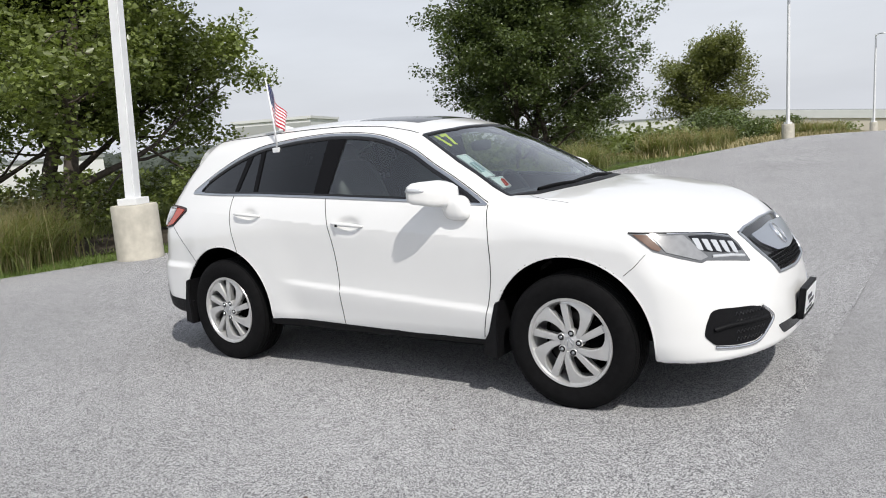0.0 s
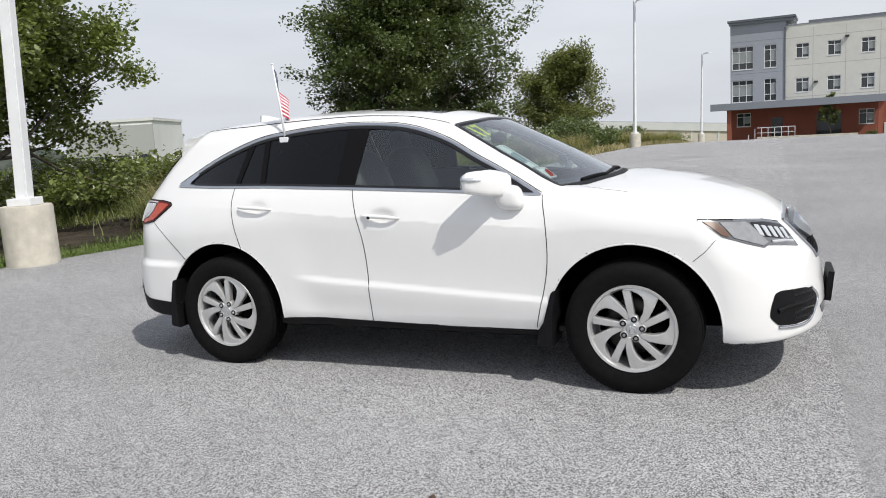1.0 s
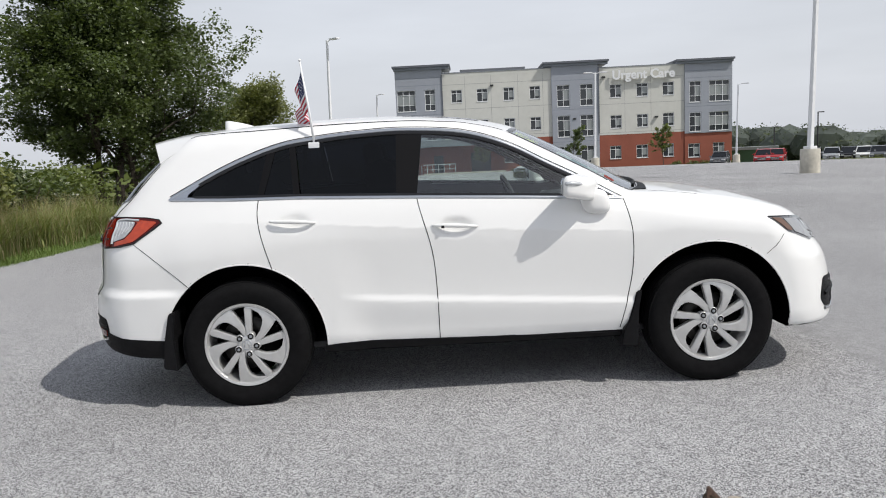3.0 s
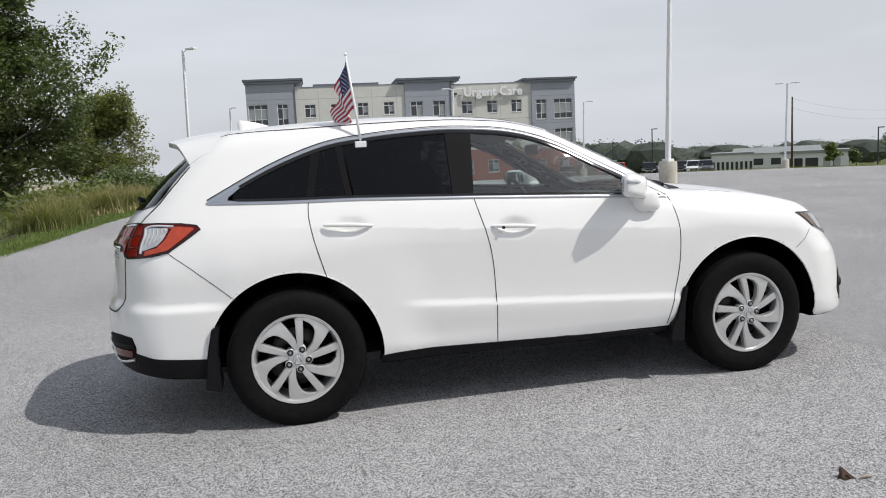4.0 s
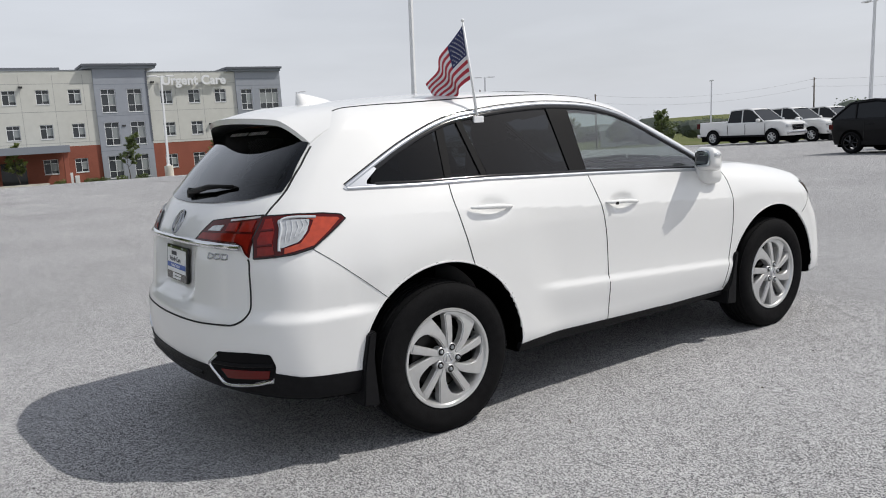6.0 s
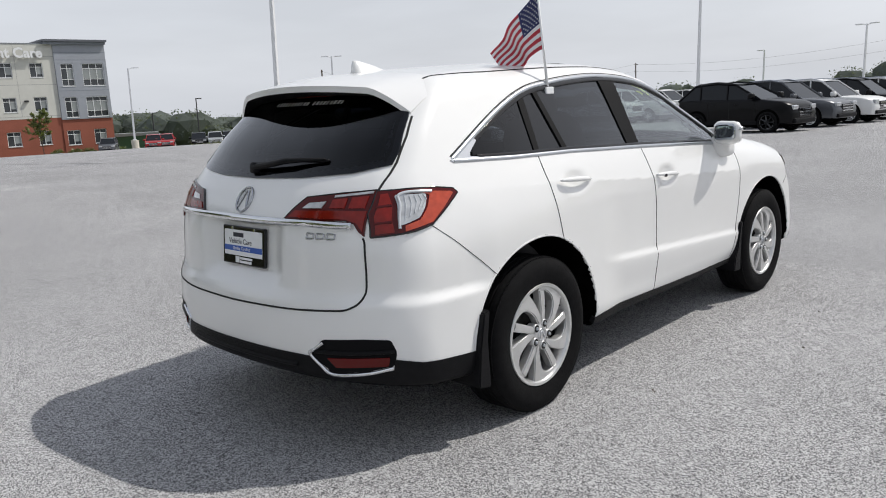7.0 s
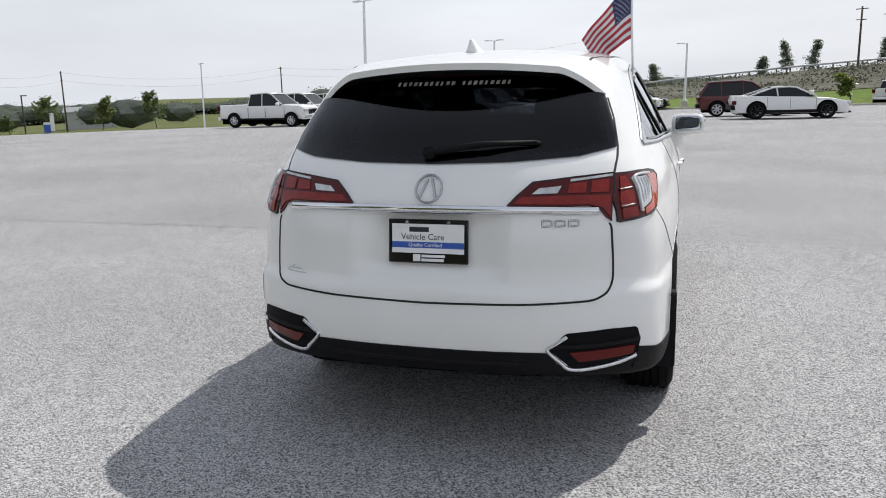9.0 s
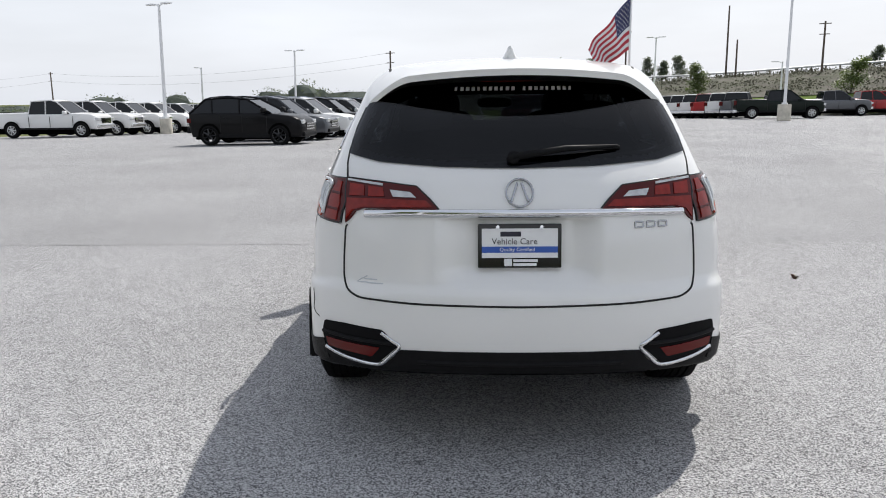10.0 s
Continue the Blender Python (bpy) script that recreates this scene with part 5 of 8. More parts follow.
# ---------------------------------------------------------------- wheels
def make_wheel():
    """One wheel with its face towards -y, its hub at the origin."""
    w = new("wheel")
    bm = bmesh.new()
    prof = [(0.238, 0.100), (0.262, 0.108), (0.30, 0.117), (0.330, 0.113), (0.350, 0.100), (0.3615, 0.085), (TYRE_R, 0.070)]
    for g in (0.048, 0.016, -0.016, -0.048):
        prof += [(TYRE_R, g + 0.006), (TYRE_R - 0.008, g + 0.004), (TYRE_R - 0.008, g - 0.004), (TYRE_R, g - 0.006)]
    prof += [(TYRE_R, -0.070), (0.3615, -0.085), (0.350, -0.100), (0.330, -0.113), (0.30, -0.117), (0.262, -0.108), (0.238, -0.100), (0.225, -0.09), (0.225, 0.09)]
    lathe(bm, prof, 72, "y", close=True)
    tyre = part("tyre", finish(bm), rubber, w, "black rubber tyre", smooth=True)
    tyre.data.set_sharp_from_angle(angle=radians(32))
    # shoulder blocks of the tread
    bm = bmesh.new()
    for i in range(96):
        a = 2 * math.pi * i / 96
        for s in (-1, 1):
            vs = box(bm, 0.335, 0.3625, -0.0098, 0.0098, s * 0.083 - 0.009, s * 0.083 + 0.009)
            m = Matrix.Rotation(a, 4, "Y") @ Matrix.Rotation(radians(-90), 4, "X")
            for v in vs:
                v.co = m @ v.co
    tagged(part("tread_ring", bm, rubber, tyre), kind="stuff")
    bm = bmesh.new()
    lathe(bm, [(0.226, -0.104), (0.238, -0.106), (0.241, -0.100), (0.236, -0.094), (0.224, -0.088), (0.214, -0.03), (0.208, 0.09), (0.200, 0.09), (0.206, -0.03), (0.216, -0.086)], 64, "y", close=True)
    rim = part("rim", finish(bm), alloy, w, "silver alloy rim", smooth=True)
    rim.data.set_sharp_from_angle(angle=radians(35))
    # five pairs of spokes: one that hooks along the rim, one straight
    hook = [(0.046, -52), (0.080, -45), (0.105, -42), (0.145, -34), (0.185, -29), (0.215, -26), (0.229, -27), (0.229, -10), (0.229, 8), (0.229, 27), (0.212, 25),
            (0.206, 14), (0.196, 4), (0.184, -3), (0.170, -8), (0.145, -13), (0.110, -19), (0.080, -22), (0.050, -28)]
    straight = [(0.046, -8), (0.078, 3), (0.11, 8.5), (0.16, 13), (0.212, 15.5), (0.212, 27), (0.16, 27), (0.11, 27.5), (0.078, 27), (0.046, 26)]
    for i in range(5):
        for outline in (hook, straight):
            bm = bmesh.new()
            ring_v = []
            for r, d in outline:
                a = radians(72 * i - 8 + d)
                ring_v.append(bm.verts.new((r * math.cos(a), 0, r * math.sin(a))))
            face = bm.faces.new(ring_v)
            face.normal_update()
            if face.normal.y > 0:
                face.normal_flip()
            back = bmesh.ops.extrude_face_region(bm, geom=[face])
            deep = [e for e in back["geom"] if isinstance(e, bmesh.types.BMVert)]
            front = [v for v in bm.verts if v not in deep]
            for v in bm.verts:
                rr = math.hypot(v.co.x, v.co.z)
                v.co.y = -0.092 - 0.010 * math.sin(math.pi * min(1, rr / 0.24))
            for v in deep:
                v.co.y += 0.040
            bm.normal_update()
            rim_e = [e for e in bm.edges if all(v in front for v in e.verts)]
            bmesh.ops.bevel(bm, geom=rim_e, offset=0.0055, segments=2, affect="EDGES")
            bmesh.ops.triangulate(bm, faces=[f for f in bm.faces if len(f.verts) > 4])
            sp = part("spoke", finish(bm), alloy, w, smooth=True)
            sp.data.set_sharp_from_angle(angle=radians(22))
    bm = bmesh.new()
    lathe(bm, [(0.0, -0.101), (0.029, -0.101), (0.031, -0.0985), (0.033, -0.1005), (0.040, -0.0995), (0.052, -0.094), (0.056, -0.06)], 40, "y")
    hub = part("hub", finish(bm), alloy, w, smooth=True)
    hub.data.set_sharp_from_angle(angle=radians(30))
    bm = bmesh.new()
    lathe(bm, [(0.0245, -0.1012), (0.0265, -0.1032), (0.0285, -0.1012)], 24, "y", close=False)
    for k in (-1, 1):
        tube(bm, [(k * 0.016, -0.102, -0.015), (k * 0.004, -0.102, 0.019)], 0.0028, 5)
    part("cap_mark", finish(bm), satin, hub, smooth=True)
    for i in range(5):
        a = 2 * math.pi * i / 5 + radians(-8)
        c = (0.0545 * math.cos(a), 0, 0.0545 * math.sin(a))
        bm = bmesh.new()
        lathe(bm, [(0.016, -0.1025), (0.0185, -0.102), (0.0215, -0.098), (0.0215, -0.06)], 20, "y", c)
        part("nut_boss", finish(bm), alloy, hub, smooth=True)
        bm = bmesh.new()
        lathe(bm, [(0.0, -0.1015), (0.0165, -0.1015), (0.0165, -0.1028), (0.0175, -0.1028)], 18, "y", c)
        part("nut_well", finish(bm), seam_dark, hub)
        bm = bmesh.new()
        lathe(bm, [(0.0, -0.111), (0.0065, -0.110), (0.009, -0.106), (0.0095, -0.098)], 6, "y", c)
        part("wheel_nut", finish(bm), satin, hub)
    # balance weight and valve
    bm = bmesh.new()
    tube(bm, [(0.205 * math.cos(radians(30)), -0.072, 0.205 * math.sin(radians(30))), (0.196 * math.cos(radians(30)), -0.086, 0.196 * math.sin(radians(30)))], 0.004, 6)
    part("valve", finish(bm), rubber, rim)
    bm = bmesh.new()
    lathe(bm, [(0.05, -0.030), (0.155, -0.030), (0.157, -0.020), (0.155, -0.008), (0.05, -0.008)], 40, "y", close=True)
    part("brake_disc", finish(bm), disc_steel, w, "dull steel brake disc", smooth=True)
    part("brake_caliper", boxes((0.085, 0.175, -0.055, 0.03, -0.09, 0.09), bevel=0.012), liner_black, w)
    bm = bmesh.new()
    lathe(bm, [(0.0, 0.03), (0.20, 0.03)], 32, "y")
    part("dust_shield", finish(bm), liner_black, w)
    return w


wheel = make_wheel()
wheel.parent = car
wheel.matrix_basis = pose(-AXLE, -0.818, HUB_Z)
for x, s, turn in ((AXLE_F, -1, -12), (-AXLE, 1, 50), (AXLE_F, 1, 10)):
    copy_thing(wheel, pose(x, s * 0.818, HUB_Z, 0, turn, 0 if s < 0 else 180))

# ---------------------------------------------------------------- flag clipped on the rear window
flag_red = material("flag_red", (0.40, 0.03, 0.05), 0.75, translucent=0.0, spread=0.08)
flag_white = material("flag_white", (0.70, 0.70, 0.72), 0.75, translucent=0.0, spread=0.04)
flag_blue = material("flag_blue", (0.018, 0.025, 0.10), 0.75, translucent=0.0, spread=0.08)
flag = empty("car_flag", -0.912, -0.676, 1.475, label="small striped flag on a white plastic window pole", category="flag")
bm = bmesh.new()
tube(bm, [(0, -0.006, -0.01), (-0.020, 0.0, 0.20), (-0.055, 0.004, 0.478)], [0.0075, 0.0065, 0.005], 8)
part("pole", finish(bm), plate_white, flag, smooth=True)
part("window_clip", boxes((-0.035, 0.028, -0.024, 0.008, -0.022, 0.012), bevel=0.004), plate_white, flag)
bm = bmesh.new()
bmesh.ops.create_uvsphere(bm, u_segments=10, v_segments=6, radius=0.009)
bmesh.ops.translate(bm, verts=bm.verts, vec=(-0.055, 0.004, 0.482))
part("pole_ball", bm, plate_white, flag, smooth=True)
NU, NV = 30, 26


def cloth(u, v):
    """A place on the cloth: u from the pole outwards, v from the top edge down."""
    top, foot = Vector((-0.053, 0.004, 0.462)), Vector((-0.024, 0.0, 0.195))
    p = top.lerp(foot, v)
    out = 0.25 * u * (1 - 0.30 * v)
    fold = 0.024 * math.sin(9.5 * u + 2.2 * v) * u ** 0.5 + 0.012 * math.sin(17 * u + 1.0 + 3 * v)* u
    d = Vector((-0.30, 0.95, 0)).normalized()
    n = Vector((d.y, -d.x, 0))
    return p + d * out + n * fold + Vector((0, 0, -0.27 * u ** 1.15 + 0.13 * v * u))


bm = bmesh.new()
grid = [[bm.verts.new(cloth(i / NU, j / NV)) for j in range(NV + 1)] for i in range(NU + 1)]
for i in range(NU):
    for j in range(NV):
        f = bm.faces.new((grid[i][j], grid[i + 1][j], grid[i + 1][j + 1], grid[i][j + 1]))
        f.smooth = True
        f.material_index = 2 if (i < NU * 0.4 and j < 14) else (0 if (j // 2) % 2 == 0 else 1)
cl = part("cloth", bm, [flag_red, flag_white, flag_blue], flag)
bm = bmesh.new()
for r in range(9):
    for c in range(6 if r % 2 == 0 else 5):
        u = (0.4 / 12) * (1 + 2 * c + (r % 2)) * 0.97
        v = (14 / 26 / 10) * (1 + r)
        for side in (1, -1):
            q = cloth(u, v)
            du, dv = cloth(u + 0.01, v) - q, cloth(u, v + 0.01) - q
            nn = du.cross(dv).normalized() * 0.0012 * side
            du, dv = du.normalized() * 0.005, dv.normalized() * 0.005
            ring_ = []
            for k in range(10):
                rr = 1.0 if k % 2 == 0 else 0.42
                a = 2 * math.pi * k / 10
                ring_.append(bm.verts.new(q + nn + (du * math.sin(a) - dv * math.cos(a)) * rr))
            bm.faces.new(ring_)
part("stars", bm, flag_white, cl)
# ---------------------------------------------------------------- plants
bark = material("bark", (0.075, 0.06, 0.048), 0.9, spread=0.35, scale=14, bump=0.6, bump_scale=25)
leaf_green = material("leaf_green", (0.135, 0.165, 0.05), 0.34, spread=0.3, scale=0.9, random=0.55, translucent=0.3)
leaf_deep = material("leaf_deep", (0.105, 0.138, 0.05), 0.32, spread=0.3, scale=0.6, random=0.5, translucent=0.25)
leaf_fresh = material("leaf_fresh", (0.15, 0.165, 0.055), 0.42, spread=0.3, scale=0.9, random=0.5, translucent=0.3)
# distance haze put into the leaf colour: paler and bluer than the near leaves
leaf_hazed = material("leaf_hazed", (0.125, 0.145, 0.13), 0.9, spread=0.3, scale=0.25, random=0.35, translucent=0.35, spec=0.1)
grass_blade = material("grass_blade", (0.185, 0.21, 0.075), 0.6, spread=0.3, scale=1.5, random=0.5, translucent=0.3)
grass_dry = material("grass_dry", (0.30, 0.255, 0.14), 0.7, spread=0.3, scale=1.5, random=0.4, translucent=0.25)
lawn_blade = material("lawn_blade", (0.11, 0.16, 0.035), 0.6, spread=0.3, scale=0.8, random=0.45, translucent=0.25)


def leaves(name, centres, size, mat, parent, rng, flat=0.5, label=""):
    """Folded pointed leaves, one at each centre."""
    n = len(centres)
    d = rng.normal(size=(n, 3))
    d[:, 2] = d[:, 2] * flat - 0.15
    d /= np.linalg.norm(d, axis=1)[:, None]
    up = rng.normal(size=(n, 3)) * 0.6 + (0, 0, 1)
    s = np.cross(d, up)
    s /= np.linalg.norm(s, axis=1)[:, None] + 1e-9
    nrm = np.cross(s, d)
    L = size * (0.6 + 0.8 * rng.random(n))[:, None]
    W = L * 0.36
    a, t = centres - d * L * 0.5, centres + d * L * 0.5
    l, r = centres + s * W - nrm * L * 0.10, centres - s * W - nrm * L * 0.10
    v = np.stack([a, l, t, r], 1).reshape(-1, 3)
    f = np.arange(4 * n).reshape(n, 4)
    me = bpy.data.meshes.new(name)
    me.vertices.add(len(v))
    me.vertices.foreach_set("co", v.ravel().astype(np.float32))
    tri = np.concatenate([f[:, [0, 1, 2]], f[:, [0, 2, 3]]]).astype(np.int32)
    me.loops.add(tri.size)
    me.loops.foreach_set("vertex_index", tri.ravel())
    me.polygons.add(len(tri))
    me.polygons.foreach_set("loop_start", np.arange(0, tri.size, 3, dtype=np.int32))
    me.update(calc_edges=True)
    return mesh_part(name, me, mat, parent, label)


def limb_tree(rng, trunks, height, spread, levels=3, first=0.22, lean=0.12):
    """Limbs as point chains with radii, and the twig tips."""
    chains, tips = [], []

    def grow(p, d, length, r, level):
        pts, rad = [p], [r]
        n = 5
        for i in range(n):
            d = (d + Vector(rng.normal(size=3)) * 0.13 + Vector((0, 0, 0.05 if level else 0.03))).normalized()
            p = p + d * (length / n)
            pts.append(p)
            rad.append(r * (1 - 0.72 * (i + 1) / n))
        chains.append((pts, rad, level))
        if level >= levels:
            tips.extend(pts[2:])
            return
        kids = {0: 11, 1: 6, 2: 4}[level]
        for k in range(kids):
            t = first + (1 - first) * (k + rng.random()) / kids if level == 0 else 0.25 + 0.75 * (k + rng.random()) / kids
            i = min(int(t * n), n - 1)
            q = pts[i].lerp(pts[i + 1], t * n - i)
            a = 2 * math.pi * (k * 0.38 + rng.random() * 0.25) + level
            side = Vector((math.cos(a), math.sin(a), 0.12 + 0.5 * t if level == 0 else rng.normal() * 0.35))
            nd = (side.normalized() * 0.85 + d * (0.25 + 0.5 * t)).normalized()
            if level == 0:
                ln = spread * (1.12 - 0.62 * max(0.0, t - 0.25) / 0.75) * (0.8 + 0.35 * rng.random())
            else:
                ln = length * (0.5 + 0.2 * rng.random())
            grow(q, nd, ln, rad[i] * (0.5 if level == 0 else 0.55), level + 1)
        tips.append(pts[-1])
    for x, y, h, r, dx, dy in trunks:
        grow(Vector((x, y, -0.1)), Vector((dx, dy, 1)).normalized(), h, r, 0)
    return chains, np.array([tuple(t) for t in tips])


def make_tree(name, x, y, trunks, height, spread, n_leaf, leaf, mat, seed, label, fuzz=0.35, low=None, bark_mat=None, z=None, first=0.22, levels=3, group=""):
    rng = np.random.default_rng(seed)
    tree = empty(name, x, y, float(ground_z(x, y)) if z is None else z, label=label, category="tree", group=group)
    chains, tips = limb_tree(rng, trunks, height, spread, levels=levels, first=first)
    bm = bmesh.new()
    for pts, rad, level in chains:
        if level <= 2:
            tube(bm, pts, [max(r, 0.006) for r in rad], 8 if level == 0 else 5, caps=False)
    part("trunk", finish(bm), bark_mat or bark, tree, smooth=True)
    pick = tips[rng.integers(0, len(tips), n_leaf)]
    q = rng.normal(size=(n_leaf, 3))
    q *= (rng.random((n_leaf, 1)) ** 0.45) / np.linalg.norm(q, axis=1)[:, None]
    c = pick + q * fuzz * np.array((1, 1, 0.8))
    if low is not None:
        c = c[c[:, 2] > low]
    leaves("crown", c, leaf, mat, tree, rng)
    return tree


def make_bush(name, x, y, rx, ry, h, n_leaf, leaf, mat, seed, label, lift=0.0, category="shrub", lumps=9, group=""):
    rng = np.random.default_rng(seed)
    ob = empty(name, x, y, float(ground_z(x, y)) + lift, label=label, category=category, group=group)
    u = rng.normal(size=(lumps, 3))
    u /= np.linalg.norm(u, axis=1)[:, None]
    lump = u * np.array((rx, ry, h * 0.38)) * 0.62 + (0, 0, h * 0.5)
    q = rng.normal(size=(n_leaf, 3))
    q /= np.linalg.norm(q, axis=1)[:, None]
    q *= (0.55 + 0.45 * rng.random((n_leaf, 1)) ** 0.5)
    c = lump[rng.integers(0, lumps, n_leaf)] + q * np.array((rx * 0.55, ry * 0.55, h * 0.36)) * (0.7 + 0.5 * rng.random((n_leaf, 1)))
    c = c[c[:, 2] > 0.0]
    for k in range(7):
        a = 2 * math.pi * k / 7
        bm = bmesh.new()
        tube(bm, [(0.05 * math.cos(a), 0.05 * math.sin(a), -0.1), (0.3 * rx * math.cos(a), 0.3 * ry * math.sin(a), h * 0.4), (0.5 * rx * math.cos(a + 0.3), 0.5 * ry * math.sin(a + 0.3), h * 0.75)], [0.02, 0.014, 0.005], 5, caps=False)
        part("stem", finish(bm), bark, ob)
    leaves("foliage", c, leaf, mat, ob, rng)
    return ob


def blades(name, roots, height, width, bend, mat, seed, parent=None, steps=3):
    """Arching grass blades from root points."""
    rng = np.random.default_rng(seed)
    n = len(roots)
    a = rng.random(n) * 2 * math.pi
    d = np.stack([np.cos(a), np.sin(a), np.zeros(n)], 1)
    s = np.stack([-np.sin(a), np.cos(a), np.zeros(n)], 1)
    h = height * (0.55 + 0.6 * rng.random(n))[:, None]
    b = bend * (0.3 + 1.0 * rng.random(n))[:, None]
    rows = []
    for i in range(steps + 1):
        t = i / steps
        c = roots + d * h * b * t ** 2 + np.array((0, 0, 1.0)) * h * (t - 0.35 * b * t ** 2.5)
        w = width * (1 - t ** 1.5) * 0.5 + 0.0006
        rows += [c - s * w, c + s * w]
    v = np.stack(rows, 1).reshape(-1, 3)
    k = 2 * (steps + 1)
    base = np.arange(n)[:, None] * k
    f = np.concatenate([base + np.array((2 * i, 2 * i + 1, 2 * i + 3, 2 * i + 2)) for i in range(steps)])
    me = bpy.data.meshes.new(name)
    me.vertices.add(len(v))
    me.vertices.foreach_set("co", v.ravel().astype(np.float32))
    me.loops.add(f.size)
    me.loops.foreach_set("vertex_index", f.ravel().astype(np.int32))
    me.polygons.add(len(f))
    me.polygons.foreach_set("loop_start", np.arange(0, f.size, 4, dtype=np.int32))
    me.update(calc_edges=True)
    return mesh_part(name, me, mat, parent)


# the two-stemmed tree beside the tall lamp, and the big tree behind the car
make_tree("birch_tree", -12.3, 4.4, [(0.5, -0.6, 6.8, 0.17, 0.10, 0.04), (-0.9, -0.1, 7.2, 0.18, -0.10, 0.08), (-2.0, -1.6, 6.6, 0.14, -0.16, -0.10)], 7.0, 3.2, 250000, 0.105, leaf_green, 11, "leafy broad green tree with dark stems", fuzz=0.46, low=0.3, first=0.09)
make_tree("river_birch", -10.5, 21.3, [(0, 0, 7.6, 0.16, 0.03, 0.0), (0.5, 0.3, 6.6, 0.12, 0.12, 0.05), (-0.5, -0.2, 6.8, 0.12, -0.12, 0.02)], 7.6, 2.75, 150000, 0.118, leaf_deep, 12, "large dense green tree with drooping lower limbs", fuzz=0.44, low=0.05, first=0.05)
make_tree("river_birch", -13.2, 50.3, [(0, 0, 6.4, 0.14, 0, 0), (0.4, 0.2, 5.4, 0.1, 0.08, 0)], 6.4, 2.6, 42000, 0.16, leaf_fresh, 13, "round green tree at the edge of the lot", fuzz=0.6, low=0.0, first=0.05)

# shrubs of the planted strip
for i, (x, y, r, h, m_, n_) in enumerate(((-10.3, 9.3, 1.0, 1.35, leaf_fresh, 5200), (-11.0, 12.6, 1.3, 1.75, leaf_fresh, 5200), (-9.3, 14.6, 1.1, 1.5, leaf_green, 4200), (-8.8, 11.4, 1.0, 1.55, leaf_deep, 5200), (-12.9, 8.2, 1.3, 1.3, leaf_green, 4200), (-14.2, 10.5, 1.4, 1.6, leaf_green, 4000),
                                                (-14.5, 6.0, 1.6, 1.3, leaf_fresh, 4500), (-16.5, 3.2, 1.8, 1.2, leaf_green, 4200), (-13.0, 16.0, 1.4, 1.5, leaf_deep, 3600), (-8.6, 39, 1.7, 1.9, leaf_deep, 3200), (-8.1, 45.5, 1.2, 1.4, leaf_deep, 2200), (-9.4, 33.0, 1.2, 1.1, leaf_green, 2200), (-8.2, 56.0, 1.5, 1.5, leaf_deep, 2000), (-12.5, 30.0, 1.8, 2.0, leaf_deep, 2600), (-8.0, 8.6, 0.62, 1.6, leaf_fresh, 4200))):
    make_bush("shrub", x, y, r, r * 1.1, h, n_, 0.10 if y < 20 else 0.16, m_, 40 + i, "green leafy shrub in the planted strip", group="shrubs of the planted strip")

# tall ornamental grass in clumps
for i, (x, y, h, n_) in enumerate(((-8.9, 0.9, 1.15, 900), (-9.6, -0.2, 1.15, 900), (-9.3, 1.8, 1.2, 800), (-10.3, 1.0, 1.3, 700), (-8.9, -1.4, 1.1, 700), (-7.8, 6.2, 1.05, 900), (-7.6, 7.4, 1.1, 900), (-8.3, 8.4, 1.15, 700), (-7.3, 9.0, 1.0, 700), (-8.6, 6.6, 1.05, 600), (-7.4, 11.0, 1.0, 600),
                                    (-7.0, 16.5, 1.1, 500), (-6.9, 18.0, 1.2, 500), (-7.4, 26.0, 1.2, 400), (-7.2, 28.5, 1.2, 400), (-7.0, 31.5, 1.1, 400), (-7.5, 36.0, 1.2, 400), (-7.0, 47.5, 1.3, 300), (-7.2, 50.5, 1.2, 300), (-6.8, 55.0, 1.3, 300), (-6.9, 59.5, 1.3, 300), (-6.5, 63, 1.3, 300), (-6.3, 67.0, 1.3, 300))):
    rng = np.random.default_rng(100 + i)
    ob = empty("grass_clump", x, y, float(ground_z(x, y)) - 0.05, label="tall arching ornamental grass going to seed", category="grass", group="grass clumps by the lot")
    n_ = int(n_ * 1.6)
    rt = rng.normal(size=(n_, 3)) * (0.26, 0.26, 0)
    blades("green_blade_mass", rt, h * 0.92, 0.015 if y < 20 else 0.024, 1.15, grass_blade, 200 + i, ob, 5)
    rt = rng.normal(size=(n_ // 2, 3)) * (0.30, 0.30, 0)
    blades("seed_stalk_mass", rt, h * 0.98, 0.007 if y < 20 else 0.03, 0.55, grass_dry, 300 + i, ob, 4)

# mown verge along the lot, and rough growth behind it
rng = np.random.default_rng(5)
yy = -5 + 34 * rng.random(36000) ** 1.3
xx = edge_fn(yy) + 0.10 - np.abs(rng.normal(size=36000)) * 0.75
roots = np.stack([xx, yy, ground_z(xx, yy) - 0.05], 1)
verge = blades("verge_grass", roots, 0.12, 0.010, 0.9, lawn_blade, 6, None, 2)
tagged(verge, "short uneven green grass along the asphalt edge", "grass", kind="stuff")
yy = -8 + 42 * rng.random(26000)
xx = edge_fn(yy) - 1.8 - 11 * rng.random(26000) ** 1.2
bare = (np.abs(xx - (edge_fn(yy) - 3.0)) < 1.3) & (yy < 9) & (rng.random(26000) < 0.96)
roots = np.stack([xx, yy, ground_z(xx, yy) - 0.08], 1)[~bare]
weeds = blades("weeds", roots, 0.34, 0.024, 0.9, grass_blade, 7, None, 3)
tagged(weeds, "rough mixed weeds and meadow grass", "grass", kind="stuff")
yy = 24 + 55 * rng.random(9000)
xx = edge_fn(yy) - 0.1 - 9 * rng.random(9000)
far_weeds = blades("weeds_far", np.stack([xx, yy, ground_z(xx, yy) - 0.08], 1), 0.5, 0.05, 0.9, grass_dry, 8, None, 2)
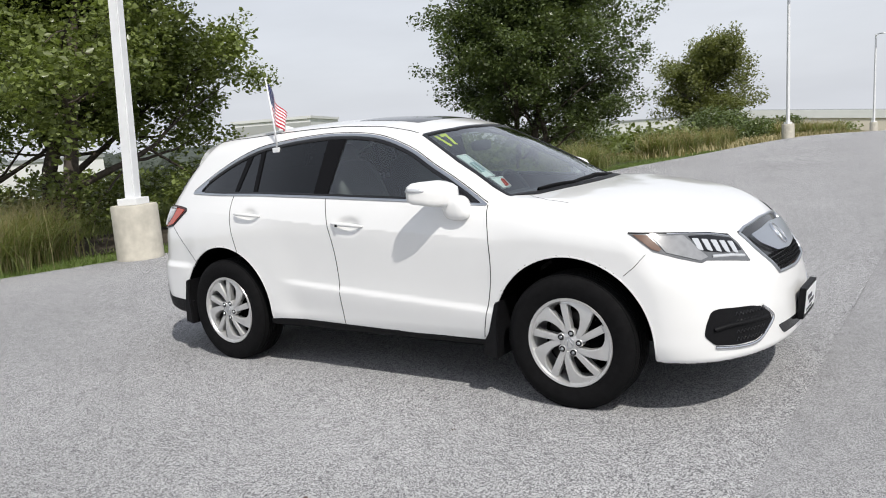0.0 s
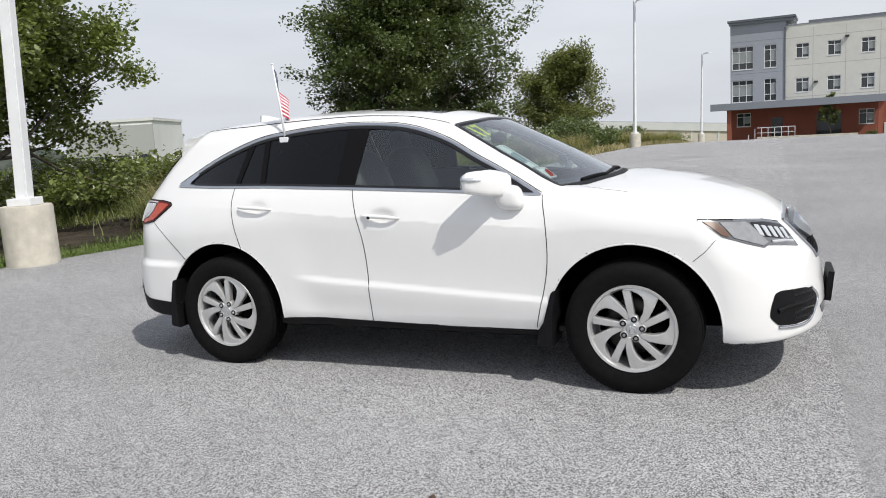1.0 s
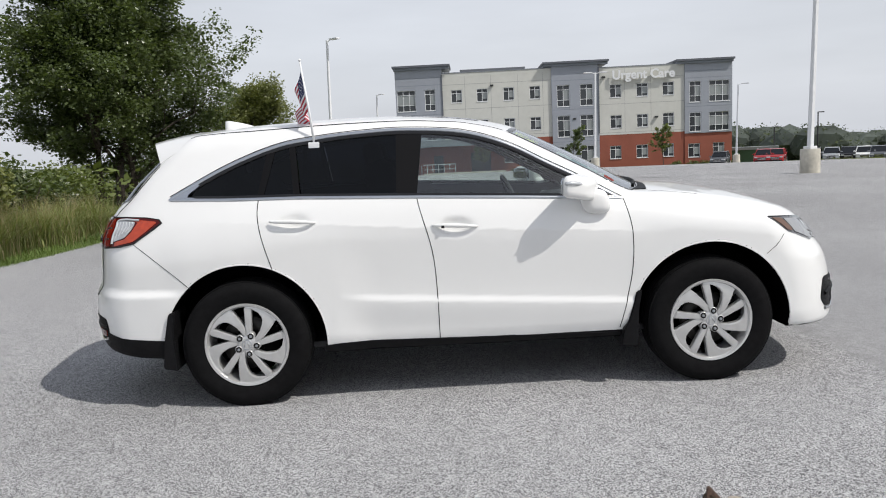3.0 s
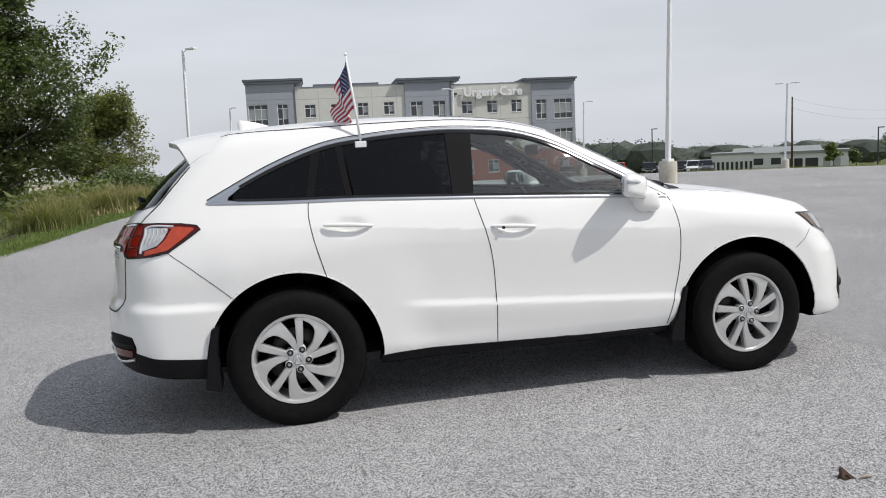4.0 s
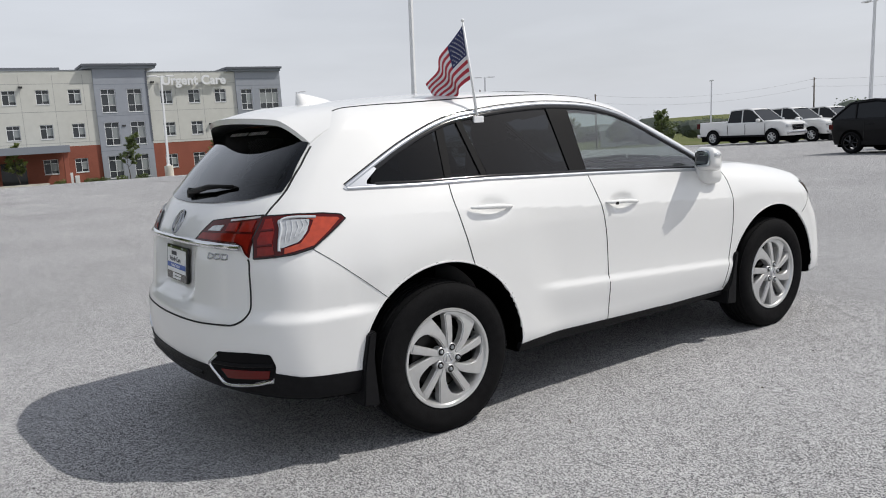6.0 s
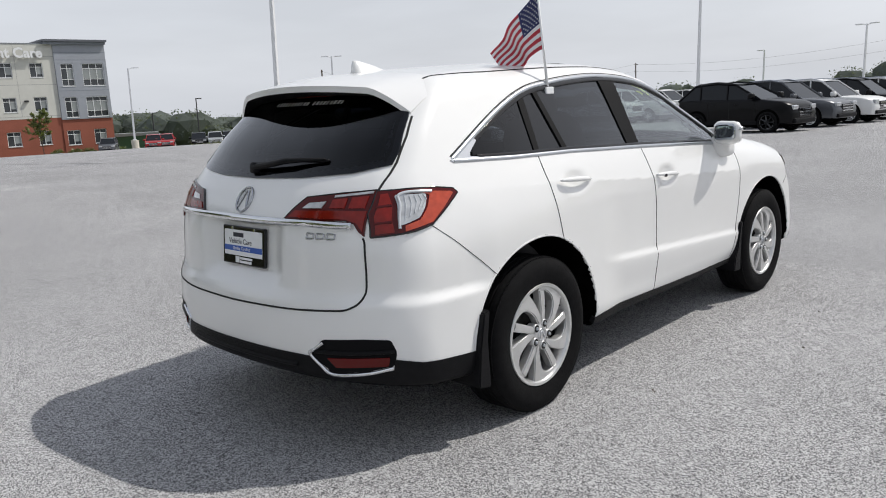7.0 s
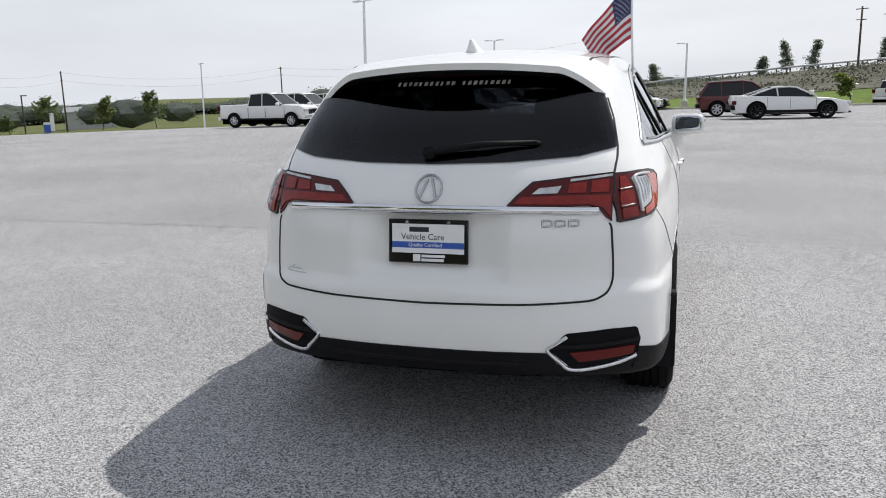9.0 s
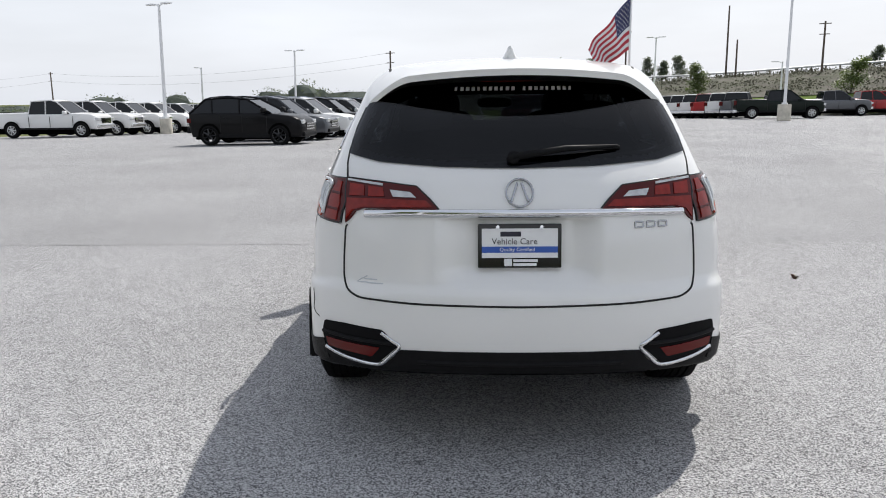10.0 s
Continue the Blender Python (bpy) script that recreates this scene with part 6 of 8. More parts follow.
tagged(far_weeds, "rough meadow grass further along the lot", "grass", kind="stuff")

# weeds along the far edge of the lot
edge_rng = np.random.default_rng(12)
run = np.array([(41.5, 80.0), (50.3, 65.4), (60.5, 62.7), (69.3, 55.5), (70.5, 48.5)])
leg = edge_rng.integers(0, 4, 9000)
f_ = edge_rng.random((9000, 1))
spot = run[leg] * (1 - f_) + run[leg + 1] * f_ + np.abs(edge_rng.normal(size=(9000, 1))) * (0.8, 0.9) + 0.25
edge_weeds = blades("weeds_lot_edge", np.column_stack([spot, ground_z(spot[:, 0], spot[:, 1]) - 0.08]), 0.55, 0.06, 0.9, grass_blade, 13, None, 2)
tagged(edge_weeds, "rough green weeds along the far kerb", "grass", kind="stuff")

# young street trees by the building and along the far edge of the lot
for i, (x, y, h, s) in enumerate(((8.2, 96.6, 5.2, 1.5), (19.8, 94.9, 6.2, 2.0), (31.1, 94.0, 6.4, 2.2), (63.8, 64.2, 4.1, 2.3), (59.4, 68.5, 2.8, 1.2), (61.0, 66.9, 2.2, 1.0), (67.2, 60.4, 3.9, 1.8), (70.8, 56.0, 4.2, 2.1), (68.5, -14.8, 2.9, 1.2))):
    make_tree("young_tree", x, y, [(0, 0, h * 0.92, 0.055, 0.0, 0.0)], h, s * 0.72, 2600, 0.20, leaf_deep if i % 2 else leaf_green, 60 + i, "young green street tree with a thin stem", fuzz=0.22, low=h * 0.25, first=0.28, levels=2, group="young trees")


def far_wood(name, rows, seed, label, size=1.1):
    """A line of distant trees as one mass of leaf clumps: rows of x, y, base, radius, height."""
    rng = np.random.default_rng(seed)
    cs, cores = [], bmesh.new()
    for x, y, zb, r, h in rows:
        n = 1000
        q = rng.normal(size=(n, 3))
        q /= np.linalg.norm(q, axis=1)[:, None]
        q *= (0.5 + 0.5 * rng.random((n, 1)))
        bump = 0.8 + 0.35 * rng.random()
        cs.append(q * np.array((r, r, h * 0.5)) * bump * (0.85 + 0.3 * rng.random((n, 1))) + (x, y, zb + h * 0.5))
        # the closed inside of the crown
        ball = bmesh.ops.create_icosphere(cores, subdivisions=2, radius=1.0)["verts"]
        for v in ball:
            k = bump * (0.72 + 0.26 * rng.random())
            v.co = (x + v.co.x * r * k, y + v.co.y * r * k, zb + h * 0.5 + v.co.z * h * 0.5 * k)
    # leaves and cores both take the colour with painted haze
    ob = leaves(name, np.concatenate(cs), size * 0.36, leaf_hazed, None, rng, flat=0.8)
    part("inner_foliage", cores, leaf_hazed, ob)
    return tagged(ob, label, "trees", kind="stuff")


def ring_trees(az0, az1, dist, step, r, h, seed, el=None):
    """Trees along an arc seen from the car."""
    rng = np.random.default_rng(seed)
    out = []
    n = int(abs(az1 - az0) / step) + 1
    for k in range(n):
        a = radians(az0 + (az1 - az0) * (k + 0.8 * rng.random()) / n)
        d = dist * (0.95 + 0.1 * rng.random())
        hh = (h(k / n) if callable(h) else h) * (0.75 + 0.4 * rng.random())
        x, y = d * math.cos(a), d * math.sin(a)
        zb = min(float(ground_z(x, y)), -4.3)
        out.append((x, y, zb, r * (0.8 + 0.4 * rng.random()), max(hh - 4.3 - zb, 2.0)))
    return out


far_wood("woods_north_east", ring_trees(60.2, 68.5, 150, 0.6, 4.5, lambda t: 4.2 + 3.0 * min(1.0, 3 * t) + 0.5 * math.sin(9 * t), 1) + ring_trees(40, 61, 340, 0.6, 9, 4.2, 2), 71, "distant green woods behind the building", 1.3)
far_wood("woods_far", ring_trees(28, 47, 330, 0.7, 9, 3.6, 3) + ring_trees(14, 32, 420, 0.7, 12, 4.6, 4) + ring_trees(-7, 14, 420, 0.36, 15, 9.6, 9) + ring_trees(68, 86, 420, 0.9, 10, 4.0, 5) + ring_trees(140, 250, 300, 1.0, 10, 9, 6), 72, "distant tree line with haze in its leaf colour", 2.2)
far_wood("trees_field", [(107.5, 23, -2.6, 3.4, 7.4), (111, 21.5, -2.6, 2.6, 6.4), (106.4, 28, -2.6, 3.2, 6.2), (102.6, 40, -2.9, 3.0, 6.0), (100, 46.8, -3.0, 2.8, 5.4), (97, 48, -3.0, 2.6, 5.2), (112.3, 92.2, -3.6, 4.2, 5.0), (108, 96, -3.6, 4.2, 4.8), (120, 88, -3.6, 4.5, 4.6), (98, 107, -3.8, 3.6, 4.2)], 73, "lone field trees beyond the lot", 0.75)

# low scrub over the meadow behind the planted strip
rng = np.random.default_rng(31)
cs = []
for k in range(330):
    y = 10 + 88 * rng.random()
    x = float(edge_fn(min(y, 70))) - 3.0 - 42 * rng.random() ** 1.6
    if math.hypot(x + 9.9, y - 21.3) < 2.5:
        continue
    n = 90
    r, h = 0.8 + 0.9 * rng.random(), 0.7 + 0.9 * rng.random()
    q = rng.normal(size=(n, 3))
    q /= np.linalg.norm(q, axis=1)[:, None]
    c = q * (r, r, h * 0.6) * (0.6 + 0.4 * rng.random((n, 1))) + (x, y, float(ground_z(x, y)) + h * 0.45)
    cs.append(c)
tagged(leaves("meadow_scrub", np.concatenate(cs), 0.26, leaf_green, None, rng, 0.8), "low green scrub over the meadow", "scrub", kind="stuff")
# ---------------------------------------------------------------- lamps, poles and buildings
concrete = material("concrete", (0.52, 0.49, 0.42), 0.9, spread=0.10, scale=9, stain=0.22, stain_scale=2.5, bump=0.25, bump_scale=60)
pole_white = material("pole_white", (0.74, 0.75, 0.76), 0.45, spread=0.04, scale=4)
pole_dark = material("pole_dark", (0.03, 0.03, 0.032), 0.6)
wood_pole = material("wood_pole", (0.085, 0.065, 0.05), 0.9, spread=0.3, scale=10)
wire_dark = material("wire_dark", (0.22, 0.22, 0.23), 0.7)


def lamp_post(x, y, top, heads=1, turn=0.0, near=False, base=True, base_h=0.80, base_r=0.335, name="lamp_post", lean=(0.020, -0.010)):
    z = float(ground_z(x, y))
    lp = empty(name, x, y, z, turn, label="tall white steel lot lamp on a round concrete footing" if base else "white steel lot lamp", category="lamp", group="lot lamps")
    seg = 40 if near else 20
    zb = base_h if base else 0.0
    if base:
        bm = bmesh.new()
        lathe(bm, [(0.0, -0.1), (base_r, -0.1), (base_r * 0.985, base_h - 0.03), (base_r * 0.95, base_h), (0, base_h)], seg, "z")
        part("footing", finish(bm), concrete, lp, "weathered concrete footing", smooth=True).data.set_sharp_from_angle(angle=radians(35))
        part("base_cover", boxes((-0.16, 0.16, -0.16, 0.16, base_h, base_h + 0.10), bevel=0.01), pole_white, lp)
    h = top - z
    bm = bmesh.new()
    w0, w1 = 0.085, 0.06
    lx, ly = lean[0] * math.cos(radians(turn)) + lean[1] * math.sin(radians(turn)), -lean[0] * math.sin(radians(turn)) + lean[1] * math.cos(radians(turn))
    vs = [bm.verts.new((sx * w + lx * (zz - zb), sy * w + ly * (zz - zb), zz)) for w, zz in ((w0, zb + (0.08 if base else 0)), (w1, h)) for sx, sy in ((-1, -1), (1, -1), (1, 1), (-1, 1))]
    for k in range(4):
        bm.faces.new((vs[k], vs[(k + 1) % 4], vs[4 + (k + 1) % 4], vs[4 + k]))
    bm.faces.new(vs[4:])
    bmesh.ops.bevel(bm, geom=[e for e in bm.edges if abs((e.verts[0].co - e.verts[1].co).normalized().z) > 0.9], offset=0.015, segments=2, affect="EDGES")
    part("pole", finish(bm), pole_white, lp)
    for k in range(heads):
        s = 1 if k == 0 else -1
        bm = bmesh.new()
        tube(bm, [(0, 0, h - 0.12), (s * 0.25, 0, h - 0.02), (s * 0.35, 0, h)], 0.03, 6)
        box(bm, *sorted((s * 0.32, s * 0.95)), -0.17, 0.17, h - 0.03, h + 0.05, bevel=0.015)
        bmesh.ops.translate(bm, verts=bm.verts, vec=(lx * (h - zb), ly * (h - zb), 0))
        part("lamp_head", finish(bm), pole_white, lp)
    return lp


lamp_post(-7.18, 2.33, 9.2, 1, 20, near=True, lean=(0.028, 0.036))
lamp_post(-5.6, 42.4, 8.0, 1, -40)
lamp_post(-4.4, 73.9, 6.8, 1, -40)
lamp_post(14.1, 58.2, 6.7, 2, 0)
lamp_post(30.0, 68.4, 5.9, 1, -30)
lamp_post(13.5, 21.9, 9.6, 2, 20, base_h=0.85, base_r=0.34)
lamp_post(42.7, 54.3, 6.0, 2, -30)
lamp_post(41.0, 18.0, 7.0, 2, 60, base_h=0.9, base_r=0.36)
lamp_post(43.5, -19.4, 9.0, 2, 60, base_h=1.0, base_r=0.40)
lamp_post(67.5, -1.3, 5.0, 1, 60, base=True, base_h=0.7)
lamp_post(68.8, 48.4, 4.9, 2, 40, base=False)
lamp_post(65.3, 15.4, 5.8, 2, 70, base=False)
lamp_post(77.1, -19.4, 7.4, 2, 60, base=False)
lamp_post(77.0, 27.8, 4.9, 1, 60, base=False)
lamp_post(69.3, -29.3, 4.5, 1, 60, base=False)


def utility_pole(x, y, top, arms=((0.3, 1.2), (1.6, 1.0)), mat=None, turn=0.0):
    z = float(ground_z(x, y))
    up = empty("utility_pole", x, y, z, turn, label="dark wooden utility pole with cross arms", category="pole", group="utility poles")
    bm = bmesh.new()
    tube(bm, [(0, 0, -0.2), (0, 0, top - z)], [0.17, 0.11], 8)
    part("pole", finish(bm), mat or wood_pole, up, smooth=True)
    for d, w in arms:
        part("cross_arm", boxes((-w * 0.6, w * 0.6, -0.05, 0.05, top - z - d - 0.05, top - z - d + 0.05)), mat or wood_pole, up)
    return up


def slim_pole(x, y, top):
    z = float(ground_z(x, y))
    sp = empty("street_pole", x, y, z, label="slim dark street light pole", category="pole", group="street poles")
    bm = bmesh.new()
    tube(bm, [(0, 0, -0.1), (0, 0, top - z)], [0.09, 0.07], 8)
    part("pole", finish(bm), pole_dark, sp)
    part("lamp_head", boxes((0, 0.7, -0.15, 0.15, top - z - 0.06, top - z + 0.06)), pole_dark, sp)


def seen_at(az, d, cx=-5.0, cy=-1.0):
    return cx + d * math.cos(radians(az)), cy + d * math.sin(radians(az))


wire_ends = []
for x, y, top in ((74.0, 94.8, 7.2), (108.0, 102.5, 6.4), (138.6, 76.3, 7.0), (104.4, 10.4, 8.0), (105.8, -22.2, 10.5), (97.5, -45.5, 10.6)):
    utility_pole(x, y, top, turn=60)
    wire_ends.append((math.degrees(math.atan2(y, x)), x, y, top))
for x, y, top in ((104.0, -36.8, 8.9), (106.5, -36.3, 13.6)):
    utility_pole(x, y, top, arms=())
wire_ends.sort()
for (a0, x0, y0, t0), (a1, x1, y1, t1) in zip(wire_ends, wire_ends[1:]):
    if a0 < 0:
        continue
    for off in (0.25, 1.6):
        bm = bmesh.new()
        pts = [(x0 + (x1 - x0) * t, y0 + (y1 - y0) * t, t0 + (t1 - t0) * t - off - 1.6 * 4 * t * (1 - t)) for t in np.linspace(0, 1, 13)]
        tube(bm, pts, 0.011, 4)
        tagged(part("power_line", finish(bm), wire_dark), "thin sagging power line between the poles", "cable", group="power lines")
for az, d, el, cx, cy in ((59.9, 105, 1.04, -4.4, -2.4), (46.5, 105, 0.35, -3.3, -3.3), (62.9, 120, 0.2, -4.4, -2.4)):
    x, y = seen_at(az, d, cx, cy)
    slim_pole(x, y, 1.42 + d * math.tan(radians(el)))

# ---------------------------------------------------------------- the clinic building
stucco_light = material("stucco_light", (0.56, 0.56, 0.52), 0.9, spread=0.03, scale=2, stain=0.05, stain_scale=0.3)
stucco_grey = material("stucco_grey", (0.30, 0.32, 0.36), 0.9, spread=0.03, scale=2, stain=0.05, stain_scale=0.3)
stucco_dark = material("cornice_grey", (0.11, 0.12, 0.14), 0.7, spread=0.05, scale=2)
cornice_mid = material("cornice_mid", (0.20, 0.22, 0.25), 0.7)
brick_red = material("brick_red", (0.27, 0.085, 0.055), 0.9, spread=0.12, scale=14, stain=0.10, stain_scale=0.5)
frame_white = material("frame_white", (0.74, 0.75, 0.76), 0.5)
pane_dark = material("pane_dark", (0.045, 0.05, 0.055), 0.05, spread=0.3, scale=0.4)
pane_blind = material("pane_blind", (0.26, 0.28, 0.28), 0.35, spread=0.1, scale=1.0)
joint_grey = material("joint_grey", (0.36, 0.36, 0.35), 0.9)

BZ = -3.0
CX, CY, TURN = -3.08, 101.5, math.degrees(math.atan2(-2.8, 45.13))
clinic = empty("clinic_building", CX, CY, BZ, TURN, label="three-storey clinic in pale and grey stucco over red brick", category="building")


def wall_with_windows(name, s0, s1, z0, z1, front, mat, wins, thick=0.35):
    """A wall panel with real openings for windows given as (s0, s1, z0, z1)."""
    bm = bmesh.new()
    ss = sorted({s0, s1, *[w for q in wins for w in q[:2] if s0 < w < s1]})
    zz = sorted({z0, z1, *[w for q in wins for w in q[2:] if z0 < w < z1]})
    for a, b in zip(ss, ss[1:]):
        for c, d in zip(zz, zz[1:]):
            ms, mz = (a + b) / 2, (c + d) / 2
            if any(q[0] < ms < q[1] and q[2] < mz < q[3] for q in wins):
                continue
            bm.faces.new([bm.verts.new(p) for p in ((a, front, c), (b, front, c), (b, front, d), (a, front, d))])
    for q in wins:
        a, b, c, d = q
        for e0, e1 in (((a, c), (b, c)), ((b, c), (b, d)), ((b, d), (a, d)), ((a, d), (a, c))):
            bm.faces.new([bm.verts.new(p) for p in ((e0[0], front, e0[1]), (e1[0], front, e1[1]), (e1[0], front + thick, e1[1]), (e0[0], front + thick, e0[1]))])
    for e0, e1 in (((s0, z0), (s0, z1)), ((s0, z1), (s1, z1)), ((s1, z1), (s1, z0))):
        bm.faces.new([bm.verts.new(p) for p in ((e0[0], front, e0[1]), (e1[0], front, e1[1]), (e1[0], front + 14, e1[1]), (e0[0], front + 14, e0[1]))])
    bmesh.ops.remove_doubles(bm, verts=bm.verts, dist=0.001)
    return part(name, bm, mat, clinic)


def clinic_window(s0, s1, z0, z1, front, tall, cols):
    """A window set back in its opening: frame, glazing bars, panes, some with a blind drawn."""
    y = front + 0.12
    w = part("window", boxes((s0, s1, y + 0.05, y + 0.08, z0, z1)), pane_dark, clinic)
    fr = 0.07
    rows = [(s0, s1, y - 0.02, y + 0.05, z0, z0 + fr), (s0, s1, y - 0.02, y + 0.05, z1 - fr, z1), (s0, s0 + fr, y - 0.02, y + 0.05, z0, z1), (s1 - fr, s1, y - 0.02, y + 0.05, z0, z1)]
    part("window_frame", boxes(*rows), frame_white, w)
    for k in range(1, cols):
        s = s0 + (s1 - s0) * k / cols
        part("glazing_bar", boxes((s - 0.03, s + 0.03, y, y + 0.05, z0, z1)), frame_white, w)
    for t in ((0.30, 0.78) if tall else (0.72,)):
        z = z0 + (z1 - z0) * t
        part("glazing_bar", boxes((s0, s1, y, y + 0.05, z - 0.03, z + 0.03)), frame_white, w)
    lo = z0 + (z1 - z0) * (0.32 if tall else 0.22)
    hi = z0 + (z1 - z0) * (0.76 if tall else 0.70)
    part("blind", boxes((s0 + fr + (0.0 if cols != 2 else (s1 - s0) * 0.42), s1 - fr, y + 0.045, y + 0.049, lo, hi)), pane_blind, w)
    part("window_sill", boxes((s0 - 0.03, s1 + 0.03, front - 0.05, front + 0.12, z0 - 0.06, z0)), frame_white, w)


def floor_row(spans, z0, z1):
    return [(a, b, z0, z1) for a, b in spans]


tower_l = floor_row([(0.18, 2.69), (3.95, 5.37)], 9.23, 12.03) + floor_row([(0.18, 2.69), (3.95, 5.37)], 5.19, 7.92)
light_1 = floor_row([(7.51, 8.98), (10.98, 12.45), (14.56, 16.01), (18.1, 19.55)], 10.12, 11.83) + floor_row([(7.51, 8.98), (10.98, 12.45), (14.56, 16.01), (18.1, 19.55)], 6.0, 7.71)
tower_m = [w for z0, z1 in ((8.9, 11.75), (4.82, 7.67), (0.73, 3.53)) for w in floor_row([(21.74, 23.46), (24.83, 26.6)], z0, z1)]
light_2 = floor_row([(28.87, 30.4), (32.43, 33.94), (35.9, 37.41)], 9.78, 11.51) + floor_row([(28.87, 30.4), (32.43, 33.94), (35.9, 37.41)], 5.68, 7.41)
tower_r = floor_row([(39.41, 40.95), (42.0, 44.69)], 8.64, 11.39) + floor_row([(39.41, 40.95), (42.0, 44.69)], 4.75, 7.27)
brick_1 = [(0.72, 2.39, 2.15, 3.82), (14.44, 16.07, 1.76, 3.53), (17.93, 19.43, 1.77, 3.47), (4.78, 6.08, 0.37, 3.11), (9.87, 12.57, 0.39, 3.35)]
brick_2 = floor_row([(28.76, 30.29), (32.32, 33.89), (35.9, 37.35)], 1.57, 3.31) + floor_row([(39.24, 40.84), (42.55, 44.09)], 1.31, 3.14)
FL, FT = 0.25, 0.0
wall_with_windows("wall_tower", 0.0, 6.32, 5.01, 15.0, FT, stucco_grey, tower_l)
wall_with_windows("wall_pale", 6.32, 21.05, 5.0, 14.07, FL, stucco_light, light_1)
wall_with_windows("wall_tower", 21.05, 27.34, -0.61, 14.55, FT, stucco_grey, tower_m)
wall_with_windows("wall_pale", 27.34, 38.8, 4.81, 13.77, FL, stucco_light, light_2)
wall_with_windows("wall_tower", 38.8, 45.07, 4.52, 14.03, FT, stucco_grey, tower_r)
wall_with_windows("wall_brick", 0.0, 21.05, -0.67, 5.0, FL, brick_red, brick_1)
wall_with_windows("wall_brick", 27.34, 38.8, -0.57, 4.81, FL + 0.02, brick_red, brick_2[:3])
wall_with_windows("wall_brick", 38.8, 45.07, -0.52, 4.52, FL - 0.1, brick_red, brick_2[3:])
for wins, fr_ in ((tower_l, FT), (tower_m, FT), (tower_r, FT), (light_1, FL), (light_2, FL), (brick_1[:3], FL), (brick_2[:3], FL), (brick_2[3:], FL - 0.1)):
    for q in wins:
        clinic_window(*q, fr_, q[3] - q[2] > 1.9, 3 if q[1] - q[0] > 1.9 else 2)
for q in brick_1[3:]:
    part("entrance_door", boxes((q[0], q[1], FL + 0.25, FL + 0.3, q[2], q[3])), pane_dark, clinic)
# roof edges
for s0, s1, z in ((-0.3, 7.51, 15.0), (19.89, 28.7, 14.55), (37.57, 45.29, 14.03)):
    part("cornice", boxes((s0, s1, -0.55, 6, z, z + 0.28), bevel=0.03), stucco_dark, clinic)
    part("cornice_band", boxes((s0 + 0.15, s1 - 0.15, -0.32, 5.8, z - 0.30, z), bevel=0.02), cornice_mid, clinic)
part("roof_screen", boxes((8.81, 17.81, 3, 9, 14.08, 14.72)), stucco_dark, clinic)
for s0, s1, z in ((6.32, 21.05, 14.07), (27.34, 38.8, 13.77)):
    part("parapet_cap", boxes((s0, s1, FL - 0.06, FL + 0.3, z, z + 0.10)), cornice_mid, clinic)
part("roof", boxes((0.12, 44.97, 0.6, 13.9, 12.78, 13.01)), cornice_mid, clinic)
# panel joints in the stucco
for s0, s1, zs_, fr_ in ((6.32, 21.05, (9.24, 5.47, 12.54), FL), (27.34, 38.8, (8.91, 5.1, 12.27), FL), (0.0, 6.32, (8.7, 12.62, 13.57), FT), (21.05, 27.34, (8.49, 12.34, 4.17), FT), (38.8, 45.07, (8.07, 11.85, 12.77), FT)):
    for z in zs_:
        part("panel_joint", boxes((s0, s1, fr_ - 0.006, fr_ + 0.02, z - 0.03, z + 0.03)), joint_grey if fr_ == FL else cornice_mid, clinic)
for s in (9.4, 12.92, 16.54, 19.89, 30.85, 34.34):
    part("panel_joint", boxes((s - 0.025, s + 0.025, FL - 0.007, FL + 0.02, 5.1, 13.6)), joint_grey, clinic)
for s in (6.32, 27.34):
    part("drain_pipe", boxes((s - 0.1, s + 0.06, -0.08, 0.1, 5.1, 13.9)), stucco_dark, clinic)
# entrance canopy, ramp wall and rail
part("canopy", boxes((-1.8, 17.0, -5.0, 0.2, 4.30, 5.14), bevel=0.03), cornice_mid, clinic)
for s in (0.3, 16.5):
    part("canopy_post", boxes((s - 0.25, s + 0.25, -4.4, -3.9, -0.6, 4.30), bevel=0.02), brick_red, clinic)
part("ramp_wall", boxes((3.7, 14.2, -7.4, -7.05, -0.8, 1.0), bevel=0.02), concrete, clinic)
for k in range(9):
    s = 2.0 + k * 0.72
    part("rail_post", boxes((s - 0.03, s + 0.03, -6.7, -6.64, -0.2, 2.1 if s > 3.6 else 0.7 + (s - 2.0) * 0.85)), frame_white, clinic)
part("rail_bar", boxes((3.7, 7.8, -6.7, -6.64, 2.04, 2.11), (3.7, 7.8, -6.7, -6.64, 1.45, 1.5)), frame_white, clinic)
for s, z in ((9.75, 7.01), (13.04, 12.07), (24.03, 7.09), (35.01, 6.83), (28.02, 12.42)):
    part("wall_lamp", boxes((s - 0.22, s + 0.22, -0.1, 0.26, z, z + 0.22), bevel=0.03), pole_dark, clinic)
text_mesh("sign_lettering", "Urgent Care", 1.62, frame_white, clinic, pose(33.27, -0.16, 12.63, 90, 0, 0), 0.10, 0.05)
part("meter_box", boxes((17.7, 18.2, -0.1, 0.25, 0.5, 1.4), (17.1, 17.5, -0.05, 0.25, 0.1, 1.8)), frame_white, clinic)
for i, s in enumerate((13.5, 16.4, 17.5, 19.4, 21.5, 34.0, 35.5, 37.2, 39.0, 32.0)):
    bx = CX + (1.2 * s - 0.00135 * s * s) * 0.998 - 0.12
    by = CY - 0.062 * (1.2 * s - 0.00135 * s * s) - 1.9
    make_bush("low_shrub", bx, by, 0.85, 0.7, 0.9, 420, 0.19, leaf_deep, 500 + i, "low clipped dark shrub at the foot of the wall", group="shrubs along the clinic")

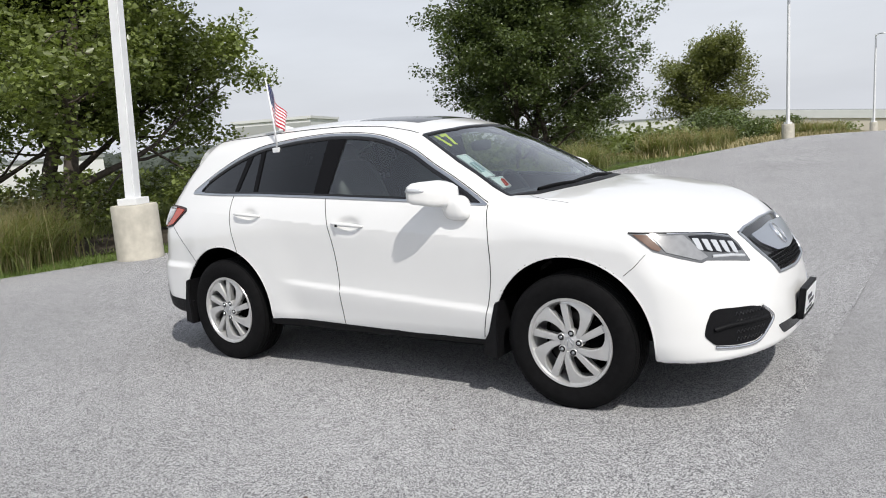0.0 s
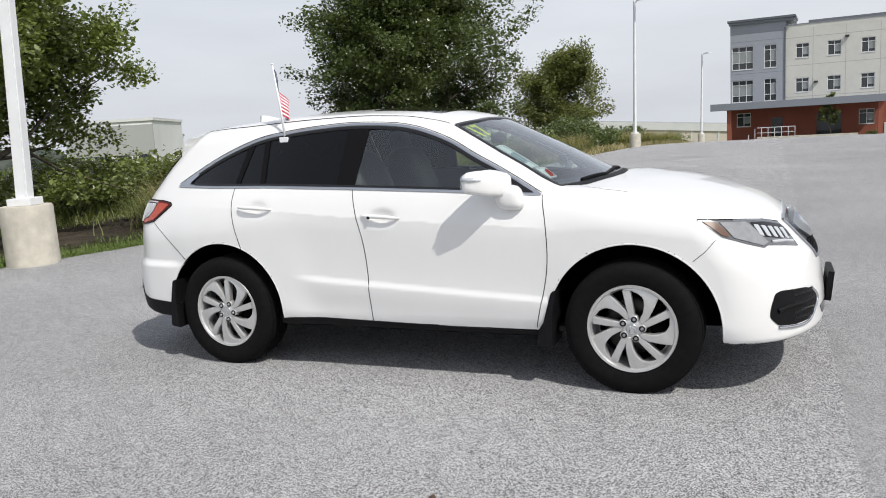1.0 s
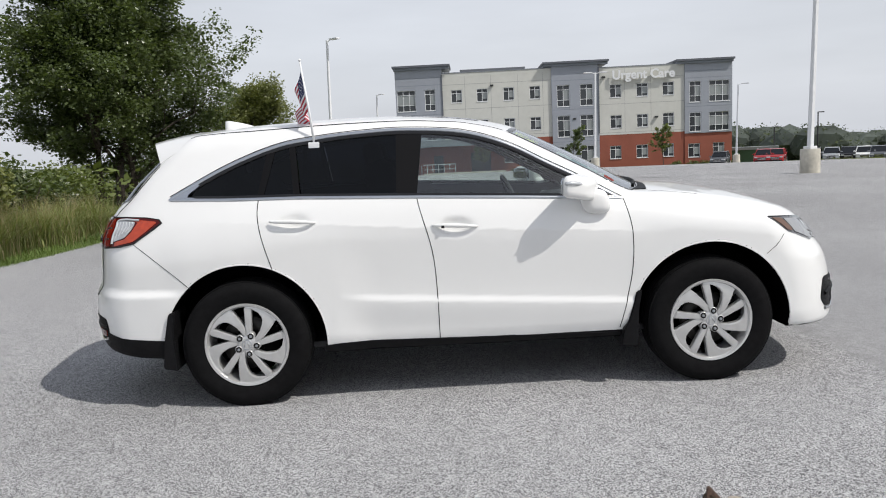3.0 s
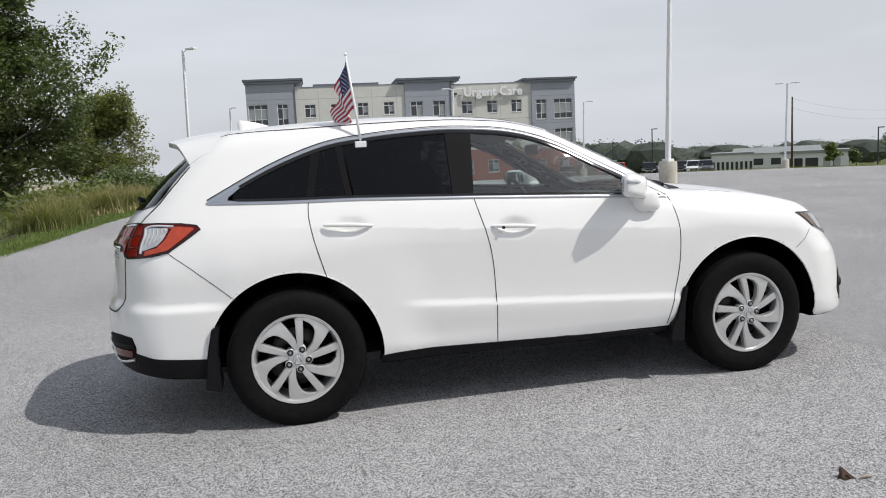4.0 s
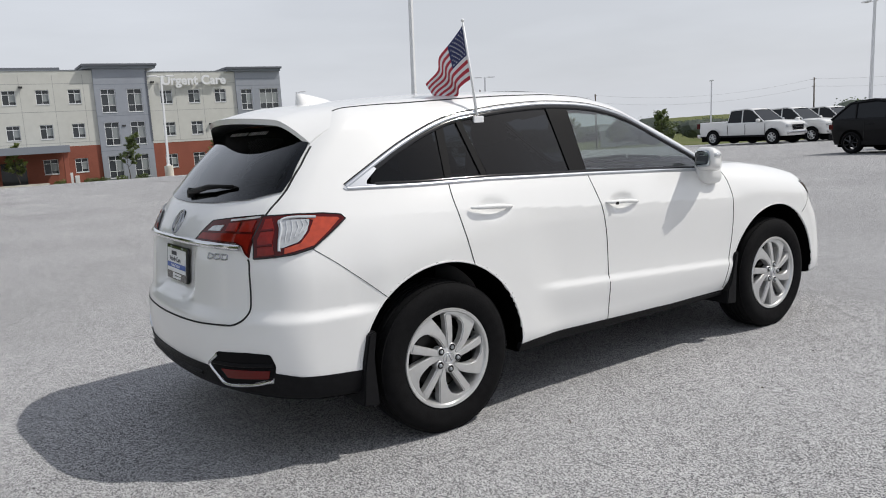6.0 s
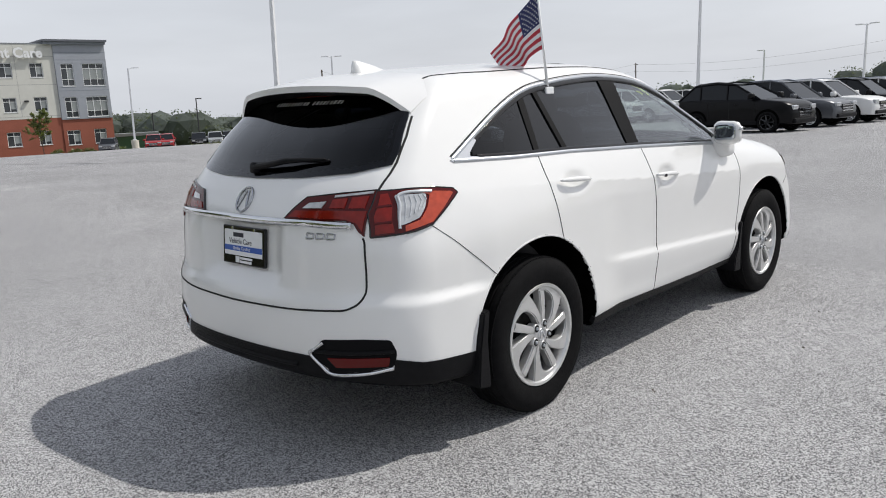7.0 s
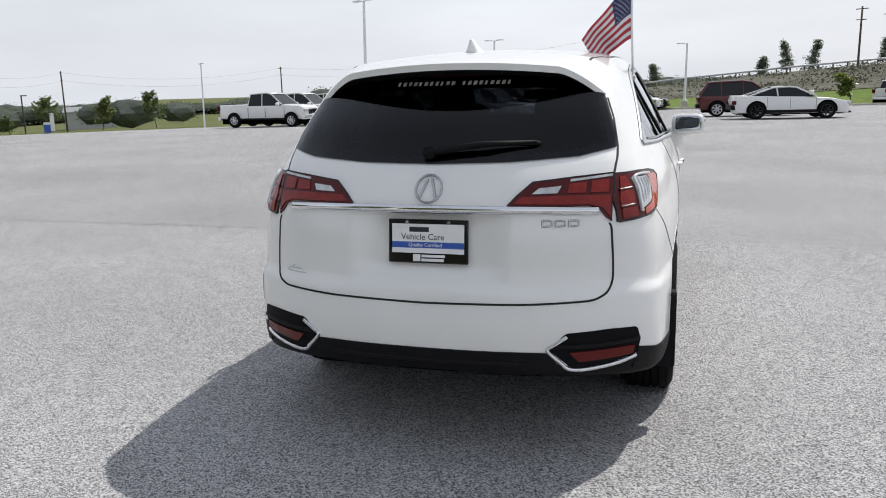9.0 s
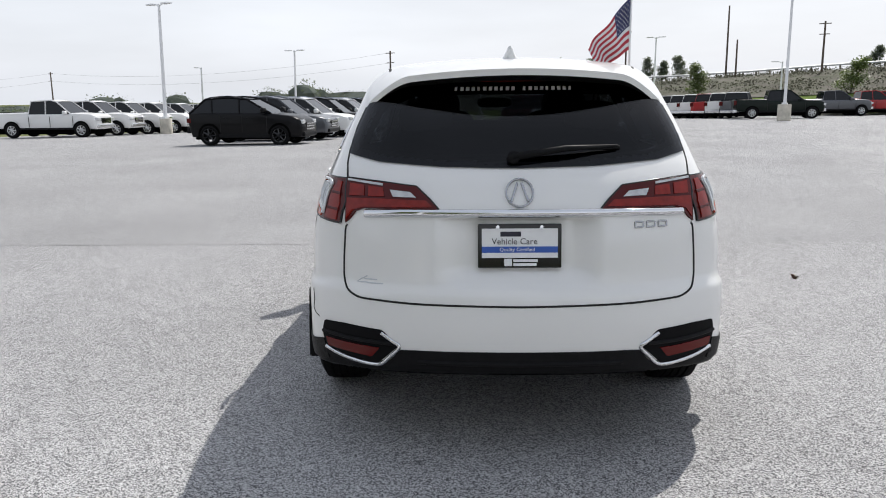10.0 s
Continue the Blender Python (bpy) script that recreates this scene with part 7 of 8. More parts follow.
# ---------------------------------------------------------------- far buildings
shed_white = material("shed_white", (0.66, 0.67, 0.66), 0.7, spread=0.05, scale=0.2, stain=0.06, stain_scale=0.05)
shed_cream = material("shed_cream", (0.60, 0.55, 0.47), 0.8, spread=0.04, scale=0.2)
shed_grey = material("shed_grey", (0.36, 0.37, 0.36), 0.8, spread=0.05, scale=0.2)
roof_grey = material("roof_grey", (0.24, 0.26, 0.26), 0.7, spread=0.08, scale=0.5)
box_green = material("box_green", (0.04, 0.10, 0.05), 0.6)


def far_block(name, az, d, width, depth, z0, z1, mat, label, turn=None, cx=-4.4, cy=-2.4, wins=0, pitched=False, band=False):
    x, y = seen_at(az, d, cx, cy)
    b = empty(name, x, y, z0, (az - 90) if turn is None else turn, label=label, category="building")
    h = z1 - z0
    part("wall", boxes((-width / 2, width / 2, 0, depth, -2, h)), mat, b)
    if pitched:
        bm = bmesh.new()
        p = [(-width / 2 - 0.5, -0.5, h), (width / 2 + 0.5, -0.5, h), (width / 2 + 0.5, depth + 0.5, h), (-width / 2 - 0.5, depth + 0.5, h), (-width / 2, depth / 2, h + depth * 0.14), (width / 2, depth / 2, h + depth * 0.14)]
        vs = [bm.verts.new(q) for q in p]
        for q in ((0, 1, 5, 4), (2, 3, 4, 5), (0, 4, 3), (1, 2, 5)):
            bm.faces.new([vs[i] for i in q])
        part("roof", finish(bm), roof_grey, b)
    else:
        part("roof", boxes((-width / 2 - 0.2, width / 2 + 0.2, -0.2, depth + 0.2, h, h + 0.4)), roof_grey if not band else shed_white, b)
    for k in range(wins):
        s = -width / 2 + width * (k + 0.5) / wins
        ww = width / wins * 0.28
        part("window", boxes((s - ww, s + ww, -0.06, 0.05, h * 0.15, h * 0.62)), pane_dark, b)
    if band:
        part("wall_band", boxes((-width / 2 + 0.1, width / 2 + 0.02, -0.12, 0.1, h * 0.35, h * 0.93)), shed_grey, b)
    return b


far_block("grey_box_building", 136.0, 120, 12, 20, -2.2, 5.0, shed_white, "pale flat-roofed box building with a grey front", -330, 2.0, -4.9, wins=4, band=True)
far_block("white_box_building", 132.6, 150, 7, 12, -3.5, 2.8, shed_white, "white loading box with a framed front", None, 2.0, -4.9, wins=1)
far_block("warehouse", 114.5, 245, 64, 40, -6.2, -0.2, shed_white, "very long low white warehouse", None, 2.0, -4.9)
wh = far_block("warehouse", 98.0, 240, 76, 30, -6.6, -1.5, shed_cream, "very long cream warehouse with a white roof edge on sloping land", None, 2.0, -4.9)
part("roof_edge", boxes((-38.3, 38.3, -0.35, 0.0, 3.4, 5.6)), shed_white, wh)
for k in range(10):
    part("wall_pier", boxes((-34 + k * 7.5, -33.6 + k * 7.5, -0.15, 0.0, -4, 3.4)), shed_white, wh)
wh.matrix_basis = wh.matrix_basis @ Matrix.Rotation(radians(4.4), 4, "Y")
far_block("warehouse", 127, 260, 60, 30, -7.2, -0.4, shed_white, "long low white warehouse", None, 2.0, -4.9)
far_block("warehouse", 157, 112, 36, 30, -3.8, 1.7, shed_white, "pale warehouse behind the trees", None, 3.0, -4.4)
far_block("office_building", 55.5, 190, 9, 14, -6.2, -1.9, shed_white, "low white office with a row of windows", None, wins=9)
far_block("office_building", 53.0, 250, 24, 12, -7.0, -2.9, shed_white, "long low hall with a grey-green roof", None, wins=5, pitched=True)
garage = far_block("garage_building", 51.3, 135, 9.5, 10, -3.4, -1.2, shed_white, "low white garage with dark doors", None, -2, -4.8)
for s0, s1 in ((-4.3, -3.3), (-2.9, -1.7), (-1.3, 0.5), (1.2, 2.2), (2.6, 3.6)):
    part("garage_door", boxes((s0, s1, -0.05, 0.05, -1.0, 1.45)), pane_dark if s0 < 0 else shed_grey, garage)
far_block("farm_building", 41.0, 220, 12, 9, -4.5, -1.6, shed_grey, "low grey farm shed", None, -5, -1, pitched=True)
far_block("green_container", 64.4, 118, 7, 3, -4.2, -1.2, box_green, "dark green steel container", None)
sign = empty("entrance_sign", *seen_at(46.6, 95, -2.0, -4.8), -2.1, -40, label="blue and white roadside sign", category="sign")
part("sign_panel", boxes((-0.32, 0.32, -0.1, 0.1, 0.0, 1.0), bevel=0.02), plate_blue, sign)
part("sign_top", boxes((-0.32, 0.32, -0.1, 0.1, 1.0, 1.25), bevel=0.02), frame_white, sign)
part("sign_stripe", boxes((0.35, 0.75, -0.13, 0.1, 0.3, 2.2)), frame_white, sign)

# pale kerb along the far edge of the lot
kerb_pts = LOT_EDGE[13:]
bm = bmesh.new()
pts = resample_xy(kerb_pts, 3.0)
for a, b_ in zip(pts, pts[1:]):
    d = np.array((b_[0] - a[0], b_[1] - a[1]))
    d /= np.linalg.norm(d)
    nx, ny = d[1] * 0.15, -d[0] * 0.15
    vs = []
    for p in (a, b_):
        z = float(ground_z(*p))
        vs.append([bm.verts.new((p[0] + nx * k, p[1] + ny * k, z + h_)) for k, h_ in ((-1, -0.1), (-1, 0.16), (1, 0.16), (1, -0.1))])
    for k in range(3):
        bm.faces.new((vs[0][k], vs[0][k + 1], vs[1][k + 1], vs[1][k]))
tagged(part("kerb", finish(bm), concrete), "pale concrete kerb at the far edge of the lot", "kerb", kind="structure")

# ---------------------------------------------------------------- road embankment with guard rail
def bank_point(az, t):
    """A place on the bank: t from the lot's far edge (-1) over the toe (0) to the road on top (1)."""
    r = 88 + (30 if t > 0 else 87.8 - np.interp(az, (-45, -27, -12, -2, 4, 20), (72, 74, 70, 66, 68, 80))) * t
    x, y = -5 + r * math.cos(radians(az)), -0.5 + r * math.sin(radians(az))
    el = np.interp(az, (-45, -27, -24, -19, -15, -12, -7, -5, 0, 4, 10, 16), (2.3, 2.07, 1.93, 1.62, 1.45, 1.35, 1.03, 0.85, 0.45, 0.04, -0.6, -1.2))
    toe = np.interp(az, (-45, -27, -15, -12, -5, 4, 18), (0.5, 0.15, -0.27, -0.45, -0.80, -0.95, -1.3))
    zt = 1.43 + 118 * math.tan(radians(el)) - 0.7
    zb = 1.43 + 88 * math.tan(radians(toe))
    g = float(ground_z(x, y)) - 0.12
    if t <= 0:
        return (x, y, g + (zb - g) * (1 + t) ** 1.5)
    s = min(t, 1.0)
    return (x, y, zb + (max(zt, zb + 0.2) - zb) * s * s * (3 - 2 * s))


azs = np.linspace(-60, 18, 60)
ts = [0, 0.15, 0.3, 0.45, 0.6, 0.75, 0.9, 1.0, 1.15, 1.4]
v = [bank_point(a, t) for a in azs for t in ts]
k = len(ts)
f = [(i * k + j, i * k + j + 1, (i + 1) * k + j + 1, (i + 1) * k + j) for i in range(len(azs) - 1) for j in range(k - 1)]
lawn_ground = two_tone("lawn_ground", (0.115, 0.175, 0.035), (0.15, 0.20, 0.05), (0.08, 0.12, 0.03), 0.2, 2.0)
tl = [-1.0, -0.8, -0.6, -0.4, -0.2, 0.02]
tagged(from_data("grass_slope", [bank_point(a, t) for a in azs for t in tl], [(i * 6 + j, i * 6 + j + 1, (i + 1) * 6 + j + 1, (i + 1) * 6 + j) for i in range(len(azs) - 1) for j in range(5)], lawn_ground, smooth=True), "mown green grass rising from the lot to the embankment", "grass", kind="structure")
tagged(from_data("embankment", v, f, bank_cover, smooth=True), "rough grey-green road embankment rising beyond the lot", "embankment", kind="structure")
rail = empty("guard_rail", *bank_point(-20, 1.02), label="pale steel guard rail along the embankment road", category="guard rail")
ro = rail.matrix_world.translation
steel = material("steel_rail", (0.45, 0.46, 0.47), 0.5, metal=0.6)
bm = bmesh.new()
tube(bm, [Vector(bank_point(a, 1.02)) - ro + Vector((0, 0, 0.65)) for a in np.linspace(-50, 8, 70)], 0.14, 5)
part("rail", finish(bm), steel, rail)
for a in np.linspace(-50, 8, 70):
    p = Vector(bank_point(a, 1.02)) - ro
    part("post", boxes((p.x - 0.09, p.x + 0.09, p.y - 0.09, p.y + 0.09, p.z - 0.3, p.z + 0.7)), wood_pole, rail)
rng = np.random.default_rng(9)
cs = []
for k in range(420):
    a, t = -50 + 62 * rng.random(), rng.random() ** 0.8
    p = np.array(bank_point(a, t))
    n = 60
    cs.append(p + rng.normal(size=(n, 3)) * (1.0, 1.0, 0.16) + (0, 0, 0.12))
tagged(leaves("bank_scrub", np.concatenate(cs), 0.24, material("scrub", (0.105, 0.105, 0.07), 0.9, spread=0.4, scale=0.3, random=0.5), None, rng, 0.8), "dry scrub and weeds covering the embankment", "scrub", kind="stuff")
for i, (az, t, h, s) in enumerate(((1.5, 1.1, 3.2, 1.7), (-5.4, 1.1, 2.4, 1.3), (-6.9, 1.1, 4.2, 1.5), (-8.5, 1.1, 4.0, 1.6), (-12.6, 1.12, 3.6, 1.4), (-13.6, 1.12, 3.0, 1.3), (-14.9, 1.12, 3.6, 1.8), (-26.6, 1.1, 2.9, 1.4), (-16.2, 0.05, 3.6, 2.2), (-25.4, 0.05, 3.4, 2.2))):
    x, y, z = bank_point(az, t)
    # trees on top of the bank get the haze-tinted leaf colour
    make_tree("bank_tree", x, y, [(0, 0, h, 0.10, 0.02, 0)], h * 0.9, s * 0.55, 2600, 0.19, leaf_hazed if t > 1 else leaf_deep, 700 + i, "small dark tree on the embankment", fuzz=0.5, low=0.1, z=z - 0.2, first=0.06, levels=2, group="embankment trees")
# ---------------------------------------------------------------- parked vehicles
def paint(name, c, metal=0.0, coat=0.35):
    return material(name, c, 0.3, metal=metal, coat=coat, spec=coat)


car_white = paint("fleet_white", (0.74, 0.74, 0.73))
car_black = paint("fleet_black", (0.004, 0.004, 0.005), coat=0.12)
car_grey = paint("fleet_grey", (0.10, 0.105, 0.115), 0.3)
car_silver = paint("fleet_silver", (0.42, 0.43, 0.44), 0.5)
car_maroon = paint("fleet_maroon", (0.09, 0.012, 0.014))
car_red = paint("fleet_red", (0.32, 0.014, 0.016))
car_green = paint("fleet_green", (0.006, 0.011, 0.009), coat=0.12)
dark_glass = material("dark_glass", (0.010, 0.012, 0.015), 0.03, spec=0.28)

SHAPES = {
    # lower outline (x, z), glasshouse outline as (x at belt, x at roof) corners, belt, roof, half width, axles, wheel radius
    "suv": dict(low=[(-2.20, 0.45), (-2.28, 0.75), (-2.22, 1.02), (0.80, 1.02), (1.05, 1.03), (1.75, 0.97), (2.15, 0.86), (2.27, 0.62), (2.22, 0.32), (-2.1, 0.32)], cab=[(-2.15, 1.0), (-1.75, 1.62), (-0.2, 1.68), (0.25, 1.60), (1.05, 1.0)], w=0.92, ax=(-1.35, 1.38), r=0.36),
    "crossover": dict(low=[(-2.02, 0.45), (-2.10, 0.75), (-2.05, 1.12), (-0.6, 1.13), (0.70, 1.11), (1.15, 1.08), (1.75, 1.00), (2.04, 0.86), (2.12, 0.60), (2.05, 0.28), (-1.95, 0.28)], cab=[(-2.00, 1.08), (-1.42, 1.58), (-0.6, 1.64), (0.10, 1.57), (1.02, 1.08)], w=0.88, ax=(-1.26, 1.29), r=0.35),
    "coupe": dict(low=[(-2.30, 0.50), (-2.38, 0.80), (-2.30, 1.02), (-1.4, 1.00), (0.5, 0.95), (1.6, 0.86), (2.25, 0.72), (2.40, 0.50), (2.35, 0.24), (-2.2, 0.26)], cab=[(-1.75, 0.98), (-0.75, 1.32), (-0.1, 1.36), (0.20, 1.32), (0.98, 0.94)], w=0.94, ax=(-1.40, 1.41), r=0.36),
    "pickup": dict(low=[(-3.20, 0.62), (-3.26, 0.80), (-3.22, 1.32), (-1.15, 1.34), (-1.1, 1.25), (1.15, 1.25), (1.30, 1.30), (2.35, 1.24), (2.62, 1.12), (2.68, 0.72), (2.60, 0.45), (-3.1, 0.50)], cab=[(-1.12, 1.2), (-0.98, 1.90), (0.1, 1.96), (0.42, 1.88), (1.22, 1.25)], w=1.0, ax=(-2.06, 1.78), r=0.41),
}


def make_vehicle(kind, body_paint, name, label, hub_paint=None, detail=True):
    s = SHAPES[kind]
    ob = new(name)
    tagged(ob, label, "truck" if kind == "pickup" else "car")
    w, r = s["w"], s["r"]
    # body: the side outline swelled across the width
    ys_ = [(-1.0, 0.10), (-0.985, 0.045), (-0.90, 0.0), (-0.5, -0.012), (0, -0.018), (0.5, -0.012), (0.90, 0.0), (0.985, 0.045), (1.0, 0.10)]
    cx = sum(p[0] for p in s["low"]) / len(s["low"])
    cz = 0.72
    dense = []
    for a, b in zip(s["low"], s["low"][1:] + s["low"][:1]):
        n = max(1, int(math.hypot(b[0] - a[0], b[1] - a[1]) / 0.30))
        dense += [(a[0] + (b[0] - a[0]) * i / n, a[1] + (b[1] - a[1]) * i / n) for i in range(n)]
    bm = bmesh.new()
    rings = []
    for f_, inset in ys_:
        ring_ = []
        for x, z in dense:
            dx, dz = x - cx, z - cz
            L = math.hypot(dx * 0.35, dz)
            k = inset / max(L, 0.2)
            end = max(0.0, abs(dx) - 1.75) * 0.16 * abs(f_) ** 3
            ring_.append(bm.verts.new((x - dx * 0.35 * k - math.copysign(end * abs(dx) * 0.25, dx), f_ * w * (1 - 0.10 * smooth01((abs(dx) - 1.5) / 1.0)), z - dz * k)))
        rings.append(ring_)
    n = len(dense)
    for r0, r1 in zip(rings, rings[1:]):
        for k in range(n):
            bm.faces.new((r0[k], r1[k], r1[(k + 1) % n], r0[(k + 1) % n]))
    bm.faces.new(rings[0])
    bm.faces.new(rings[-1][::-1])
    body = part("body", finish(bm), body_paint, ob, smooth=True)
    body.data.set_sharp_from_angle(angle=radians(50))
    # glasshouse: dark, with painted roof and pillars
    cab = s["cab"]
    top_in, low_in = 0.74, 0.93
    z_lo, z_hi = cab[0][1], max(p[1] for p in cab)

    def cab_ring(f_):
        return [(x, f_ * w * (low_in + (top_in - low_in) * (z - z_lo) / (z_hi - z_lo)), z) for x, z in cab]
    bm = bmesh.new()
    a = [bm.verts.new(p) for p in cab_ring(-1)]
    b = [bm.verts.new(p) for p in cab_ring(1)]
    for k in range(len(cab) - 1):
        bm.faces.new((a[k], b[k], b[k + 1], a[k + 1]))
    bm.faces.new(a)
    bm.faces.new(b[::-1])
    part("cabin_glass", finish(bm), dark_glass, ob, "dark tinted windows")
    bm = bmesh.new()
    for k in range(1, len(cab) - 2):
        p0, p1 = cab[k], cab[k + 1]
        vs = []
        for x, z in (p0, p1):
            hw = w * (low_in + (top_in - low_in) * (z - z_lo) / (z_hi - z_lo))
            vs.append([bm.verts.new(q) for q in ((x, -hw - 0.012, z - 0.07), (x, -hw + 0.03, z + 0.015), (x, 0, z + 0.035), (x, hw - 0.03, z + 0.015), (x, hw + 0.012, z - 0.07))])
        for j in range(4):
            bm.faces.new((vs[0][j], vs[0][j + 1], vs[1][j + 1], vs[1][j]))
    part("roof", finish(bm), body_paint, ob, smooth=True)
    for sg in (-1, 1):
        bm = bmesh.new()
        line = cab_ring(sg)
        lift = Vector((0, sg * 0.008, 0.008))
        tube(bm, [Vector(p) + lift for p in line], 0.035, 5)
        mid = [(-0.15 if kind != "coupe" else -0.55)] + ([-1.15] if kind in ("suv", "crossover") else [])
        for mx in mid:
            zt = np.interp(mx, [p[0] for p in cab[1:]], [p[1] for p in cab[1:]])
            tube(bm, [Vector((mx, sg * w * low_in, z_lo)) + lift, Vector((mx - 0.05, sg * w * (low_in + (top_in - low_in) * (zt - z_lo) / (z_hi - z_lo)), zt)) + lift], 0.030, 5)
        part("pillar_frame", finish(bm), body_paint, ob)
        xm = cab[-1][0] - 0.25
        part("door_mirror", finish(soft_box(xm - 0.08, xm + 0.10, *sorted((sg * w * 0.95, sg * (w + 0.20))), z_lo + 0.03, z_lo + 0.22)), body_paint, ob, smooth=True)
        # lamps
        xf, zf = s["low"][-4 if kind != "pickup" else -4][0], 0.0
        fx = max(p[0] for p in s["low"])
        zl = {"suv": 0.80, "crossover": 0.80, "coupe": 0.66, "pickup": 0.98}[kind]
        part("headlamp", boxes((fx - 0.28, fx - 0.015, *sorted((sg * w * 0.50, sg * w * 0.86)), zl - 0.07, zl + 0.07), bevel=0.03), lens_white, ob)
        rx = min(p[0] for p in s["low"])
        part("tail_lamp", boxes((rx - 0.005, rx + 0.16, *sorted((sg * w * 0.68, sg * w * 0.93)), zl - 0.02, zl + (0.28 if kind == "pickup" else 0.14)), bevel=0.02), lens_dark_red, ob)
    fx = max(p[0] for p in s["low"])
    zg = {"suv": 0.68, "crossover": 0.66, "coupe": 0.45, "pickup": 0.90}[kind]
    gr = part("grille", boxes((fx - 0.12, fx + 0.012, -w * 0.48, w * 0.48, zg - 0.17, zg + 0.13), bevel=0.03), gloss_black, ob)
    for k in range(3):
        part("grille_bar", boxes((fx, fx + 0.022, -w * 0.46, w * 0.46, zg - 0.12 + k * 0.09, zg - 0.09 + k * 0.09)), chrome, gr)
    part("bumper", boxes((fx - 0.22, fx + 0.03, -w * 0.80, w * 0.80, s["low"][-1][1] + 0.02, zg - 0.2), bevel=0.05), chrome if kind == "pickup" else black_plastic, ob)
    rx = min(p[0] for p in s["low"])
    part("rear_bumper", boxes((rx - 0.06, rx + 0.2, -w * 0.85, w * 0.85, 0.42, 0.62), bevel=0.04), chrome if kind == "pickup" else black_plastic, ob)
    part("underbody", boxes((rx + 0.25, fx - 0.3, -w * 0.8, w * 0.8, 0.20, 0.45)), liner_black, ob)
    if kind == "pickup":
        part("tailgate", boxes((rx - 0.015, rx + 0.05, -w * 0.66, w * 0.66, 0.72, 1.28), bevel=0.015), body_paint, ob)
        part("bed_floor", boxes((rx + 0.1, -1.22, -w * 0.8, w * 0.8, 1.30, 1.345)), liner_black, ob)
    # door gaps, handles, sill and roof rails
    bx0, bx1 = s["ax"][0] + 0.42, s["ax"][1] - 0.44
    if kind == "pickup":
        bx0 = -1.08
    for sg in (-1, 1):
        for gx in (bx0, (bx0 + bx1) / 2 - 0.05, bx1):
            part("door_gap", boxes((gx - 0.006, gx + 0.006, *sorted((sg * w * 0.97, sg * (w + 0.004))), 0.48, z_lo - 0.06)), seam_dark, ob)
        for gx in (bx0 + 0.14, (bx0 + bx1) / 2 + 0.10):
            part("door_handle", boxes((gx, gx + 0.17, *sorted((sg * w, sg * (w + 0.022))), z_lo - 0.16, z_lo - 0.13), bevel=0.008), body_paint, ob)
        part("sill_cover", boxes((s["ax"][0] + r, s["ax"][1] - r, *sorted((sg * w * 0.9, sg * (w + 0.008))), 0.27 if kind != "pickup" else 0.44, 0.40 if kind != "pickup" else 0.54), bevel=0.012), black_plastic, ob)
        if kind in ("suv", "crossover"):
            bm = bmesh.new()
            hw = w * (top_in + 0.015)
            tube(bm, [(cab[1][0] + 0.05, sg * hw, cab[1][1] + 0.02), (cab[1][0] + 0.18, sg * hw, cab[1][1] + 0.075), (cab[2][0], sg * hw, cab[2][1] + 0.055), (cab[3][0] - 0.22, sg * hw, cab[3][1] + 0.085), (cab[3][0] - 0.06, sg * hw, cab[3][1] + 0.03)], 0.018, 6)
            part("roof_rail", finish(bm), black_plastic if kind == "crossover" else satin, ob)
    # wheels in dark arches
    for x in s["ax"]:
        for sg in (-1, 1):
            bm = bmesh.new()
            lathe(bm, [(0, 0), (r + 0.06, 0)], 28, "y", (x, sg * (w * 1.0 + 0.003), r + 0.01))
            for v_ in bm.verts:
                if v_.co.z < 0.30:
                    v_.co.z = 0.30
            part("wheel_arch", finish(bm), liner_black, ob)
            bm = bmesh.new()
            y0 = sg * (w - 0.10)
            lathe(bm, [(0.24, -0.12), (r * 0.93, -0.125), (r, -0.09), (r, 0.09), (r * 0.93, 0.125), (0.24, 0.12)], 28, "y", (x, y0, r), close=True)
            ty = part("tyre", finish(bm), rubber, ob, smooth=True)
            bm = bmesh.new()
            yo = y0 + sg * 0.115
            for k in range(7):
                a0 = 2 * math.pi * k / 7
                tube(bm, [(x, yo, r), (x + 0.235 * math.cos(a0), yo, r + 0.235 * math.sin(a0))], [0.045, 0.028], 4)
            lathe(bm, [(0.215, 0), (0.245, sg * 0.012), (0.25, -sg * 0.02)], 28, "y", (x, yo, r))
            part("rim", finish(bm), hub_paint or alloy, ty)
    return ob


def park(ob, x, y, heading, group):
    m = pose(x, y, float(ground_z(x, y)) + 0.005, 0, 0, heading)
    tagged(ob, group=group)
    ob.matrix_world = m
    return ob


def park_copy(ob, x, y, heading):
    return copy_thing(ob, pose(x, y, float(ground_z(x, y)) + 0.005, 0, 0, heading))


H = -97
# cars for sale in a long row
park(make_vehicle("crossover", car_black, "small_suv", "black compact SUV with black wheels and roof rails", gloss_black), 22.5, 7.75, H, "vehicles for sale")
kinds = [("suv", car_white, "white"), ("suv", car_black, "black"), ("suv", car_grey, "dark grey"), ("suv", car_silver, "silver")]
made = {}
for i, k in enumerate((2, 0, 1, 0, 1, 3, 2, 0, 1, 0, 2, 0, 1)):
    x, y = 25.9 + 2.95 * i, 7.6 - 0.45 * i
    if k not in made:
        made[k] = park(make_vehicle(kinds[k][0], kinds[k][1], "suv", kinds[k][2] + " SUV parked in a row of cars for sale"), x, y, H, "vehicles for sale")
    else:
        park_copy(made[k], x, y, H)
tw = park(make_vehicle("pickup", car_white, "pickup_truck", "white crew cab pickup truck parked in a row"), 36.5, 22.1, H + 4, "pickup trucks")
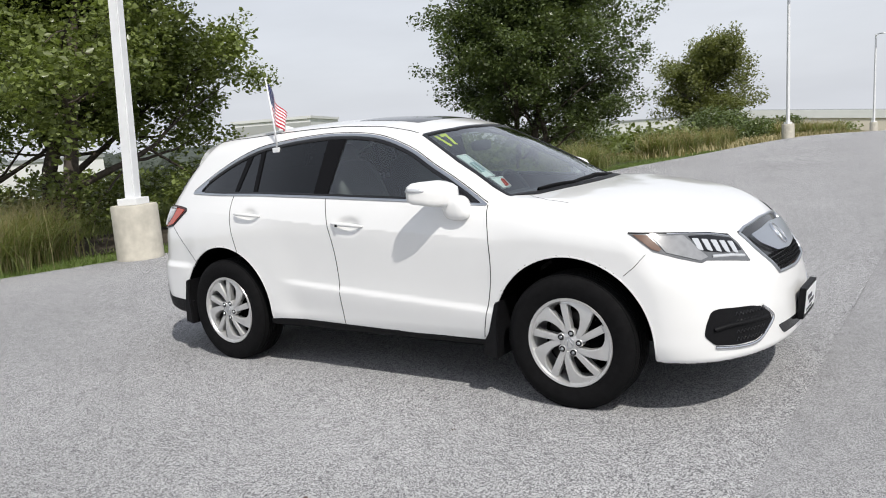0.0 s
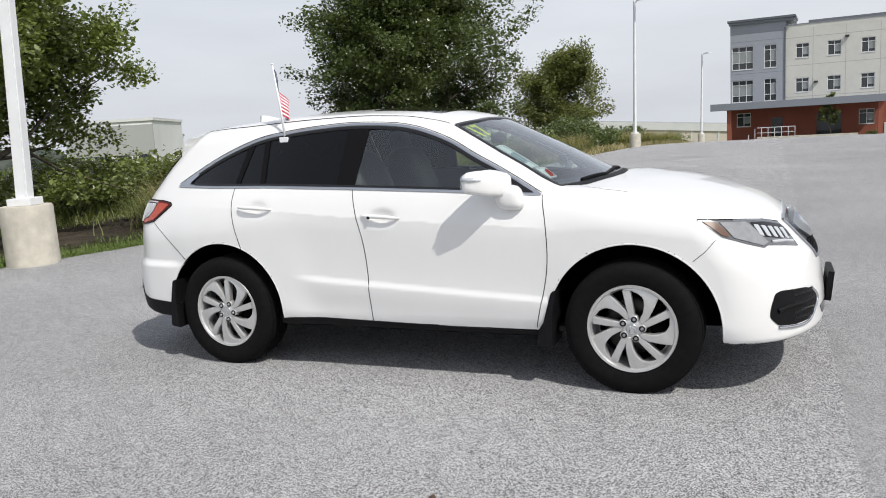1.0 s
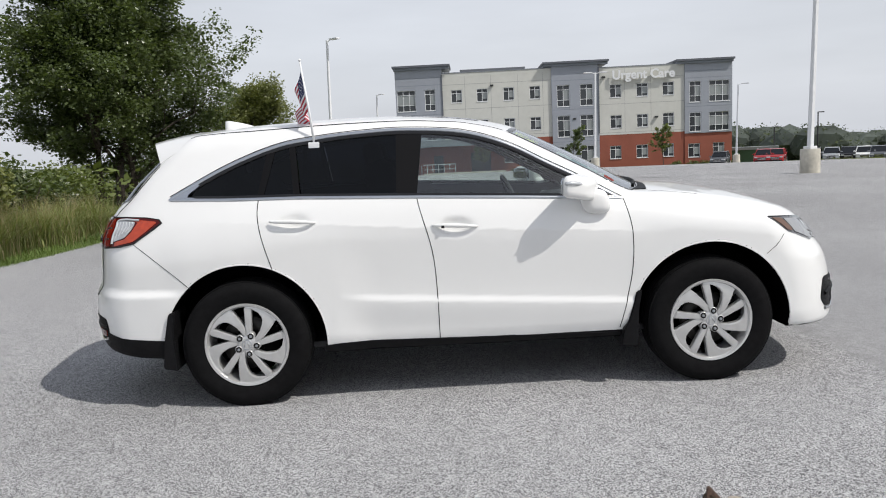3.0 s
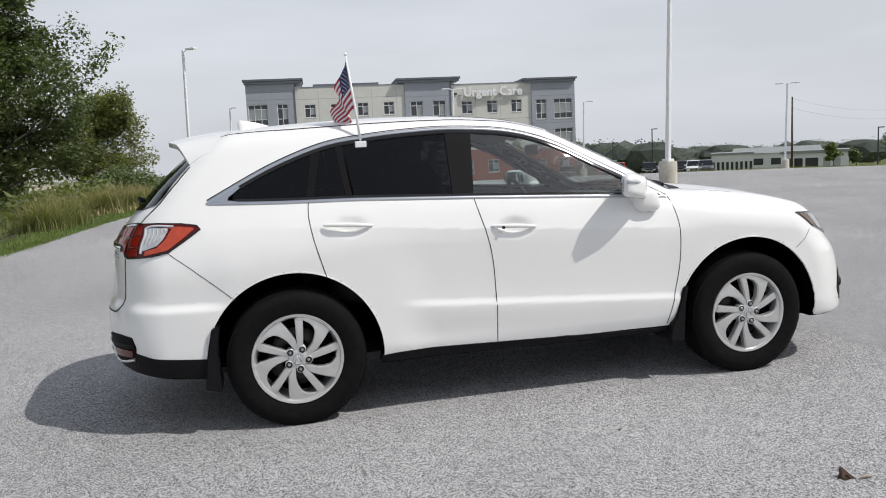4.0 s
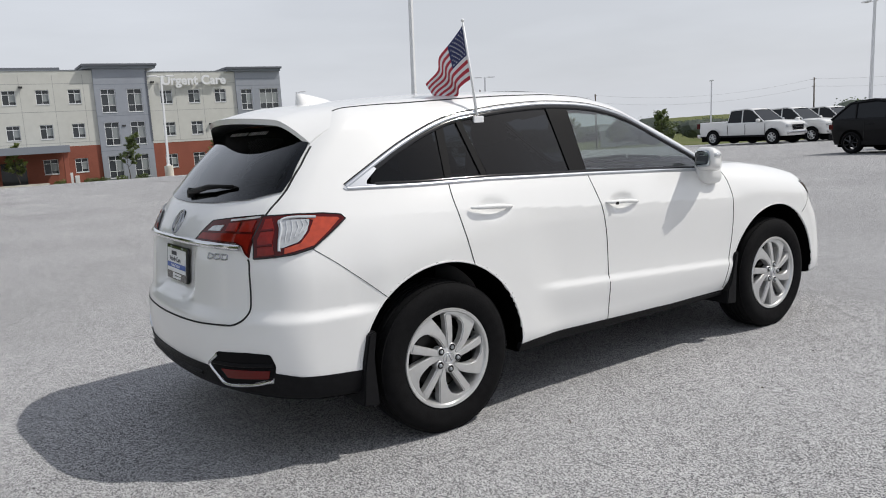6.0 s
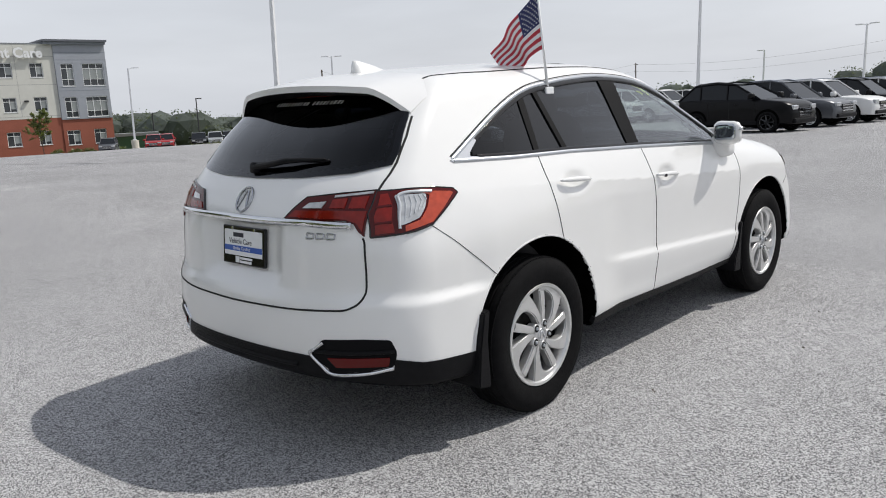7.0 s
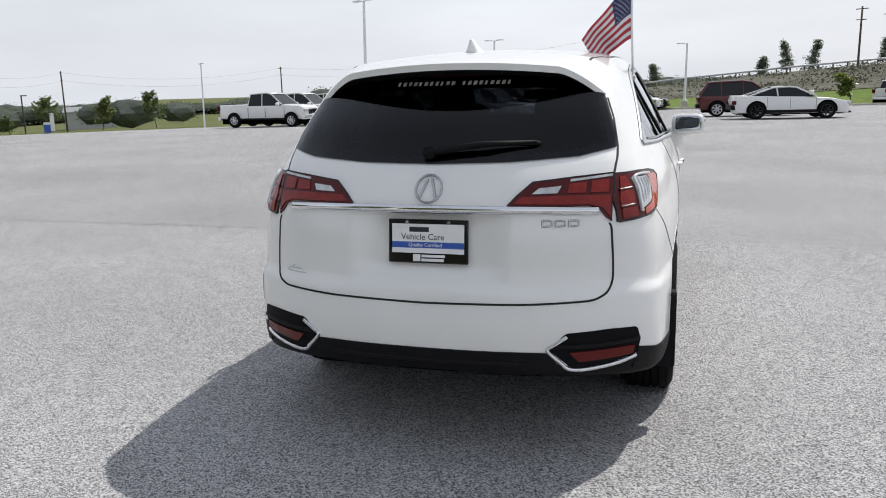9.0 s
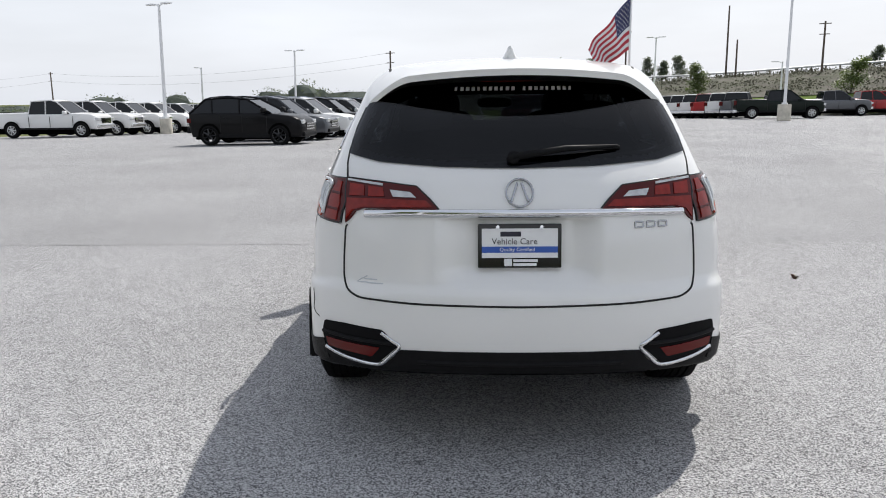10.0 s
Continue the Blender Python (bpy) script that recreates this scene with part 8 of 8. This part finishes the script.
for i in range(1, 8):
    park_copy(tw, 36.5 + 2.95 * i, 22.1 - 0.55 * i, H + 4)
tg = park(make_vehicle("pickup", car_grey, "pickup_truck", "dark grey crew cab pickup truck"), 58.5, -29.3, H, "pickup trucks")
park(make_vehicle("pickup", car_green, "pickup_truck", "very dark green pickup truck parked by the lamp"), 50.4, -22.0, H - 6, "pickup trucks")
tr = park(make_vehicle("pickup", car_red, "pickup_truck", "bright red pickup truck parked at the far edge"), 60.5, -33.2, H, "pickup trucks")
park_copy(tr, 63.3, -35.8, H)
park(make_vehicle("coupe", car_white, "sports_coupe", "white sports coupe with black wheels and dark windows", gloss_black), 32.2, -5.4, H + 12, "vehicles for sale")
park(make_vehicle("suv", car_maroon, "suv", "dark maroon SUV behind the coupe"), 36.6, -4.0, H + 8, "vehicles for sale")
for i, ob in enumerate((tw, tg, tw, tw, tr, tw, tg)):
    park_copy(ob, 69.0 - 2.05 * i, -18.1 - 0.50 * i, -26)
sm = park(make_vehicle("suv", car_red, "suv", "red car parked near the clinic"), 38.8, 82.1, -120, "cars by the clinic")
park_copy(sm, 40.0, 81.5, -120)
for k, d_ in ((2, 65.9), (1, 60.0), (3, 58.9), (1, 57.9), (0, 57.0), (2, 56.2)):
    park_copy(made[k], -4.3 + 98 * math.cos(radians(d_)), -2.4 + 98 * math.sin(radians(d_)), -120)
# leaves and grit blown onto the asphalt
rng = np.random.default_rng(21)
litter = material("litter", (0.05, 0.035, 0.02), 0.9)
bits = [(0.765, -2.40)] + [(-3.0 + 5 * rng.random(), -1.2 - 0.4 * rng.random()) for _ in range(4)] + [(3 + 8 * rng.random(), -3 + 7 * rng.random()) for _ in range(6)]
for i, (x, y) in enumerate(bits):
    c = rng.normal(size=(5, 3)) * ((0.018, 0.018, 0.004) if i < 1 else (0.008, 0.008, 0.003)) + (0, 0, 0.012)
    lf = leaves("dead_leaf", c, 0.03 if i < 1 else 0.012, litter, None, rng, 0.3)
    lf.matrix_world = pose(x, y, float(ground_z(x, y)))
    tagged(lf, "scrap of dead brown leaf lying on the asphalt", "leaf", "leaf litter")

# a chip of bark and a pale sliver of wood lying on the asphalt
chip_brown = material("chip_brown", (0.075, 0.045, 0.033), 0.9, spread=0.4, scale=60, bump=0.4, bump_scale=150)
chip_pale = material("chip_pale", (0.34, 0.30, 0.25), 0.9, spread=0.3, scale=60, bump=0.3, bump_scale=150)
gz = float(ground_z(0.77, -2.35))
bm = prism([(-0.034, 0.0), (0.036, 0.002), (0.020, 0.016), (-0.014, 0.048), (-0.028, 0.044)], -0.014, 0.014, 0.003)
for v in bm.verts:
    v.co.y += v.co.z * 0.6
chip = part("bark_chip", bm, chip_brown)
chip.matrix_world = pose(0.78, -2.385, gz, 0, 0, -14) @ Matrix.Scale(0.82, 4)
tagged(chip, "broken brown chip of bark lying on the asphalt", "bark chip")
bm = bmesh.new()
tube(bm, [(-0.034, 0, 0.008), (-0.01, 0.003, 0.011), (0.014, -0.001, 0.010), (0.034, 0.002, 0.007)], [0.004, 0.008, 0.007, 0.003], 6)
sliver = part("wood_sliver", finish(bm), chip_pale, smooth=True)
sliver.matrix_world = pose(0.85, -2.41, gz, 0, 0, 6)
tagged(sliver, "pale sliver of wood beside the bark chip", "wood sliver")
